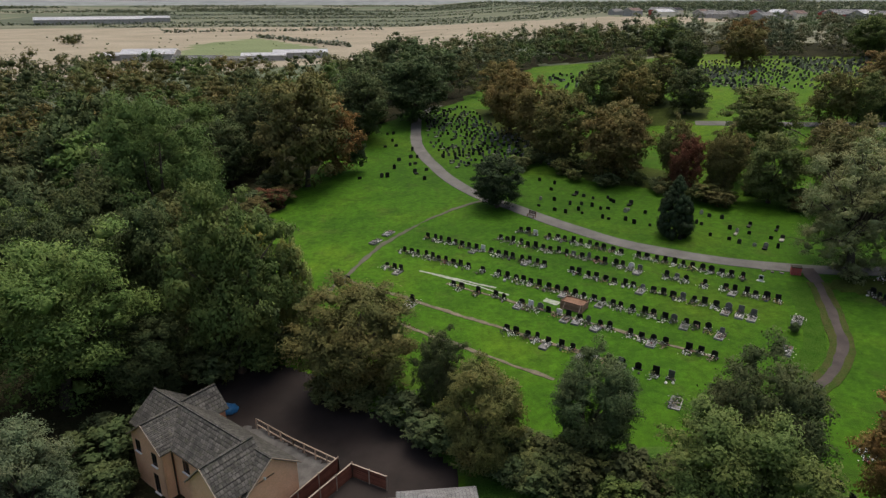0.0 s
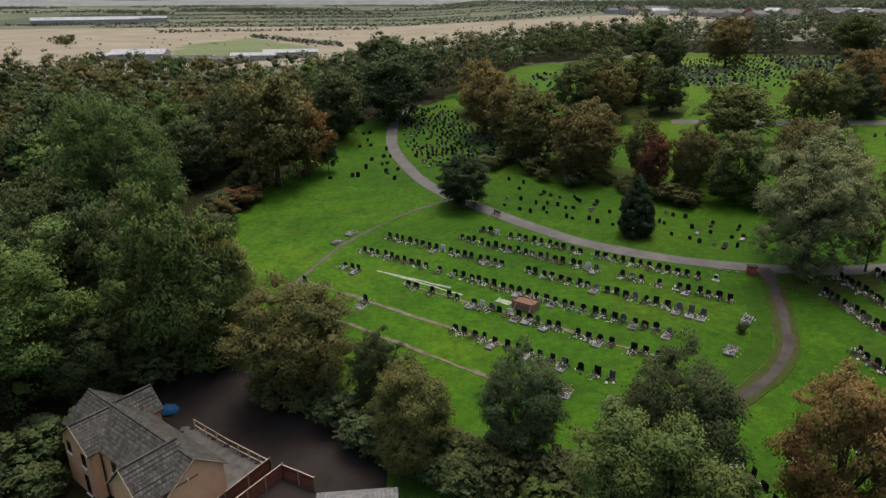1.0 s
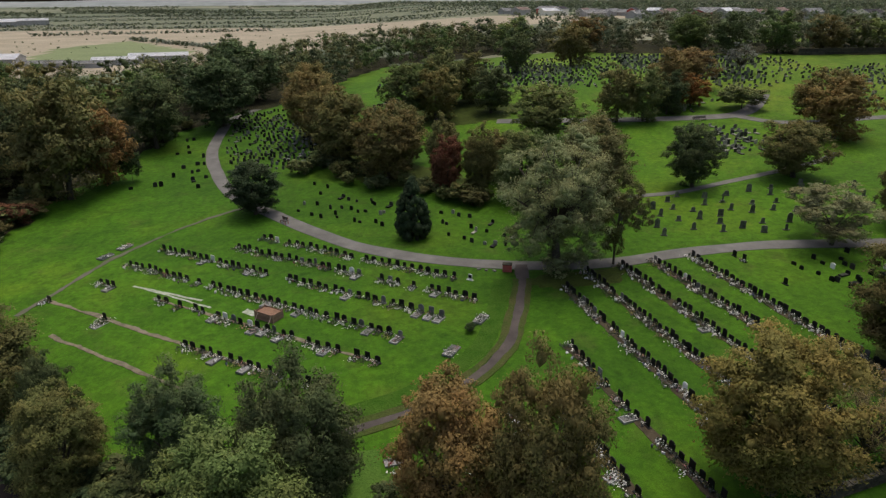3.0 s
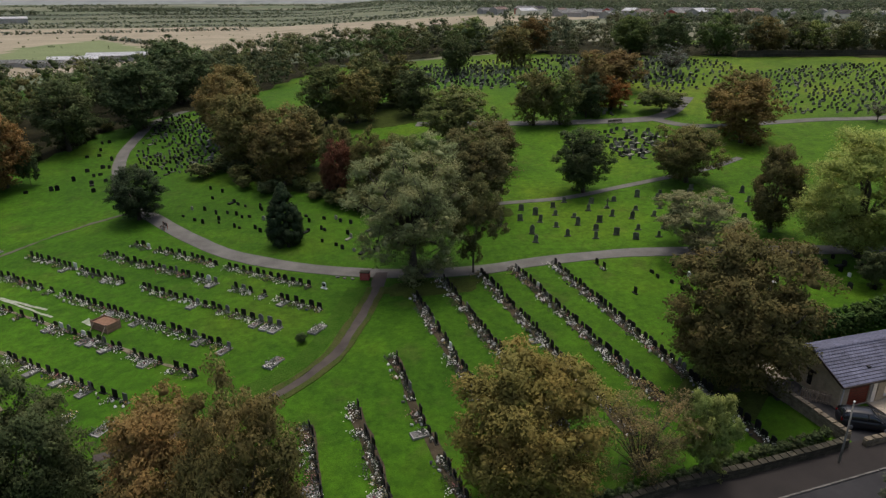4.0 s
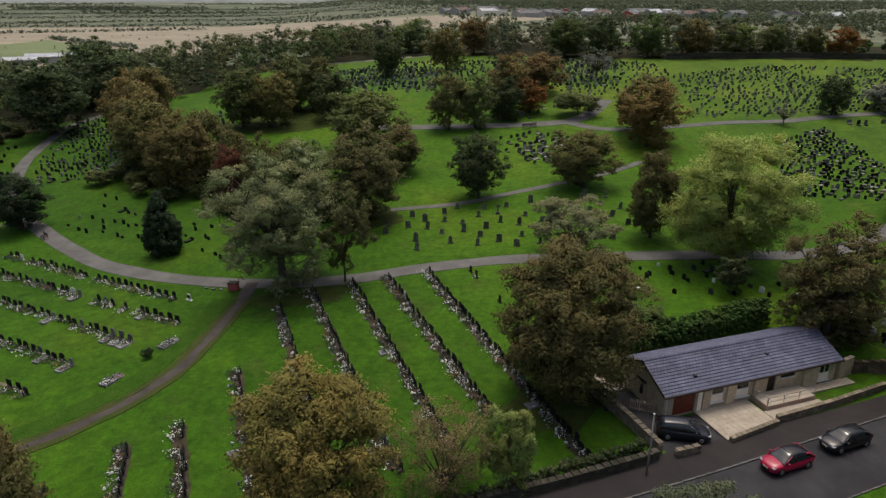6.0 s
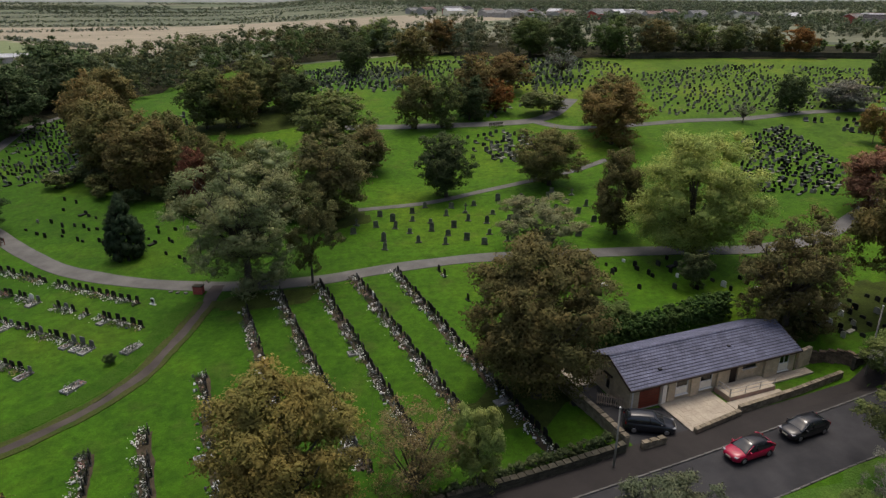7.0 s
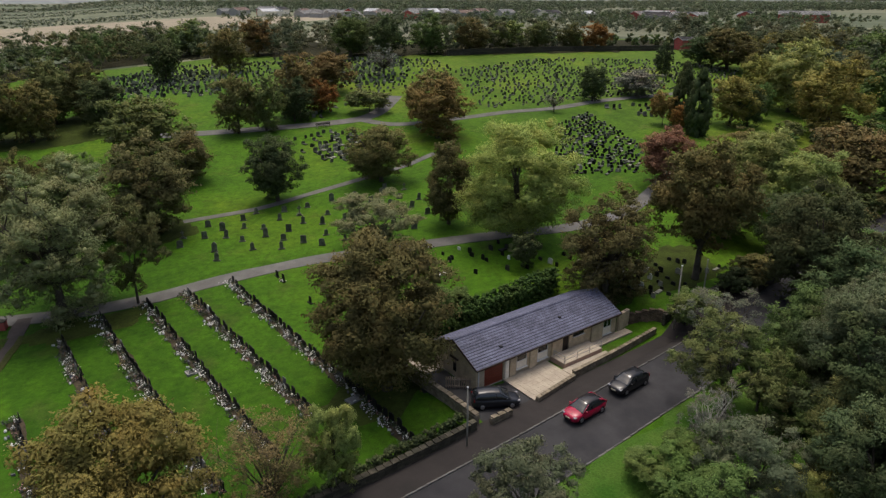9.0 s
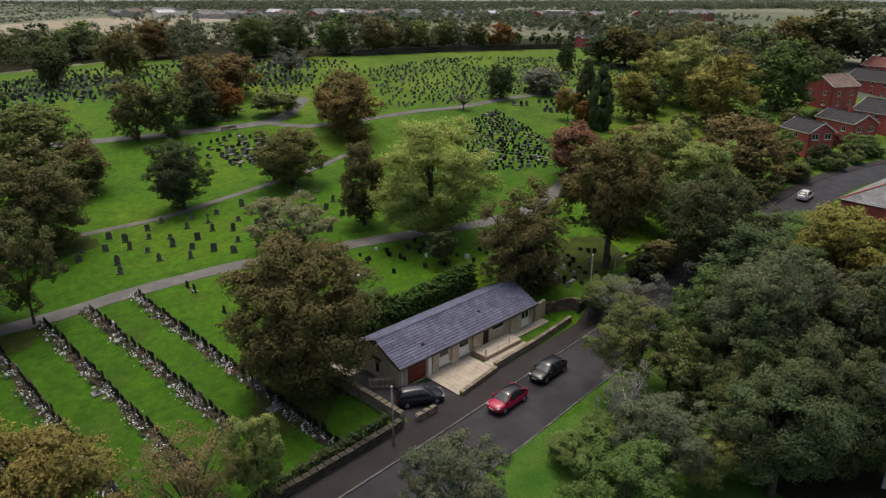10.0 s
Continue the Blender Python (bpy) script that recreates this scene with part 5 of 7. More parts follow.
def far_stones(name, poly, row_gap, gap, turn, seed, keep, mats, label, slabs=0.5, size=1.0):
    """Crowded rows of small stones, far off, as one mass."""
    rng = random.Random(seed)
    px, py = zip(*poly)
    cx, cy = sum(px) / len(px), sum(py) / len(py)
    groups = {m: ([], []) for m in mats}
    c, s = math.cos(turn), math.sin(turn)
    span = max(max(px) - min(px), max(py) - min(py))
    for i in range(int(-span / row_gap), int(span / row_gap) + 1):
        for j in range(int(-span / gap), int(span / gap) + 1):
            u, v = j * gap + rng.gauss(0, gap * 0.25), i * row_gap + rng.gauss(0, row_gap * 0.14)
            x, y = cx + c * u - s * v, cy + s * u + c * v
            if not inside(poly, x, y) or rng.random() > keep * (0.6 + 0.8 * (noise.noise((x * 0.07, y * 0.07, seed)) + 0.5)):
                continue
            mat = rng.choice(list(mats))
            verts, faces = groups[mat]
            w, h, t = size * rng.uniform(0.55, 0.9) / 2, size * rng.uniform(0.6, 1.15), 0.07
            o, b = len(verts), up(x, y, -0.05)
            ct, st = math.cos(turn + rng.gauss(0, 0.08)), math.sin(turn)
            tip = 0.75 if rng.random() < 0.5 else 1.0
            for yy in (-t, t):
                for xx, zz in ((-w, 0), (w, 0), (w, h * 0.85), (w * 0.5, h), (-w * 0.5, h), (-w, h * 0.85)):
                    verts.append((b.x + ct * xx - st * yy, b.y + st * xx + ct * yy, b.z + zz))
            faces += [tuple(o + k for k in range(6)), tuple(o + 11 - k for k in range(6))] + [(o + k, o + k + 6, o + (k + 1) % 6 + 6, o + (k + 1) % 6) for k in range(6)]
            if rng.random() < slabs:
                gv, gf = groups[rng.choice(list(mats))]
                o = len(gv)
                for yy in (-1.3, -0.15):
                    for xx, zz in ((-w, 0.0), (w, 0.0), (w, 0.16), (-w, 0.16)):
                        gv.append((b.x + ct * xx - st * yy, b.y + st * xx + ct * yy, b.z + zz + 0.03))
                gf += [(o, o + 1, o + 2, o + 3), (o + 7, o + 6, o + 5, o + 4)] + [(o + k, o + k + 4, o + (k + 1) % 4 + 4, o + (k + 1) % 4) for k in range(4)]
    root = tagged(new(name), label, "headstones", kind="stuff")
    for mat, (verts, faces) in groups.items():
        if verts:
            part("stones", mesh_of("stones", verts, faces, mat), root)
    return root


BLACK_OLD = mottled("dark_weathered_stone", (0.014, 0.016, 0.012), (0.04, 0.042, 0.034), 2.5, 25.0, 0.85, bump=0.4, distance=0.02)
DARK = (BLACK_STONE, BLACK_OLD, OLD_STONE, GREY_STONE)
PALE_OLD = mottled("pale_weathered_stone", (0.17, 0.17, 0.135), (0.38, 0.375, 0.315), 2.5, 25.0, 0.9, bump=0.5, distance=0.02)
MIX = (OLD_STONE, BLACK_OLD, PALE_OLD, OLD_STONE)
far_stones("northern_headstones", [(-4, 160), (-5, 178), (6, 182), (12, 160), (22, 140), (25, 124), (18, 129), (3, 130), (0, 136), (-3, 147)], 2.0, 1.2, math.radians(-30), 2, 0.9, DARK, "crowded dark headstones under trees beside the path", 0.25, 0.75)
far_stones("lawn_headstones", [(16, 122), (33, 107), (50, 92), (47, 85), (34, 90), (25, 97), (15, 107)], 4.0, 1.6, math.radians(-35), 3, 0.62, (BLACK_STONE, BLACK_OLD, BLACK_STONE, BLACK_OLD, BLACK_STONE, BLACK_STONE, BLACK_OLD, PALE_OLD), "scattered small headstones on the grass", 0.08, 0.72)
far_stones("west_slope_headstones", [(-18, 122), (-13, 160), (-8, 160), (-6, 140), (-1, 121), (-9, 117)], 5.0, 2.2, math.radians(20), 4, 0.5, (BLACK_STONE, BLACK_OLD), "scattered dark headstones on the grass slope", 0.05, 0.95)
far_stones("middle_headstones", [(93, 126), (106, 134), (105, 124), (95, 114)], 2.5, 1.5, math.radians(10), 5, 0.8, MIX, "cluster of mixed headstones by a drive")
far_stones("eastern_headstones", [(143, 113), (158, 121), (152, 96), (141, 84), (129, 88), (134, 100)], 1.7, 0.95, math.radians(-60), 6, 1.0, (BLACK_STONE, BLACK_STONE, BLACK_OLD, BLACK_STONE, GREY_STONE, PALE_OLD, OLD_STONE), "dense block of dark headstones", 0.5, 0.66)
far_stones("upper_headstones", [(137, 134), (150, 170), (184, 178), (224, 167), (240, 150), (220, 134), (172, 131), (150, 130)], 2.1, 1.1, math.radians(-20), 7, 0.66, (BLACK_OLD, OLD_STONE, OLD_STONE, PALE_OLD), "wide field of old mixed headstones", 0.15, 0.68)
far_stones("top_headstones", [(60, 238), (82, 252), (123, 222), (152, 188), (148, 165), (122, 158), (112, 172), (84, 176), (66, 200)], 2.6, 1.5, math.radians(-10), 8, 0.75, (BLACK_OLD, OLD_STONE, OLD_STONE, PALE_OLD), "mixed old headstones on the hill", 0.15, 0.75)
far_stones("lodge_headstones", [(78, 72), (90, 74), (106, 71), (116, 66), (120, 54), (113, 50), (104, 62), (94, 64), (82, 62)], 2.8, 1.4, math.radians(-75), 9, 0.9, (BLACK_STONE, BLACK_STONE, BLACK_STONE, BLACK_OLD, BLACK_STONE, WHITE_STONE), "scattered headstones behind a hedge", 0.12, 0.75)
far_stones("corner_headstones", [(163, 124), (176, 122), (178, 108), (168, 108)], 3.0, 1.8, math.radians(-30), 10, 0.6, DARK, "small headstones on a grass bank")
far_stones("wood_headstones", [(20, 165), (38, 185), (44, 178), (30, 160)], 2.6, 1.7, math.radians(-30), 12, 0.7, DARK, "dark headstones at the edge of trees")
far_stones("driveside_headstones", [(107, 53), (113, 58), (121, 57), (125, 51), (114, 48)], 2.6, 1.3, math.radians(-75), 14, 0.75, (BLACK_STONE, BLACK_OLD, PALE_OLD), "dark headstones in grass beside a building", 0.3, 0.7)
far_stones("drive_headstones", [(101, 155), (113, 152), (109, 144), (99, 146)], 2.6, 1.6, math.radians(5), 15, 0.8, MIX, "mixed headstones beside a drive", 0.4, 0.9)
far_stones("lawn_edge_headstones", [(92, 133), (104, 137), (108, 122), (100, 114), (91, 119)], 2.8, 1.5, math.radians(10), 16, 0.6, MIX, "pale and dark headstones at the edge of a lawn", 0.5, 0.85)
far_stones("hill_headstones", [(60, 236), (80, 240), (92, 216), (89, 182), (76, 180), (60, 192)], 2.8, 1.7, math.radians(-10), 17, 0.6, MIX + (PALE_OLD,), "old mixed headstones among trees on the hill", 0.4)
far_stones("belt_headstones", [(113, 240), (144, 198), (136, 170), (119, 163), (108, 198)], 2.6, 1.5, math.radians(-15), 18, 0.6, MIX + (PALE_OLD,), "crowded old headstones below a tree belt", 0.4)
far_stones("woodside_headstones", [(30, 198), (36, 232), (48, 238), (48, 204)], 3.0, 1.8, math.radians(-20), 19, 0.6, DARK, "dark headstones before a wood", 0.2)

# ---- buildings ----
BUFF = brick_material("buff_brick", (0.50, 0.41, 0.27), (0.58, 0.48, 0.33), (0.46, 0.40, 0.32))
REDBRICK = brick_material("red_brick", (0.42, 0.070, 0.062), (0.48, 0.095, 0.082), (0.30, 0.16, 0.14))
RENDER = mottled("peach_render", (0.80, 0.46, 0.27), (0.90, 0.56, 0.36), 0.8, 18.0, 0.9, bump=0.3)
PINKBRICK = brick_material("pink_brick", (0.42, 0.26, 0.20), (0.48, 0.31, 0.24), (0.36, 0.31, 0.28))
TILE_BLUE = tile_material("blue_grey_roof_tile", (0.098, 0.106, 0.160), (0.132, 0.140, 0.205), (0.030, 0.033, 0.052), 0.34, 0.295)
TILE_DARK = tile_material("mossy_grey_roof_tile", (0.046, 0.045, 0.040), (0.118, 0.114, 0.102), (0.010, 0.009, 0.008), 0.3, 0.27, (0.07, 0.075, 0.045))
TILE_GREY = tile_material("grey_roof_tile", (0.20, 0.205, 0.20), (0.27, 0.27, 0.265), (0.11, 0.11, 0.11), 0.4, 0.3)
TILE_SLATE = tile_material("dark_slate", (0.026, 0.025, 0.028), (0.045, 0.042, 0.046), (0.012, 0.012, 0.012), 0.3, 0.25)
TILE_FADED = tile_material("faded_brown_tile", (0.20, 0.135, 0.11), (0.27, 0.19, 0.155), (0.1, 0.07, 0.06), 0.3, 0.28)
TILE_RED = tile_material("old_red_tile", (0.17, 0.06, 0.05), (0.23, 0.085, 0.07), (0.08, 0.03, 0.025), 0.3, 0.28)
TERRACOTTA = mottled("terracotta", (0.24, 0.075, 0.05), (0.32, 0.11, 0.075), 2.0, 20.0, 0.8)
WHITE = mottled("white_paint", (0.68, 0.67, 0.64), (0.78, 0.77, 0.74), 1.5, 20.0, 0.55, bump=0.05)
CREAM = mottled("cream_panel", (0.86, 0.80, 0.67), (0.92, 0.87, 0.75), 1.5, 20.0, 0.6, bump=0.05)
DARKWOOD = mottled("dark_brown_joinery", (0.025, 0.018, 0.014), (0.045, 0.03, 0.022), 3.0, 30.0, 0.6)
GARAGE_RED = mottled("red_brown_garage_door", (0.21, 0.042, 0.022), (0.27, 0.06, 0.032), 2.0, 30.0, 0.5, bump=0.1)
FLAG = mottled("pale_paving", (0.35, 0.30, 0.235), (0.44, 0.385, 0.30), 0.7, 14.0, 0.85, bump=0.2, vary=0.06)
RUBBLE = mottled("rubble_stone", (0.13, 0.108, 0.075), (0.27, 0.23, 0.165), 1.8, 9.0, 0.9, bump=0.8, distance=0.05, vary=0.25)
BROWN_RUBBLE = mottled("brown_rubble_stone", (0.062, 0.046, 0.032), (0.165, 0.120, 0.085), 1.8, 9.0, 0.92, bump=0.8, distance=0.05, vary=0.3)
DARKSTONE = mottled("mossy_dark_stone", (0.032, 0.032, 0.021), (0.085, 0.076, 0.056), 1.6, 8.0, 0.95, bump=0.9, distance=0.05, vary=0.3)
RAIL = mottled("galvanised_rail", (0.34, 0.33, 0.32), (0.46, 0.45, 0.43), 3.0, 30.0, 0.5, metal=0.5)
REDWOOD = mottled("red_brown_fence_board", (0.15, 0.055, 0.035), (0.22, 0.085, 0.055), 2.0, 25.0, 0.85, bump=0.4, vary=0.25)
PALEWOOD = mottled("weathered_pale_wood", (0.34, 0.27, 0.21), (0.45, 0.37, 0.29), 2.0, 25.0, 0.85, bump=0.3, vary=0.2)
POLEWOOD = mottled("weathered_pole", (0.20, 0.19, 0.17), (0.34, 0.32, 0.29), 1.0, 12.0, 0.85)


def wall_mesh(name, length, height, thick, openings, mat, gable=0.0):
    """An upright wall along x with real openings (x0, z0, x1, z1), and a gable peak above it."""
    xs = sorted({0.0, length, *(o[0] for o in openings), *(o[2] for o in openings)})
    zs = sorted({0.0, height, *(o[1] for o in openings), *(o[3] for o in openings)})
    bm = bmesh.new()
    for x0, x1 in zip(xs, xs[1:]):
        run = None
        for z0, z1 in zip(zs, zs[1:]):
            mx, mz = (x0 + x1) / 2, (z0 + z1) / 2
            solid = not any(o[0] < mx < o[2] and o[1] < mz < o[3] for o in openings)
            if solid:
                box(bm, x0, 0, z0, x1, thick, z1)
    bmesh.ops.remove_doubles(bm, verts=bm.verts, dist=1e-4)
    bm.verts.index_update()
    seen = {}
    for f in bm.faces:
        seen.setdefault(frozenset(v.index for v in f.verts), []).append(f)
    bmesh.ops.delete(bm, geom=[f for fs in seen.values() if len(fs) > 1 for f in fs], context='FACES')
    if gable:
        pts = [(0, height), (length, height), (length / 2, height + gable)]
        f = [bm.verts.new((x, 0, z)) for x, z in pts]
        b = [bm.verts.new((x, thick, z)) for x, z in pts]
        bm.faces.new(f)
        bm.faces.new(b[::-1])
        for i in range(3):
            bm.faces.new((f[i], b[i], b[(i + 1) % 3], f[(i + 1) % 3]))
        bmesh.ops.remove_doubles(bm, verts=bm.verts, dist=1e-4)
    return from_bm(name, bm, mat)


def slope_mesh(name, length, run, rise, mat, course=0.32, hip0=0.0, hip1=0.0, thick=0.05, wave=0.0):
    """One roof slope from its eave (y=0, z=0) up to its ridge (y=run, z=rise), laid in overlapping courses."""
    slope = math.hypot(run, rise)
    n = max(2, int(slope / course))
    verts, faces = [], []
    for i in range(n):
        for f, lift in ((i / n, 0.0 if i == 0 else 0.012), (i / n, thick), ((i + 1) / n, 0.012)):
            nx, nz = -rise / slope * lift, run / slope * lift
            verts.append((hip0 * f, run * f + nx, rise * f + nz))
            verts.append((length - hip1 * f, run * f + nx, rise * f + nz))
    faces = [(2 * k, 2 * k + 1, 2 * k + 3, 2 * k + 2) for k in range(3 * n - 1)]
    top = len(verts) - 2
    o = len(verts)
    verts += [(hip0, run, rise - 0.06), (length - hip1, run, rise - 0.06), (0, 0, -0.06), (length, 0, -0.06)]
    faces += [(top, top + 1, o + 1, o), (o, o + 1, o + 3, o + 2), (o + 2, o + 3, 1, 0)]
    me = mesh_of(name, verts, faces, mat)
    bm = bmesh.new()
    bm.from_mesh(me)
    bmesh.ops.remove_doubles(bm, verts=bm.verts, dist=1e-4)
    bm.to_mesh(me)
    bm.free()
    return me


def beam(name, a, b, wide, high, mat, parent, label=""):
    """A straight bar between two points."""
    a, b = Vector(a), Vector(b)
    d = b - a
    bm = bmesh.new()
    box(bm, 0, -wide / 2, -high / 2, d.length, wide / 2, high / 2, min(wide, high) * 0.12)
    m = Matrix.Translation(a) @ d.to_track_quat('X', 'Z').to_matrix().to_4x4()
    return part(name, from_bm(name, bm, mat), parent, label, m)


def window(parent, x0, z0, x1, z1, m, mat=None, sill=True, bars=1, panel=0.0):
    """A window in a wall's opening: its frame, panes and sill, some way back from the face; panel: share filled below by a solid panel."""
    mat = mat or WHITE
    w, h = x1 - x0, z1 - z0
    t = 0.07
    cols = [(w * k / (bars + 1) + t / 2, w * (k + 1) / (bars + 1) - t / 2) for k in range(bars + 1)]
    cols = [(t if k == 0 else c0, w - t if k == bars else c1) for k, (c0, c1) in enumerate(cols)]
    levels = [(t, h * panel - t / 2), (h * panel + t / 2, h - t)] if panel else [(t, h - t)]
    holes = [(c0, r0, c1, r1) for c0, c1 in cols for r0, r1 in levels]
    sash = wall_mesh("window", w, h, 0.07, holes, mat)
    sash.transform(Matrix.Translation((0, 0.08, 0)))
    place = m @ Matrix.Translation((x0, -0.07, z0))
    win = part("window", sash, parent, "", place)
    lo = t
    if panel:
        part("panel", box_mesh("panel", (w - 2 * t, 0.03, h * panel - 1.5 * t), CREAM), win, "cream panel", Matrix.Translation((w / 2, 0.092, t)))
        lo = h * panel + t / 2
    part("pane", box_mesh("pane", (w - 2 * t, 0.012, h - t - lo), GLASS), win, "", Matrix.Translation((w / 2, 0.12, lo)))
    if sill:
        part("sill", box_mesh("sill", (w + 0.16, 0.2, 0.06), WHITE, 0.01), win, "", Matrix.Translation((w / 2, 0.02, -0.062)))
    return win


def lodge():
    """The long single-storey building by the road."""
    z0, wall_h, length, wide = 1.15, 2.42, 19.4, 6.4
    root = new("lodge")
    root.matrix_basis = Matrix.Translation((85.2, 43.55, z0)) @ Matrix.Rotation(math.radians(9.53), 4, 'Z')
    tagged(root, "long low buff brick building with blue-grey tiled roof", "building")
    part("foundation", box_mesh("foundation", (length + 0.1, wide + 0.1, 0.4), CONCRETE), root, "", Matrix.Translation((0.3 + length / 2, 0.4 + wide / 2, -0.37)))
    fm = Matrix.Translation((0.3, 0.4, 0))
    openings = [(1.0, 0.0, 3.3, 2.1), (5.0, 0.55, 6.35, 2.2), (7.75, 0.55, 9.15, 2.2), (11.25, 0.0, 12.2, 2.1), (12.7, 1.62, 14.3, 2.12), (17.35, 0.35, 18.6, 2.15)]
    front = part("front_wall", wall_mesh("front_wall", length, wall_h, 0.3, openings, BUFF), root, "", fm)
    for o in (openings[1], openings[2]):
        window(root, *o, fm, WHITE, True, 0, 0.48)
    window(root, *openings[4], fm, DARKWOOD, True, 1)
    window(root, *openings[5], fm, WHITE, True, 1, 0.45)
    door = part("garage_door", box_mesh("garage_door", (2.28, 0.05, 2.08), GARAGE_RED, 0.01), root, "red-brown panelled garage door", fm @ Matrix.Translation((2.15, 0.12, 0.0)))
    for k in range(1, 7):
        part("slat", box_mesh("slat", (2.2, 0.03, 0.02), DARKWOOD), door, "", Matrix.Translation((0, -0.03, k * 0.29)))
    part("door", box_mesh("door", (0.93, 0.05, 2.08), DARKWOOD, 0.01), root, "dark brown entrance door", fm @ Matrix.Translation((11.72, 0.15, 0)))
    for x, w in ((3.62, 0.45), (4.4, 0.8), (7.05, 0.9), (10.1, 1.0), (16.2, 1.7)):
        part("pier", box_mesh("pier", (w, 0.22, 2.3), BUFF if w > 0.5 else CREAM, 0.01), root, "", fm @ Matrix.Translation((x, -0.1, 0)))
    part("back_wall", wall_mesh("back_wall", length, wall_h, 0.3, [], BUFF), root, "", Matrix.Translation((0.3, 0.4 + wide - 0.3, 0)))
    for x, g_open in ((0.3, [(2.7, 0.5, 3.3, 1.9)]), (0.3 + length - 0.3, [])):
        part("gable_wall", wall_mesh("gable_wall", wide - 0.6, wall_h, 0.3, g_open, BUFF, 1.42), root, "", Matrix.Translation((x + 0.3, 0.7, 0)) @ Matrix.Rotation(math.radians(90), 4, 'Z'))
    slit = part("slit_window", box_mesh("slit_window", (0.08, 0.6, 1.4), GLASS), root, "dark narrow window", Matrix.Translation((0.42, 3.7, 0.5)))
    part("lintel", box_mesh("lintel", (0.12, 1.3, 0.2), DARKWOOD, 0.01), root, "", Matrix.Translation((0.26, 3.7, 1.92)))
    run, rise = 3.6, 1.62
    part("roof_slope", slope_mesh("roof_slope", 20.0, run, rise, TILE_BLUE), root, "", Matrix.Translation((0, 0, wall_h)))
    part("roof_slope", slope_mesh("roof_slope", 20.0, run, rise, TILE_BLUE), root, "", Matrix.Translation((20.0, 7.2, wall_h)) @ Matrix.Rotation(math.pi, 4, 'Z'))
    for k in range(40):
        part("ridge_tile", RIDGE_TILE, root, "", Matrix.Translation((0.25 + k * 0.5, 3.6, wall_h + rise + 0.02)))
    beam("gutter", (0, -0.04, wall_h - 0.05), (20, -0.04, wall_h - 0.05), 0.12, 0.12, DARKWOOD, root, "dark gutter")
    for y in (0.04, 7.16):
        for x in (0.02, 19.98):
            beam("bargeboard", (x, y, wall_h - 0.03), (x, 3.6, wall_h + rise - 0.05), 0.05, 0.2, DARKWOOD, root)
    beam("drainpipe", (4.35, 0.28, wall_h - 0.1), (4.35, 0.28, 0), 0.09, 0.09, DARKWOOD, root)
    beam("drainpipe", (0.55, 0.34, wall_h - 0.1), (0.55, 0.34, 0), 0.09, 0.09, WHITE, root)
    for x, f in ((4.0, 0.36), (12.5, 0.55)):
        part("roof_vent", box_mesh("roof_vent", (0.3, 0.25, 0.14), TILE_SLATE, 0.02), root, "", Matrix.Translation((x, run * f, wall_h + rise * f + 0.02)))
    return root


def ridge_mesh():
    verts, faces = [], []
    n = 6
    for x in (-0.26, 0.24):
        for k in range(n + 1):
            w = math.pi * k / n
            r = 0.15 if x < 0 else 0.135
            verts.append((x, r * math.cos(w), r * 0.75 * math.sin(w) - 0.02))
    faces = [(k, k + 1, k + n + 2, k + n + 1) for k in range(n)] + [tuple(range(n + 1)), tuple(range(2 * n + 1, n, -1))]
    return mesh_of("ridge_tile", verts, faces, TILE_BLUE)


RIDGE_TILE = ridge_mesh()
RED_RIDGE = RIDGE_TILE.copy()
RED_RIDGE.materials[0] = TERRACOTTA
lodge()

LODGE = Matrix.Translation((85.2, 43.55, 1.15)) @ Matrix.Rotation(math.radians(9.53), 4, 'Z')


def at_lodge(a, b, z=0.0):
    return LODGE @ Vector((a, b, z))


def paving(name, a0, b0, a1, b1, z, size, mat, label, deep=0.3, edge=0.0):
    """A terrace of square flags with narrow joints; edge: by how far its far front corner is cut back."""
    root = new(name)
    root.matrix_basis = LODGE @ Matrix.Translation((a0, b0, z))
    tagged(root, label, "paving", kind="structure")
    nx, ny = max(1, round((a1 - a0) / size)), max(1, round((b1 - b0) / size))
    sx, sy = (a1 - a0) / nx, (b1 - b0) / ny
    flag = box_mesh("flag", (sx - 0.012, sy - 0.012, 0.06), mat, 0.004)
    for i in range(nx):
        for j in range(ny):
            if (j + 0.5) * sy > edge * (i + 0.5) / nx:
                part("flag", flag, root, "", Matrix.Translation(((i + 0.5) * sx, (j + 0.5) * sy, G_RNG.uniform(-0.004, 0.004))))
    bed = mesh_of("bed", [(0.01, 0.01, -deep), (a1 - a0 - 0.01, edge + 0.01, -deep), (a1 - a0 - 0.01, b1 - b0 - 0.01, -deep), (0.01, b1 - b0 - 0.01, -deep), (0.01, 0.01, 0.03), (a1 - a0 - 0.01, edge + 0.01, 0.03), (a1 - a0 - 0.01, b1 - b0 - 0.01, 0.03), (0.01, b1 - b0 - 0.01, 0.03)],
                  [(3, 2, 1, 0), (4, 5, 6, 7), (0, 1, 5, 4), (1, 2, 6, 5), (2, 3, 7, 6), (3, 0, 4, 7)], PINKBRICK if deep > 0.35 else CONCRETE)
    part("bed", bed, root)
    return root


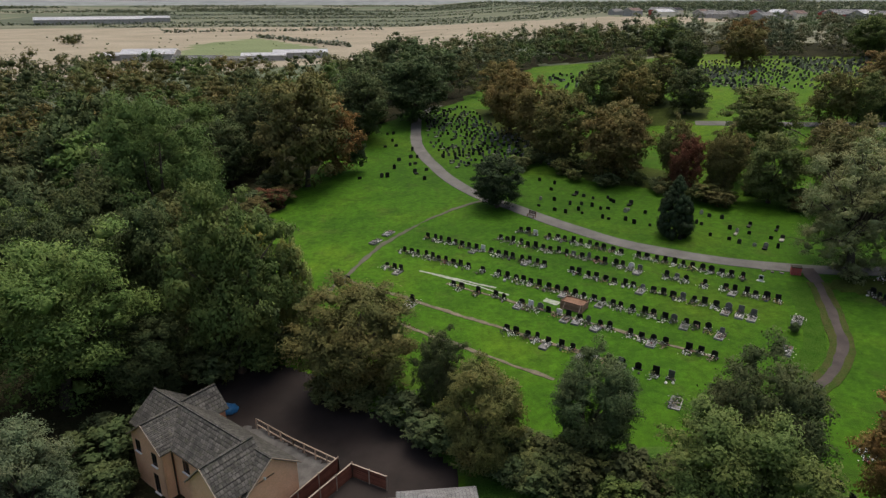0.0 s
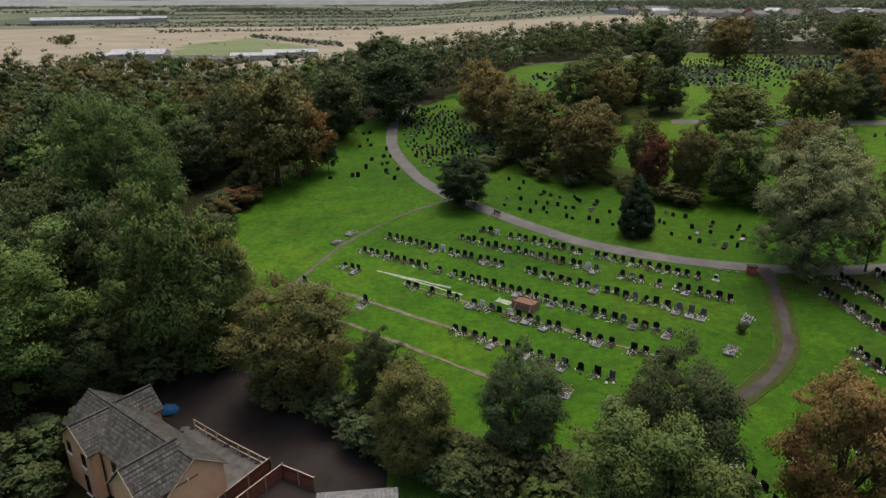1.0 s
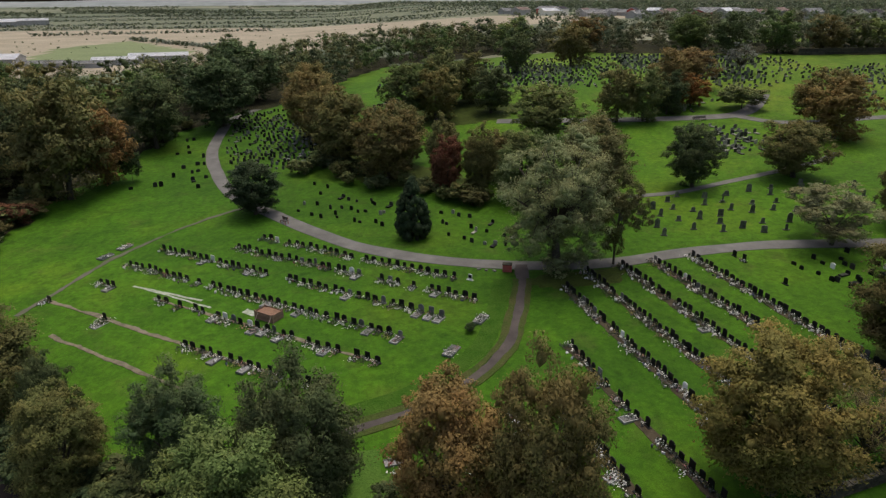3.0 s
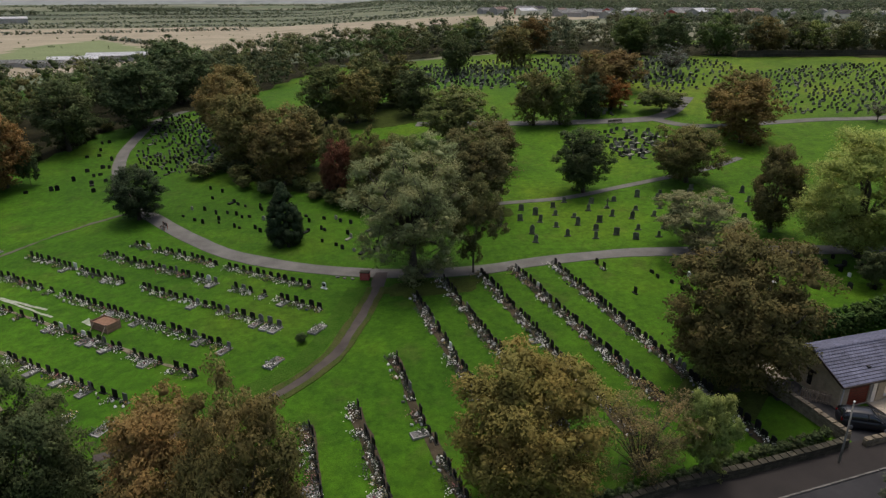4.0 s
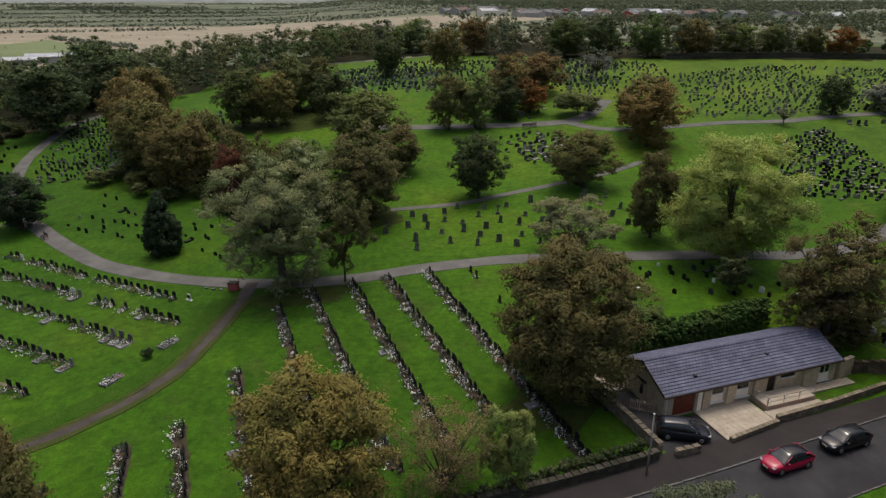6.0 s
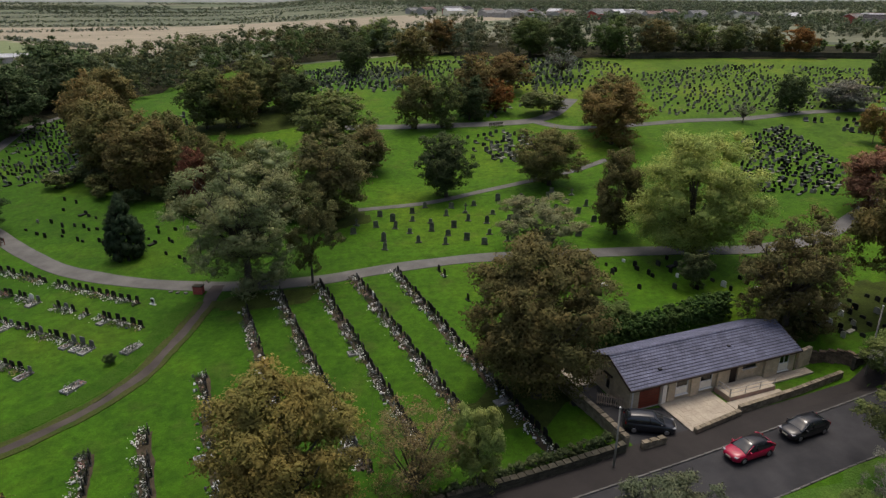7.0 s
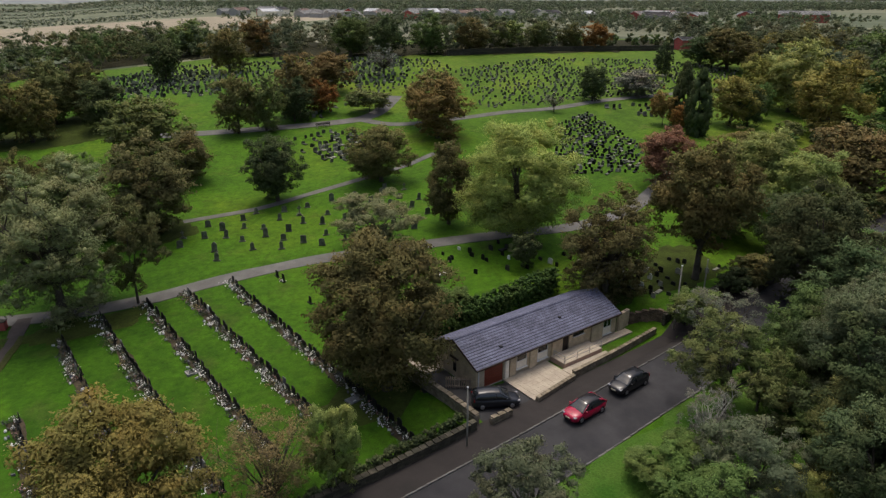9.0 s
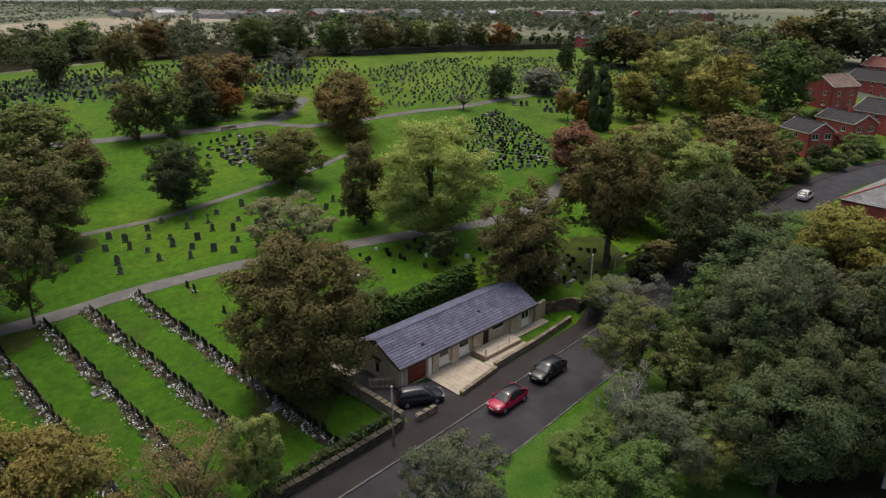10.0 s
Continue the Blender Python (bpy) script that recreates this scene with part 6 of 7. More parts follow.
paving("patio", 3.5, -4.0, 9.3, 0.3, 0.12, 0.6, FLAG, "pale stone-flagged terrace before a low building", edge=0.7)
paving("patio", 9.35, -3.0, 15.6, -1.75, 0.12, 0.6, FLAG, "pale stone-flagged terrace beside a ramp")
paving("garden_path", 15.65, -0.75, 21.2, 0.28, 0.1, 0.6, FLAG, "pale flagged path along a building wall")
paving("landing", 9.75, -1.7, 15.2, 0.28, 0.50, 0.6, FLAG, "raised pale landing on pink brick walls", deep=0.6)
paving("side_slab", -1.9, 5.4, 0.2, 9.0, 0.1, 0.6, FLAG, "pale flagged slab behind a building corner")


def rail_fence(pts, high, mat, label, name="handrail", rails=2, post=0.05):
    root = new(name)
    root.location = pts[0]
    tagged(root, label, "railing")
    o = Vector(pts[0])
    for a, b in zip(pts, pts[1:]):
        a, b = Vector(a) - o, Vector(b) - o
        n = max(1, round((b - a).length / 1.5))
        for i in range(n + 1):
            p = a.lerp(b, i / n)
            beam("post", p - Vector((0, 0, 0.1)), p + Vector((0, 0, high)), post, post, mat, root)
        for k in range(rails):
            h = Vector((0, 0, high * (k + 1) / rails - 0.03))
            beam("rail", a + h, b + h, post * 0.8, post * 0.9, mat, root)
    return root


rail_fence([at_lodge(9.85, -1.6, 0.56), at_lodge(15.1, -1.6, 0.56)], 0.8, RAIL, "pale metal handrail beside a brick ramp")
rail_fence([at_lodge(9.85, -0.1, 0.56), at_lodge(9.85, -1.5, 0.56)], 0.8, RAIL, "pale metal handrail across a ramp")


def stone_wall(name, pts, high, thick, mat, label, course=0.2, cope=True, longs=(0.3, 0.6), follow=True, base=None):
    """A wall of laid stones with a coping, each stone a piece of its own."""
    root = new(name)
    o = Vector((*pts[0], float(land(*pts[0])) if base is None else base))
    root.location = o
    tagged(root, label, "wall", kind="structure")
    rng = random.Random(len(pts) + int(abs(pts[0][0]) * 10))
    kinds = [box_mesh("stone", (1, thick * f, course * 0.95), mat, 0.012) for f in (1.0, 0.93, 1.06)]
    capm = box_mesh("coping", (0.58, thick + 0.1, 0.1), mat, 0.02)
    for (ax, ay), (bx, by) in zip(pts, pts[1:]):
        ln = math.hypot(bx - ax, by - ay)
        turn = Matrix.Rotation(math.atan2(by - ay, bx - ax), 4, 'Z')

        def foot(d):
            x, y = ax + (bx - ax) * d / ln, ay + (by - ay) * d / ln
            return Vector((x, y, float(land(x, y)) - 0.12 if base is None else base)) - o
        for k in range(int((high + 0.12) / course)):
            d = -rng.random() * 0.3
            while d < ln:
                w = min(rng.uniform(*longs), ln - d + 0.05)
                if w > 0.08:
                    s = max(d, 0.0)
                    wid = d + w - s
                    part("stone", rng.choice(kinds), root, "", Matrix.Translation(foot(s + wid / 2) + Vector((0, 0, k * course))) @ turn @ Matrix.Diagonal((max(wid - 0.012, 0.05), 1, 1, 1)))
                d += w
        if cope:
            n = max(1, int(ln / 0.6))
            for i in range(n):
                part("coping", capm, root, "", Matrix.Translation(foot((i + 0.5) * ln / n) + Vector((0, 0, int((high + 0.12) / course) * course))) @ turn)
    return root


def ab(a, b):
    p = at_lodge(a, b)
    return (p.x, p.y)


stone_wall("front_wall_low", [ab(3.6, -4.25), ab(9.2, -3.52)], 0.62, 0.3, RUBBLE, "low buff stone garden wall")
stone_wall("front_wall_low", [ab(9.3, -3.25), ab(15.9, -2.95), ab(23.0, -2.3)], 0.72, 0.3, RUBBLE, "low buff stone garden wall")
stone_wall("end_wall", [ab(20.2, 0.55), ab(22.3, 0.9)], 1.9, 0.3, BUFF, "buff brick screen wall at a building end", 0.25, True, (0.45, 0.6))
stone_wall("end_wall", [(107.15, 48.3), (108.5, 47.6), (109.4, 46.5), (109.8, 45.4)], 1.45, 0.35, BROWN_RUBBLE, "curved brown rubble retaining wall")
stone_wall("entrance_wall", [ab(-1.9, -4.35), ab(0.4, -4.35)], 0.85, 0.35, RUBBLE, "short buff stone wall beside a driveway")
stone_wall("boundary_wall", [(67.5, 37.0), (73.1, 37.6), (79.0, 38.5), (82.6, 39.1)], 0.95, 0.45, DARKSTONE, "dark mossy stone cemetery boundary wall", 0.24, True, (0.35, 0.75))
stone_wall("boundary_wall", [(58, 34.9), (67.3, 36.9)], 0.95, 0.45, DARKSTONE, "dark mossy stone cemetery boundary wall", 0.24, True, (0.35, 0.75))
stone_wall("yard_wall", [(83.0, 39.4), (82.2, 43.5), (80.6, 49.5)], 1.15, 0.4, RUBBLE, "weathered brown stone wall beside a driveway", 0.24, True, (0.35, 0.7))
stone_wall("roadside_wall", [(109.4, 45.2), (114, 45.6), (124, 47.6)], 1.1, 0.4, DARKSTONE, "dark mossy stone wall by the pavement", 0.24, True, (0.35, 0.7))
stone_wall("far_wall", [(160, 196), (200, 192), (245, 183)], 1.9, 0.5, DARKSTONE, "long dark stone wall closing the cemetery", 1.0, False, (4.0, 7.0))
# dark strip along the gap behind the building, in road material
sheet("back_path", [ab(-4.2, 7.6), ab(22, 7.8), ab(22, 8.9), ab(-4.2, 8.9)], 0.4, ROAD, 0.03, "dark strip of ground behind a building", "path", 0.0)
sheet("side_yard", [ab(-3.9, 2.6), ab(-1.4, 1.6), ab(0.3, 0.6), ab(0.3, 7.7), ab(-4.2, 7.6)], 0.4, ROAD, 0.035, "dark tarmac yard beside a building gable", "yard", 0.0)
sheet("driveway", [ab(-2.5, -4.2), ab(-2.3, -6.0), ab(3.9, -6.0), ab(3.9, 0.2), ab(0.5, 0.2), ab(-0.2, 8), ab(-2.2, 8)], 0.4, ROAD, 0.03, "dark tarmac driveway to a garage", "driveway", 0.0)




def timber_gate(a, b, high, boards):
    root = new("timber_gate")
    a, b = Vector(a), Vector(b)
    root.location = a
    tagged(root, "weathered pale solid timber gate of upright boards", "gate")
    d = b - a
    for i in range(boards):
        p = d * ((i + 0.5) / boards)
        beam("board", p, p + Vector((0, 0, high)), d.length / boards * 0.97, 0.03, PALEWOOD, root)
    for f in (0.2, 0.8):
        beam("crossbar", Vector((0, 0, high * f)), d + Vector((0, 0, high * f)), 0.05, 0.1, PALEWOOD, root)
    return root


timber_gate(at_lodge(-1.6, 2.6, 0), at_lodge(0.2, 1.0, 0), 1.15, 12)


# ---- the two-storey house by the lane ----
def lane_house():
    base = -5.6
    root = new("house")
    e = math.atan2(-0.6, 0.8)
    root.matrix_basis = Matrix.Translation((-20, 45.5, base)) @ Matrix.Rotation(e, 4, 'Z')
    tagged(root, "peach rendered two-storey house with dark mossy tiled gables", "house")

    def block(a0, b0, a1, b1, wall, rise, along, wins=(), gable_wins=(), over=0.25, hide=()):
        """A gabled block; along 'a' or 'b': the way of its ridge."""
        la, lb = a1 - a0, b1 - b0
        sides = ((Matrix.Translation((a0, b0, 0)), la, "front"), (Matrix.Translation((a1, b0, 0)) @ Matrix.Rotation(math.pi / 2, 4, 'Z'), lb, "right"),
                 (Matrix.Translation((a1, b1, 0)) @ Matrix.Rotation(math.pi, 4, 'Z'), la, "back"), (Matrix.Translation((a0, b1, 0)) @ Matrix.Rotation(-math.pi / 2, 4, 'Z'), lb, "left"))
        for m, ln, side in sides:
            peak = rise if (side in ("right", "left")) == (along == "a") else 0.0
            ops = [w[1:] for w in wins if w[0] == side]
            part("wall", wall_mesh("wall", ln, wall, 0.25, ops, RENDER, peak), root, "", m)
            for o in ops:
                window(root, *o, m, DARKWOOD, True, 1)
        if along == "a":
            run = lb / 2 + over
            drop = rise * over / (lb / 2)
            for m in (Matrix.Translation((a0 - over, b0 - over, wall - drop)), Matrix.Translation((a1 + over, b1 + over, wall - drop)) @ Matrix.Rotation(math.pi, 4, 'Z')):
                part("roof_slope", slope_mesh("roof_slope", la + 2 * over, run, rise + drop, TILE_DARK, 0.3, thick=0.06), root, "", m)
            line = ((a0 - over, (b0 + b1) / 2), (a1 + over, (b0 + b1) / 2))
        else:
            run = la / 2 + over
            drop = rise * over / (la / 2)
            for m in (Matrix.Translation((a1 + over, b0 - over, wall - drop)) @ Matrix.Rotation(math.pi / 2, 4, 'Z'), Matrix.Translation((a0 - over, b1 + over, wall - drop)) @ Matrix.Rotation(-math.pi / 2, 4, 'Z')):
                part("roof_slope", slope_mesh("roof_slope", lb + 2 * over, run, rise + drop, TILE_DARK, 0.3, thick=0.06), root, "", m)
            line = (((a0 + a1) / 2, b0 - over), ((a0 + a1) / 2, b1 + over))
        if along == "b":
            for aa in (a0 - over, a1 + over):
                beam("verge", (aa, b0 - over - 0.02, wall - drop + 0.05), ((a0 + a1) / 2, b0 - over - 0.02, wall + rise + 0.05), 0.06, 0.09, PALEWOOD, root)
        else:
            for bb in (b0 - over, b1 + over):
                beam("verge", (a1 + over + 0.02, bb, wall - drop + 0.05), (a1 + over + 0.02, (b0 + b1) / 2, wall + rise + 0.05), 0.06, 0.09, PALEWOOD, root)
        beam("ridge", (*line[0], wall + rise + 0.03), (*line[1], wall + rise + 0.03), 0.22, 0.14, TILE_DARK, root)

    block(-8.0, -1.6, 7.7, 3.4, 4.9, 1.9, "a", [("front", 7.3, 3.0, 8.2, 4.2), ("left", 1.5, 2.8, 2.6, 4.0)])
    block(-6.6, -2.6, -2.0, 1.0, 4.9, 1.75, "b", [("front", 0.5, 3.3, 1.3, 4.5), ("front", 2.9, 2.9, 3.7, 4.2), ("front", 2.7, 0.0, 3.5, 2.0)])
    block(3.3, -3.4, 7.45, 0.9, 5.4, 2.1, "b", [("left", 2.2, 3.0, 3.1, 4.2), ("front", 1.5, 3.0, 2.6, 4.2)])
    block(-6.4, 1.0, -3.4, 4.6, 4.9, 1.6, "b")
    lamp = part("security_lamp", box_mesh("security_lamp", (0.18, 0.14, 0.22), WHITE, 0.03), root, "small white wall lamp", Matrix.Translation((7.79, 0.2, 5.2)))
    beam("drainpipe", (-1.9, -1.75, 4.7), (-1.9, -1.75, 0), 0.1, 0.1, DARKWOOD, root)
    return root


lane_house()
sheet("yard_terrace", [(-19.5, 53.2), (-17.4, 52.6), (-9.0, 46.6), (-12.0, 42.8), (-14.5, 44.5)], 0.5, KERB, 0.35, "grey concrete terrace beside a house", "terrace", 0.0)
rail_fence([(-17.7, 52.6, float(land(-17.7, 52.6))), (-13.6, 49.7, float(land(-13.6, 49.7))), (-9.0, 46.5, float(land(-9.0, 46.5)))], 1.25, PALEWOOD, "weathered pale post and rail fence beside a lane", "post_fence", 2, 0.11)


def board_fence(a, b, high, boards, post_every=2.0):
    """A fence of level boards between posts."""
    root = new("board_fence")
    a, b = up(*a), up(*b)
    root.location = a
    tagged(root, "red-brown horizontal board fence with pale posts", "fence")
    d = b - a
    n = max(1, round(d.length / post_every))
    for i in range(n + 1):
        p = d * (i / n)
        beam("post", p - Vector((0, 0, 0.2)), p + Vector((0, 0, high + 0.12)), 0.11, 0.11, PALEWOOD, root)
    for k in range(boards):
        z = Vector((0, 0, 0.1 + (high - 0.1) * (k + 0.5) / boards))
        beam("board", z, d + z, 0.035, (high - 0.1) / boards * 0.88, REDWOOD, root)
    beam("cap", Vector((0, 0, high + 0.03)), d + Vector((0, 0, high + 0.03)), 0.12, 0.05, PALEWOOD, root)
    return root


board_fence((-9.0, 46.5), (-13.2, 41.2), 1.5, 6)
board_fence((-7.7, 45.6), (-12.2, 40.2), 1.5, 6)
board_fence((-7.7, 45.6), (-4.6, 43.6), 1.4, 6)


def hipped(name, x, y, turn, length, wide, wall, rise, wall_mat, tile, label, ridge=None, base=None, wins=(), chimney=None, hip=None, category="house"):
    """A house with a hipped or, with hip 0, gabled roof."""
    root = new(name)
    z = float(land(x, y)) - 0.1 if base is None else base
    root.matrix_basis = Matrix.Translation((x, y, z)) @ Matrix.Rotation(math.radians(turn), 4, 'Z') @ Matrix.Translation((-length / 2, -wide / 2, 0))
    tagged(root, label, category)
    hip = wide / 2 if hip is None else hip
    over = 0.3
    sides = ((Matrix.Identity(4), length, "front"), (Matrix.Translation((length, 0, 0)) @ Matrix.Rotation(math.pi / 2, 4, 'Z'), wide, "right"),
             (Matrix.Translation((length, wide, 0)) @ Matrix.Rotation(math.pi, 4, 'Z'), length, "back"), (Matrix.Translation((0, wide, 0)) @ Matrix.Rotation(-math.pi / 2, 4, 'Z'), wide, "left"))
    for m, ln, side in sides:
        ops = [w[1:] for w in wins if w[0] == side]
        part("wall", wall_mesh("wall", ln, wall, 0.25, ops, wall_mat, rise if not hip and side in ("right", "left") else 0.0), root, "", m)
        for o in ops:
            window(root, *o, m, WHITE, True, 1)
    drop = rise * over / (wide / 2)
    run = wide / 2 + over
    hh = hip + over if hip else 0
    for m in (Matrix.Translation((-over, -over, wall - drop)), Matrix.Translation((length + over, wide + over, wall - drop)) @ Matrix.Rotation(math.pi, 4, 'Z')):
        part("roof_slope", slope_mesh("roof_slope", length + 2 * over, run, rise + drop, tile, 0.33, hh, hh), root, "", m)
    if hip:
        for m in (Matrix.Translation((length + over, -over, wall - drop)) @ Matrix.Rotation(math.pi / 2, 4, 'Z'), Matrix.Translation((-over, wide + over, wall - drop)) @ Matrix.Rotation(-math.pi / 2, 4, 'Z')):
            part("roof_hip", slope_mesh("roof_hip", wide + 2 * over, hh, rise + drop, tile, 0.33, run, run), root, "", m)
        if ridge:
            for x0, y0, x1 in ((-over, -over, hip), (-over, wide + over, hip), (length + over, -over, length - hip), (length + over, wide + over, length - hip)):
                beam("hip_ridge", (x0, y0, wall - drop + 0.05), (x1, wide / 2, wall + rise + 0.05), 0.26, 0.14, ridge, root)
    else:
        for xx in (-over, length + over):
            for yy in (-over, wide + over):
                beam("bargeboard", (xx, yy, wall - drop), (xx, wide / 2, wall + rise), 0.06, 0.22, WHITE, root, "white bargeboard")
    beam("ridge", ((hip or -over), wide / 2, wall + rise + 0.04), (length - (hip or -over), wide / 2, wall + rise + 0.04), 0.26, 0.14, ridge or tile, root)
    for yy in (-over, wide + over):
        beam("gutter", (-over, yy, wall - drop - 0.05), (length + over, yy, wall - drop - 0.05), 0.1, 0.12, WHITE, root)
    if chimney:
        cx, cy, ch = chimney
        stack = part("chimney", box_mesh("chimney", (0.9, 0.6, ch), wall_mat, 0.02), root, "", Matrix.Translation((cx, cy, wall + rise * 0.5)))
        for k in (-0.22, 0.22):
            bm = bmesh.new()
            bmesh.ops.create_cone(bm, cap_ends=True, segments=10, radius1=0.14, radius2=0.11, depth=0.45, matrix=Matrix.Translation((0, 0, 0.22)))
            part("chimney_pot", from_bm("chimney_pot", bm, TERRACOTTA), stack, "", Matrix.Translation((k, 0, ch)))
    return root


def rows_of_windows(side, ln, storeys, n, w=1.1, h=1.15, base=0.95):
    out = []
    for s in range(storeys):
        for k in range(n):
            c = ln * (k + 0.5) / n
            out.append((side, c - w / 2, base + s * 2.55, c + w / 2, base + s * 2.55 + h))
    return out


hipped("outbuilding", -0.2, 36.8, 6, 5.4, 5.4, 4.0, 1.6, CONCRETE, TILE_GREY, "small hut with a pale grey hipped roof", base=-4.1, category="hut")
hipped("outbuilding", -5.6, 37.2, 6, 4.2, 4.0, 3.4, 0.3, CONCRETE, TILE_GREY, "low shed with a flat bluish grey roof", base=-4.4, hip=0.6, category="shed")
hipped("red_house", 192.4, 65.3, 68, 7.6, 5.6, 5.0, 1.7, REDBRICK, TILE_SLATE, "red brick house with white-edged dark slate gables", hip=0, wins=rows_of_windows("back", 7.6, 2, 1) + rows_of_windows("left", 5.6, 2, 2, 1.5), chimney=None)
hipped("red_house", 217.8, 70.0, 68, 11.0, 6.0, 3.4, 1.7, REDBRICK, TILE_SLATE, "red brick house with dark slate roof and white trim", hip=0, wins=rows_of_windows("back", 11.0, 1, 2, 1.3, 1.2, 1.3) + rows_of_windows("left", 6.0, 1, 2, 1.2, 1.2, 1.5), chimney=(5, 3, 1.6))
hipped("terrace_house", 228.5, 62.6, -104, 20.0, 8.0, 5.0, 2.4, REDBRICK, TILE_SLATE, "long red brick terrace with dark roof and white windows", hip=0, wins=rows_of_windows("front", 20.0, 2, 5) + rows_of_windows("left", 8.0, 2, 2), chimney=(10, 4, 2.0))
hipped("gabled_house", 245.8, 88.2, -14, 9.0, 9.0, 6.0, 2.6, REDBRICK, TILE_FADED, "red brick house with a faded brown tiled roof", hip=0, wins=rows_of_windows("front", 9.0, 2, 2) + rows_of_windows("left", 9.0, 2, 2))
hipped("terrace_house", 280.0, 80.0, -104, 42.0, 9.0, 5.0, 2.6, REDBRICK, TILE_SLATE, "long red brick terrace with dark slate roof", hip=0, wins=rows_of_windows("front", 42.0, 2, 11))
hipped("terrace_house", 318.0, 92.0, -104, 44.0, 9.0, 5.0, 2.6, REDBRICK, TILE_RED, "long red brick terrace with a red tiled roof", hip=0, wins=rows_of_windows("front", 44.0, 2, 11))
hipped("corner_house", 160.5, 34.6, 5, 18.0, 9.5, 6.2, 2.6, REDBRICK, TILE_GREY, "red brick house with grey roof and red ridge tiles", TERRACOTTA, wins=rows_of_windows("back", 18.0, 2, 4) + rows_of_windows("left", 9.5, 2, 2), chimney=(8.5, 5.5, 2.4))

sheet("house_drive", [(190.6, 57.4), (198.5, 56.2), (200.5, 60.5), (193.0, 61.8)], 0.6, CONCRETE, 0.08, "pale concrete drive before a red brick house", "driveway", 0.0)
# distant farm sheds and town roofs
SHED_ROOF = mottled("pale_sheet_roof", (0.55, 0.56, 0.58), (0.68, 0.69, 0.70), 0.2, 2.0, 0.5)
SHED_WALL = mottled("grey_sheet_wall", (0.30, 0.30, 0.29), (0.42, 0.42, 0.41), 0.3, 3.0, 0.7)
for x, y, turn, ln, wd, wl_h, tile in ((-150, 352, 8, 26, 16, 4, SHED_ROOF), (-168, 352, 8, 14, 9, 3, SHED_ROOF), (-92, 352, 12, 22, 9, 3, SHED_ROOF), (-76, 366, 12, 28, 10, 3.5, SHED_ROOF), (-122, 342, 6, 24, 8, 2.5, TILE_GREY), (-100, 338, 6, 18, 7, 2.6, TILE_GREY), (-440, 868, 28, 120, 26, 6, SHED_ROOF), (-395, 940, 28, 50, 18, 6, SHED_ROOF)):
    hipped("farm_shed", x, y, turn, ln, wd, wl_h, wd * 0.12, SHED_WALL, tile, "long farm shed with a pale sheet roof", hip=0, category="shed")
T_RNG = random.Random(8)
for k in range(46):
    f = k / 45
    x, y = (205 + 300 * f + T_RNG.uniform(-45, 45), 690 - 330 * f + T_RNG.uniform(-45, 45))
    hipped("town_house", x, y, T_RNG.choice((20, 35, -55, 50)), T_RNG.uniform(9, 34), T_RNG.uniform(8, 12), T_RNG.uniform(3.5, 6), 2.4, T_RNG.choice((REDBRICK, SHED_WALL, SHED_WALL, CREAM)), T_RNG.choice((TILE_SLATE, TILE_FADED, TILE_GREY, TILE_GREY, SHED_ROOF)), "distant town building with a pitched roof among trees", hip=0)
hipped("brick_shed", 250.5, 183.5, -10, 5, 5, 3.8, 0.9, REDBRICK, TILE_SLATE, "small dark red brick shed behind a wall", hip=0, category="shed")

# ---- vehicles ----
def paint(name, c):
    m = Nodes(name, 0.28, spec=0.5)
    m.bsdf.inputs["Coat Weight"].default_value = 0.25
    m.bsdf.inputs["Coat Roughness"].default_value = 0.08
    dirt = m.ramp(m.noise(5.0, 4), [(0.3, tuple(v * 0.82 for v in c)), (0.7, c)])
    return m.colour(dirt).mat


TYRE = mottled("tyre_rubber", (0.012, 0.012, 0.012), (0.022, 0.022, 0.022), 8.0, 40.0, 0.9)
ALLOY = mottled("alloy_rim", (0.38, 0.38, 0.39), (0.5, 0.5, 0.51), 8.0, 40.0, 0.35, metal=0.9)
HEADLAMP = mottled("headlamp_glass", (0.26, 0.26, 0.27), (0.40, 0.40, 0.42), 20.0, 60.0, 0.15)
TAILLAMP = mottled("tail_lamp", (0.22, 0.012, 0.012), (0.3, 0.02, 0.02), 20.0, 60.0, 0.2)
CAR_GLASS = Nodes("car_glass", 0.04, spec=0.8).colour((0.016, 0.020, 0.024)).mat
PLATE = mottled("plate_yellow_white", (0.6, 0.58, 0.42), (0.68, 0.66, 0.5), 8.0, 40.0, 0.5)


def skin(name, sections, mat, smooth=True):
    """A closed skin over cross-sections (lists of equally many points)."""
    n, verts, faces = len(sections[0]), [], []
    for s in sections:
        verts += s
    for i in range(len(sections) - 1):
        for k in range(n):
            k2 = (k + 1) % n
            faces.append((i * n + k, i * n + k2, (i + 1) * n + k2, (i + 1) * n + k))
    faces += [tuple(range(n))[::-1], tuple((len(sections) - 1) * n + k for k in range(n))]
    me = mesh_of(name, verts, faces, mat, smooth)
    bm = bmesh.new()
    bm.from_mesh(me)
    bmesh.ops.recalc_face_normals(bm, faces=bm.faces)
    bm.to_mesh(me)
    bm.free()
    return me


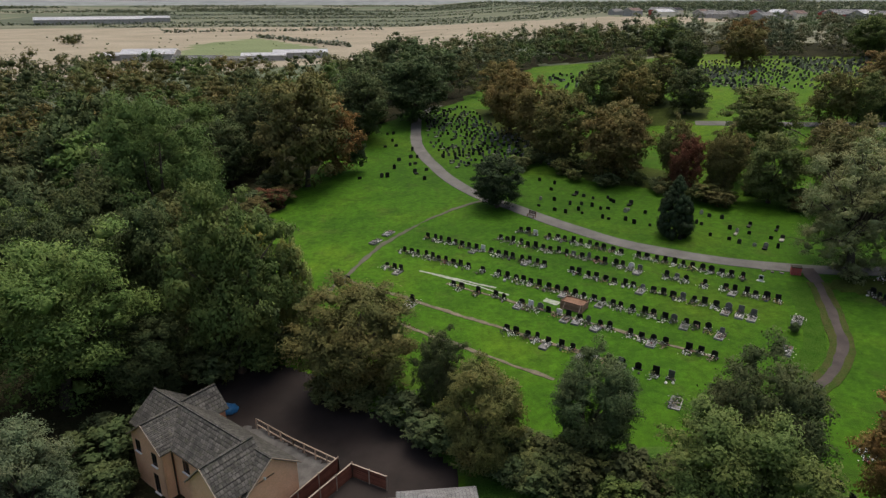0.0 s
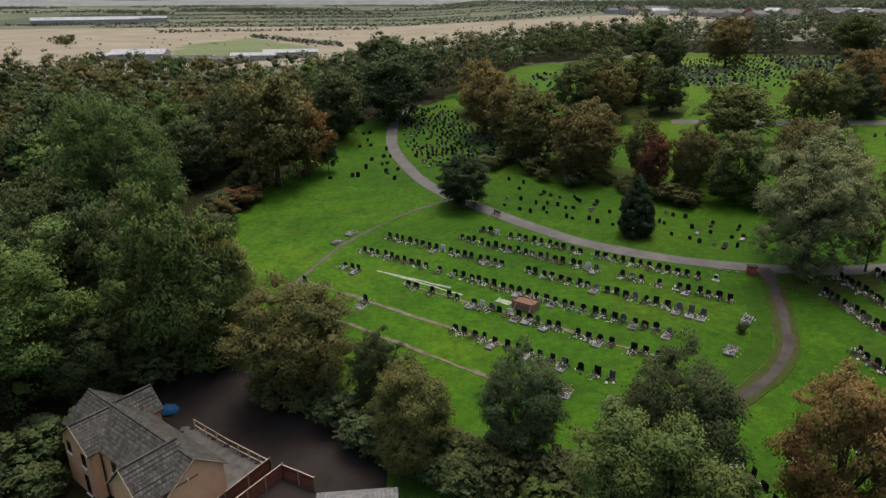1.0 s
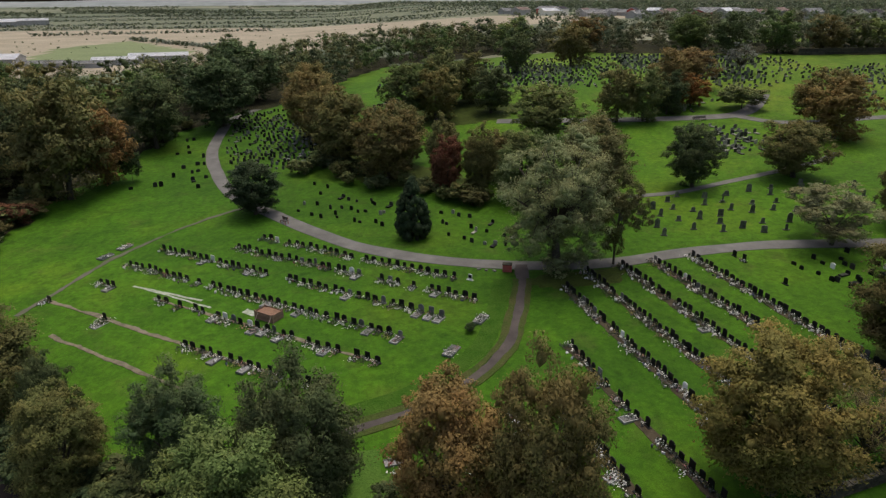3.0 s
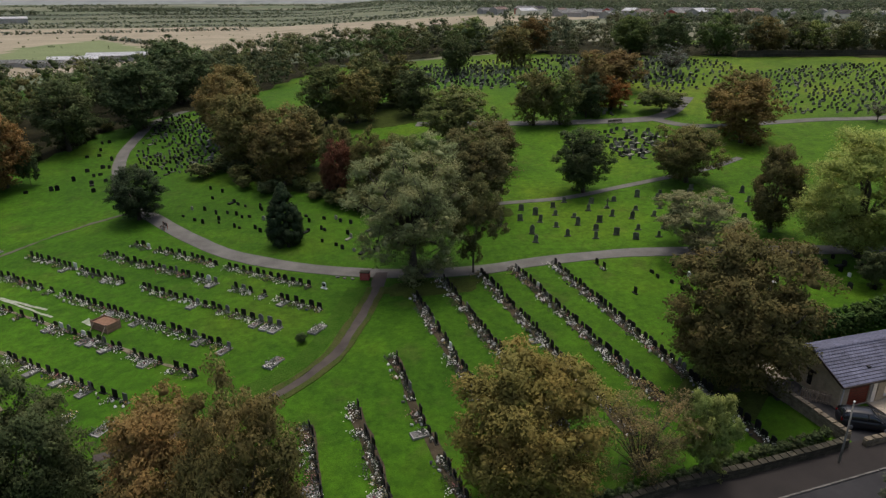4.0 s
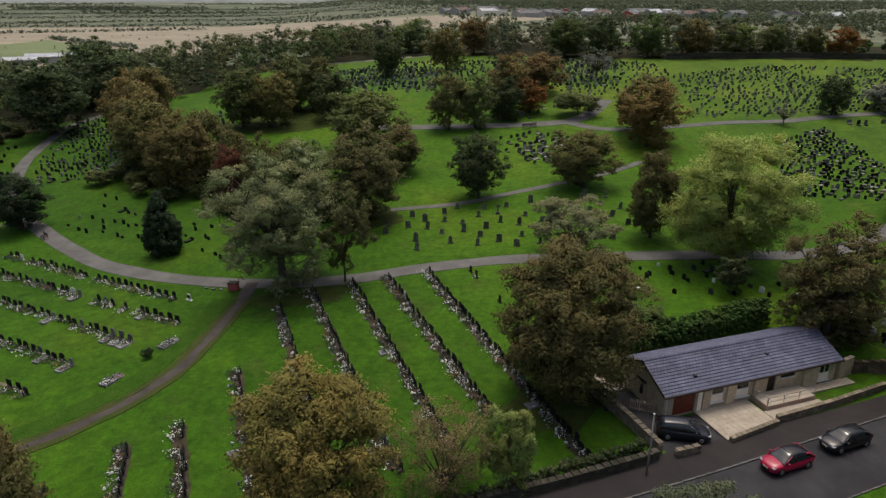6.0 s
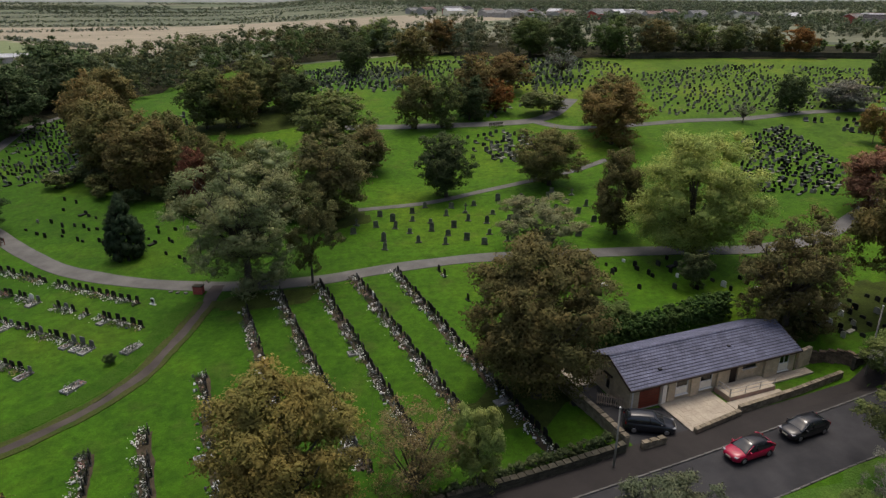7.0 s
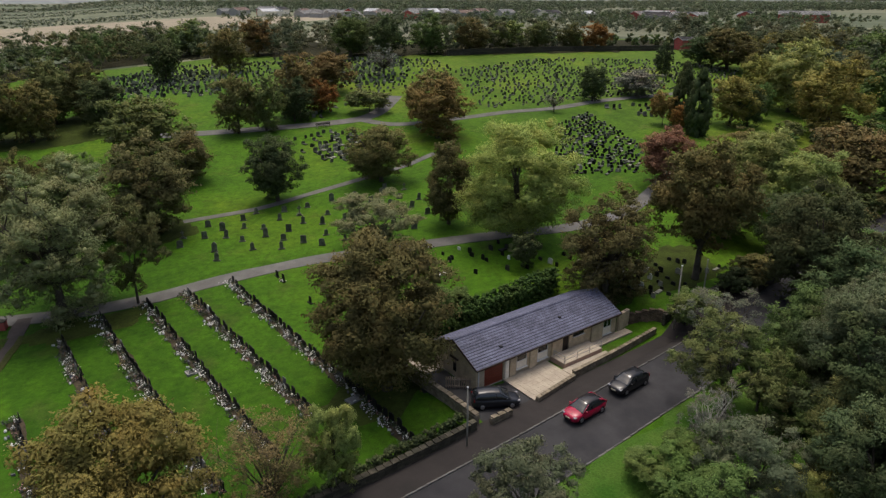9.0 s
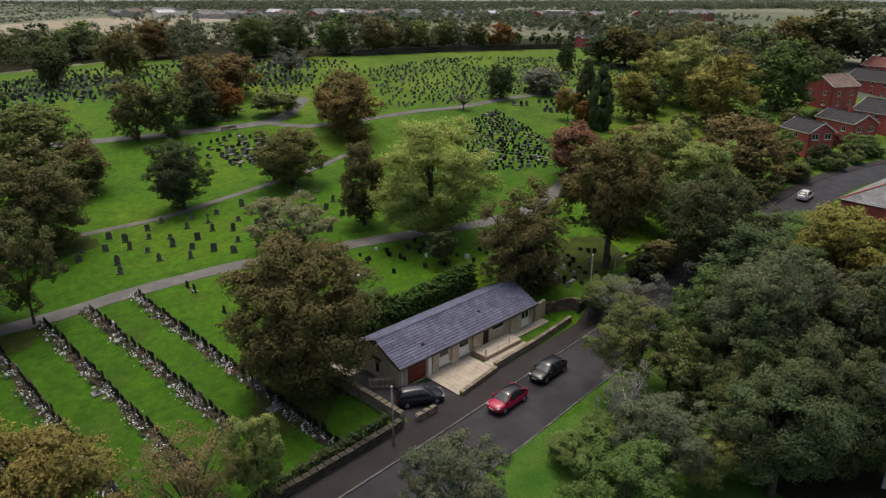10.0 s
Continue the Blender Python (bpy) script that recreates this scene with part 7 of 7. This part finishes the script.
def car(x, y, turn, body_mat, label, long=4.2, tall=1.48, wide=1.76, estate=False, roof_mat=None):
    """A parked car whose front points along its own -x."""
    root = new("car")
    root.matrix_basis = Matrix.Translation(up(x, y, 0.06)) @ Matrix.Rotation(math.radians(turn), 4, 'Z')
    tagged(root, label, "car")
    L, W = long / 2, wide / 2
    belt = tall * 0.61
    # lower body: along x, share of the half-width, sill, bonnet or belt height
    ribs = [(-L, 0.50, 0.34, 0.56), (-L + 0.08, 0.70, 0.26, 0.66), (-L + 0.3, 0.88, 0.22, 0.76), (-L + 0.65, 0.97, 0.20, 0.84), (-L + 1.1, 1.0, 0.19, belt - 0.02), (-0.2, 1.0, 0.18, belt), (0.8, 1.0, 0.18, belt + 0.04), (L - 0.6, 0.98, 0.20, belt + 0.08), (L - 0.22, 0.91, 0.24, belt + 0.06), (L - 0.06, 0.80, 0.30, belt - 0.04), (L, 0.62, 0.38, belt - 0.18)]
    half = ((0.84, 0.0), (0.97, 0.10), (1.0, 0.34), (0.99, 0.60), (0.95, 0.82), (0.85, 0.95), (0.50, 1.03), (0.0, 1.06))
    secs = []
    for xx, w, lo, hi in spline(ribs, 0.13):
        ring = [(xx, -W * w * a, lo + (hi - lo) * b) for a, b in half]
        secs.append(ring + [(xx, -q[1], q[2]) for q in ring[-2::-1]])
    part("body", skin("body", secs, body_mat), root)
    # rounded glasshouse under the roof panel
    f0, f1 = -L + 0.95, -L + 1.85
    r1, r0 = (L - 0.45, L - 0.12) if estate else (L - 0.95, L - 0.22)
    line = [(f0, belt - 0.02), (f0 + 0.45, belt + 0.27), (f1, tall - 0.06), ((f1 + r1) / 2, tall), (r1, tall - 0.07), (0.5 * (r1 + r0) + 0.06, (tall + belt) / 2 + 0.06), (r0, belt + 0.04)]

    def across(xx, zc):
        low = belt - 0.04
        bw = W * (0.93 if xx < L - 0.8 else 0.93 - 0.10 * (xx - L + 0.8) / 0.7)
        tw = bw - max(zc - belt, 0.0) * 0.40
        zt = zc - 0.09 * min(1.0, max(zc - belt, 0.0) / 0.35)
        return bw, tw, low, zt
    glass, tops = [], []
    for xx, zc in spline(line, 0.10):
        bw, tw, low, zt = across(xx, zc)
        ring = [(xx, -bw, low), (xx, -(bw * 0.54 + tw * 0.46), (low + zt) / 2), (xx, -tw, zt), (xx, -tw * 0.62, zc - 0.012), (xx, 0.0, zc)]
        glass.append(ring + [(q[0], -q[1], q[2]) for q in ring[-2::-1]])
        if f1 - 0.06 <= xx <= r1 + 0.05:
            edge = [(xx, -tw * 1.01, zt - 0.01), (xx, -tw * 0.97, zt + 0.022), (xx, -tw * 0.6, zc + 0.008), (xx, 0.0, zc + 0.018)]
            tops.append(edge + [(q[0], -q[1], q[2]) for q in edge[-2::-1]] + [(xx, tw * 0.5, zt - 0.04), (xx, -tw * 0.5, zt - 0.04)])
    part("glazing", skin("glazing", glass, CAR_GLASS), root, "dark glass all round")
    part("roof", skin("roof", tops, roof_mat or body_mat), root)
    for s in (-1, 1):
        for run, thick in (((0, 1, 2), 0.035), ((4, 5, 6), 0.075)):
            pts = []
            for k in run:
                bw, tw, low, zt = across(*line[k])
                pts.append((line[k][0], s * (tw + 0.004), zt))
            part("pillar", tubes_mesh("pillar", [(pts, [thick] * 3)], body_mat, 7), root)
        bw, tw, low, zt = across(*line[3])
        part("pillar", tubes_mesh("pillar", [([(0.05, s * bw, belt), (0.12, s * (tw + 0.01), zt)], [0.045, 0.035])], TYRE, 6), root, "black door pillar")
        part("mirror", box_mesh("mirror", (0.12, 0.2, 0.13), body_mat, 0.03), root, "", Matrix.Translation((f0 + 0.35, s * (W + 0.06), belt)))
        part("door_handle", box_mesh("door_handle", (0.18, 0.03, 0.03), body_mat, 0.008), root, "", Matrix.Translation((0.42, s * (W * 0.985 + 0.01), belt - 0.13)))
        for xx in (-L + 0.82, L - 0.8):
            bm = bmesh.new()
            bmesh.ops.create_cone(bm, cap_ends=True, segments=22, radius1=0.325, radius2=0.325, depth=0.22, matrix=Matrix.Rotation(math.pi / 2, 4, 'X'))
            bmesh.ops.bevel(bm, geom=[e for e in bm.edges if abs(e.verts[0].co.y - e.verts[1].co.y) < 1e-5], offset=0.03, segments=2, affect='EDGES')
            wheel = part("wheel", from_bm("wheel", bm, TYRE), root, "", Matrix.Translation((xx, s * (W - 0.095), 0.325)))
            bm = bmesh.new()
            bmesh.ops.create_cone(bm, cap_ends=True, segments=14, radius1=0.22, radius2=0.18, depth=0.04, matrix=Matrix.Translation((0, s * 0.11, 0)) @ Matrix.Rotation(-s * math.pi / 2, 4, 'X'))
            part("rim", from_bm("rim", bm, ALLOY), wheel, "")
        part("headlamp", box_mesh("headlamp", (0.34, 0.26, 0.11), HEADLAMP, 0.035), root, "", Matrix.Translation((-L + 0.24, s * (W - 0.27), 0.60)))
        part("tail_lamp", box_mesh("tail_lamp", (0.14, 0.2, 0.26), TAILLAMP, 0.03), root, "", Matrix.Translation((L - 0.11, s * (W - 0.24), belt - 0.22)))
    part("grille", box_mesh("grille", (0.08, 0.8, 0.14), TYRE, 0.02), root, "", Matrix.Translation((-L + 0.03, 0, 0.36)))
    part("number_plate", box_mesh("number_plate", (0.03, 0.5, 0.11), PLATE), root, "blank pale plate", Matrix.Translation((-L - 0.01, 0, 0.44)))
    return root


# roof panel in a much darker tone than the body
car(92.0, 36.5, 10.5, paint("red_car_paint", (0.40, 0.003, 0.044)), "bright red hatchback with a dark roof parked on the road", 4.2, roof_mat=paint("dark_roof", (0.014, 0.012, 0.014)))
car(98.0, 37.75, 10.5, paint("black_car_paint", (0.010, 0.011, 0.014)), "shiny black hatchback parked on the road", 4.3)
car(86.0, 41.4, 160, paint("dark_car_paint", (0.010, 0.012, 0.018)), "dark blue-black estate car parked on a driveway", 4.3, 1.6, 1.8, True)
car(164.5, 49.8, 192, paint("white_car_paint", (0.70, 0.70, 0.71)), "white car on the bend of the road", 4.2)


# ---- poles, benches, small things ----
def pole(x, y, high, label):
    root = new("utility_pole")
    root.location = up(x, y, -0.1)
    tagged(root, label, "pole")
    part("shaft", tubes_mesh("shaft", [([(0, 0, 0), (0.02, 0, high * 0.5), (0, 0.03, high)], [0.09, 0.075, 0.055])], POLEWOOD, 10), root)
    part("cap", box_mesh("cap", (0.14, 0.14, 0.1), WHITE, 0.02), root, "pale cap", Matrix.Translation((0, 0.03, high - 0.02)))
    return root


pole(81.0, 37.6, 5.7, "thin grey wooden utility pole by a stone wall")
pole(109.8, 44.0, 7.4, "tall grey wooden pole beside the pavement")
pole(117.2, 47.1, 4.6, "grey wooden pole beside trees")


def bench(x, y, turn, long=1.8, legs=DARKWOOD, label="dark wooden park bench on the grass"):
    root = new("bench")
    root.matrix_basis = Matrix.Translation(up(x, y)) @ Matrix.Rotation(math.radians(turn), 4, 'Z')
    tagged(root, label, "bench")
    for k in range(4):
        part("seat_slat", box_mesh("seat_slat", (long, 0.09, 0.035), DARKWOOD, 0.006), root, "", Matrix.Translation((0, -0.17 + 0.115 * k, 0.43)))
    for k in range(4):
        part("back_slat", box_mesh("back_slat", (long, 0.03, 0.1), DARKWOOD, 0.006), root, "", Matrix.Translation((0, 0.3, 0.55 + 0.13 * k)))
    n = max(2, round(long / 1.6) + 1)
    for i in range(n):
        xx = (i / (n - 1) - 0.5) * (long - 0.2)
        for yy in (-0.18, 0.36):
            part("leg", box_mesh("leg", (0.1, 0.08, 0.44 if yy < 0 else 1.12), legs, 0.006), root, "", Matrix.Translation((xx, yy, 0)))
    return root


bench(100.4, 138.0, 15, 3.6, CONCRETE, "long dark bench with pale concrete posts on grass")
bench(109.0, 78.5, -12)
bench(14.2, 101.2, -50, 1.5, REDWOOD, "small reddish wooden bench beside the path")


def tarpaulin():
    """A blue sheet over a heap in the lane."""
    bm = bmesh.new()
    bmesh.ops.create_icosphere(bm, subdivisions=3, radius=1.0)
    for v in bm.verts:
        k = noise.noise(v.co * 2.3) * 0.25
        v.co = Vector((v.co.x * (0.95 + k), v.co.y * (0.75 + k), max(v.co.z, 0.0) * (0.75 + k)))
    blue = mottled("blue_tarpaulin", (0.012, 0.11, 0.27), (0.03, 0.18, 0.40), 2.0, 12.0, 0.45, bump=0.5, distance=0.03)
    ob = new("tarpaulin", from_bm("tarpaulin", bm, blue, True))
    ob.location = up(-21.2, 55.2, 0.03)
    return tagged(ob, "crumpled bright blue tarpaulin over a heap", "tarpaulin")


tarpaulin()


def clipped_hedge(name, a, b, wide, high, tint, label):
    """A trimmed hedge: leaf sprays over a long block."""
    a, b = Vector(a), Vector(b)
    d = b - a
    n = int(d.length / 0.45)
    rng = random.Random(int(a.x * 10))
    clumps = []
    for i in range(n):
        for k in range(int(6 + 5 * wide * high)):
            p = a.lerp(b, (i + rng.random()) / n)
            off = rng.uniform(-0.43, 0.43) * wide
            nx, ny = -d.y / d.length, d.x / d.length
            x, y = p.x + nx * off, p.y + ny * off
            clumps.append((x, y, float(land(x, y)) + rng.uniform(0.1, 0.92) * high, 0.30 * rng.uniform(0.7, 1.15)))
    root = new(name)
    tagged(root, label, "hedge")
    c = part("foliage", leaves_mesh("foliage", clumps, int(n * 560 * wide), 0.115, n, 0, 0.4, 1.1, 0.0, 3, 0.8), root)
    c.color = (*TINTS[tint], 1)
    return root


p0, p1 = at_lodge(-3.2, 10.0), at_lodge(20.6, 10.4)
clipped_hedge("hedge", (p0.x, p0.y, 0), (p1.x, p1.y, 0), 2.0, 2.7, "hedge", "long dark green clipped hedge behind a building")
clipped_hedge("hedge", (58.5, 35.8, 0), (82.0, 40.3, 0), 0.6, 1.15, "dark", "low ragged hedge along a stone wall")


def mound(x, y, turn, wide, long, mat, label, name="grave_mound", high=0.28):
    bm = bmesh.new()
    bmesh.ops.create_icosphere(bm, subdivisions=3, radius=1.0)
    for v in bm.verts:
        k = 1 + 0.22 * noise.noise(v.co * 2.1 + Vector((x, y, 0)))
        v.co = Vector((v.co.x * wide / 2 * k, v.co.y * long / 2 * k, max(v.co.z, -0.3) * high * k))
    ob = new(name, from_bm(name, bm, mat, True))
    ob.matrix_basis = Matrix.Translation(up(x, y)) @ Matrix.Rotation(turn, 4, 'Z')
    return tagged(ob, label, "mound")


FRESH = mottled("fresh_earth", (0.17, 0.095, 0.06), (0.26, 0.155, 0.10), 2.0, 10.0, 0.95, bump=0.9, distance=0.05)
SHORING = mottled("pink_brown_board", (0.22, 0.135, 0.095), (0.34, 0.215, 0.155), 1.2, 14.0, 0.85, vary=0.2)


def spoil_box(x, y, turn, long, wide, high):
    """A boarded box for the earth of an open grave, with its braces."""
    root = new("spoil_box")
    root.matrix_basis = Matrix.Translation(up(x, y)) @ Matrix.Rotation(turn, 4, 'Z')
    tagged(root, "pink-brown boarded box heaped with earth on the grass", "box")
    n = 5
    for k in range(n):
        z = high * (k + 0.5) / n
        for yy in (-wide / 2, wide / 2):
            beam("board", (-long / 2, yy, z), (long / 2, yy, z), 0.04, high / n * 0.92, SHORING, root)
        for xx in (-long / 2, long / 2):
            beam("board", (xx, -wide / 2, z), (xx, wide / 2, z), 0.04, high / n * 0.92, SHORING, root)
    for xx in (-long / 2, long / 2):
        for yy in (-wide / 2, wide / 2):
            beam("post", (xx, yy, -0.1), (xx, yy, high + 0.15), 0.1, 0.1, SHORING, root)
    for xx in (-long * 0.3, long * 0.45):
        beam("brace", (xx, -wide / 2 - 0.7, 0), (xx, -wide / 2 - 0.05, high * 0.9), 0.05, 0.08, PALEWOOD, root, "pale slanting brace")
    bm = bmesh.new()
    bmesh.ops.create_grid(bm, x_segments=10, y_segments=8, size=0.5)
    for v in bm.verts:
        v.co = Vector((v.co.x * (long - 0.08), v.co.y * (wide - 0.08), high * 0.8 + 0.35 * (0.25 - v.co.x ** 2) + 0.12 * noise.noise(v.co * 6)))
    part("earth", from_bm("earth", bm, FRESH, True), root, "fresh red-brown earth")
    return root


spoil_box(15.6, 70.9, W_TURN, 2.7, 1.7, 1.0)
BOARDS = mottled("pale_sheeting", (0.14, 0.19, 0.09), (0.48, 0.50, 0.44), 2.2, 6.0, 0.5)


def sheeting(x, y, turn, long, wide, label):
    """Thin plastic sheeting lying loosely on the grass."""
    bm = bmesh.new()
    bmesh.ops.create_grid(bm, x_segments=int(long * 3), y_segments=4, size=0.5)
    m = Matrix.Rotation(turn, 4, 'Z')
    for v in bm.verts:
        q = m @ Vector((v.co.x * long, v.co.y * wide * (1 + 0.35 * noise.noise((v.co.x * 9, x, 0))) + 0.12 * noise.noise((v.co.x * 6, y, 0)), 0))
        v.co = Vector((q.x, q.y, float(land(x + q.x, y + q.y)) - float(land(x, y)) + 0.05 + 0.05 * noise.noise((q.x * 3, q.y * 3, 0))))
    ob = new("plastic_sheet", from_bm("plastic_sheet", bm, BOARDS, True))
    ob.location = up(x, y)
    return tagged(ob, label, "sheet")


sheeting(1.8, 79.8, math.radians(-31), 11.6, 0.36, "long strip of whitish plastic sheeting on the grass")
sheeting(3.1, 78.4, math.radians(-36), 12.6, 0.30, "long strip of whitish plastic sheeting on the grass")
sheeting(13.2, 72.6, W_TURN, 2.0, 1.0, "pale plastic sheet spread beside a box")


def brick_pier(x, y, turn):
    root = new("brick_pier")
    root.matrix_basis = Matrix.Translation(up(x, y, -0.05)) @ Matrix.Rotation(turn, 4, 'Z')
    tagged(root, "low red-brown brick pier with stone cap beside the path", "pier")
    part("shaft", box_mesh("shaft", (1.15, 0.75, 1.0), REDBRICK, 0.015), root)
    part("cap", box_mesh("cap", (1.27, 0.87, 0.1), DARKSTONE, 0.02), root, "dark stone cap", Matrix.Translation((0, 0, 1.0)))
    return root


brick_pier(45.0, 77.6, -0.3)
for x, y in ((43.4, 77.9), (42.4, 78.3), (41.5, 78.8)):
    ob = new("edging_stone", box_mesh("edging_stone", (0.5, 0.35, 0.16), KERB, 0.03))
    ob.matrix_basis = Matrix.Translation(up(x, y, -0.02)) @ Matrix.Rotation(-0.4 + x, 4, 'Z')
    tagged(ob, "pale loose stone at the edge of a path", "stone")


def kerb_grave(x, y, turn):
    root = new("kerb_grave")
    root.matrix_basis = Matrix.Translation(up(x, y)) @ Matrix.Rotation(turn, 4, 'Z')
    tagged(root, "low kerbed grave with pale gravel and flowers", "grave")
    part("kerb_set", KERB_SET, root, m=Matrix.Diagonal((1.2, 1.5, 1, 1)))
    part("gravel_bed", BEDDING, root, m=Matrix.Translation((0, -1.1, -0.01)) @ Matrix.Diagonal((1.2, 1.45, 1, 1)))
    for k in range(4):
        tagged(part("floral_tribute", G_RNG.choice(BED), root, m=Matrix.Translation((G_RNG.gauss(0, 0.2), -0.4 - 0.5 * k, 0.06))), kind="stuff")
    return root


for x, y, turn in ((40.2, 66.9, 2.54), (36.1, 60.9, 2.54), (-9.6, 94.4, 2.62), (-7.9, 97.5, 2.62), (21.0, 51.0, -0.5), (17.0, 53.0, -0.5), (-4.6, 72.2, -0.6)):
    kerb_grave(x, y, turn + math.pi)
tree("small", "dark", 38.0, 63.6, 1.3, 1.3, "between two kerbed graves", 1)
for a, b, h in ((2.0, 14.2, 2.6), (4.4, 14.0, 2.2), (6.6, 14.3, 2.8), (9.0, 14.0, 2.0)):
    p = at_lodge(a, b)
    tree("small", "green", p.x, p.y, h, 3.2, "behind a clipped hedge", 1)


def fallen_branch(a, b, thick):
    """A dead branch on the ground, with a few stubs."""
    a, b = up(*a, 0.9), up(*b, 0.1)
    rng = random.Random(12)
    root = new("fallen_branch")
    root.location = a
    tagged(root, "dark dead branch leaning on the grass under trees", "branch")
    d = b - a
    part("bough", tubes_mesh("bough", [([Vector((0, 0, 0)), d * 0.5 + Vector((0, 0, 0.25)), d], [thick, thick * 0.8, thick * 0.35])], BARK, 7), root)
    runs = []
    for k in range(5):
        p = d * (0.3 + 0.14 * k)
        runs.append(([p, p + Vector((rng.gauss(0, 0.6), rng.gauss(0, 0.6), 0.7))], [thick * 0.35, thick * 0.12]))
    part("twigs", tubes_mesh("twigs", runs, BARK, 5), root)
    return root


fallen_branch((73.6, 141.5), (75.6, 136.2), 0.18)
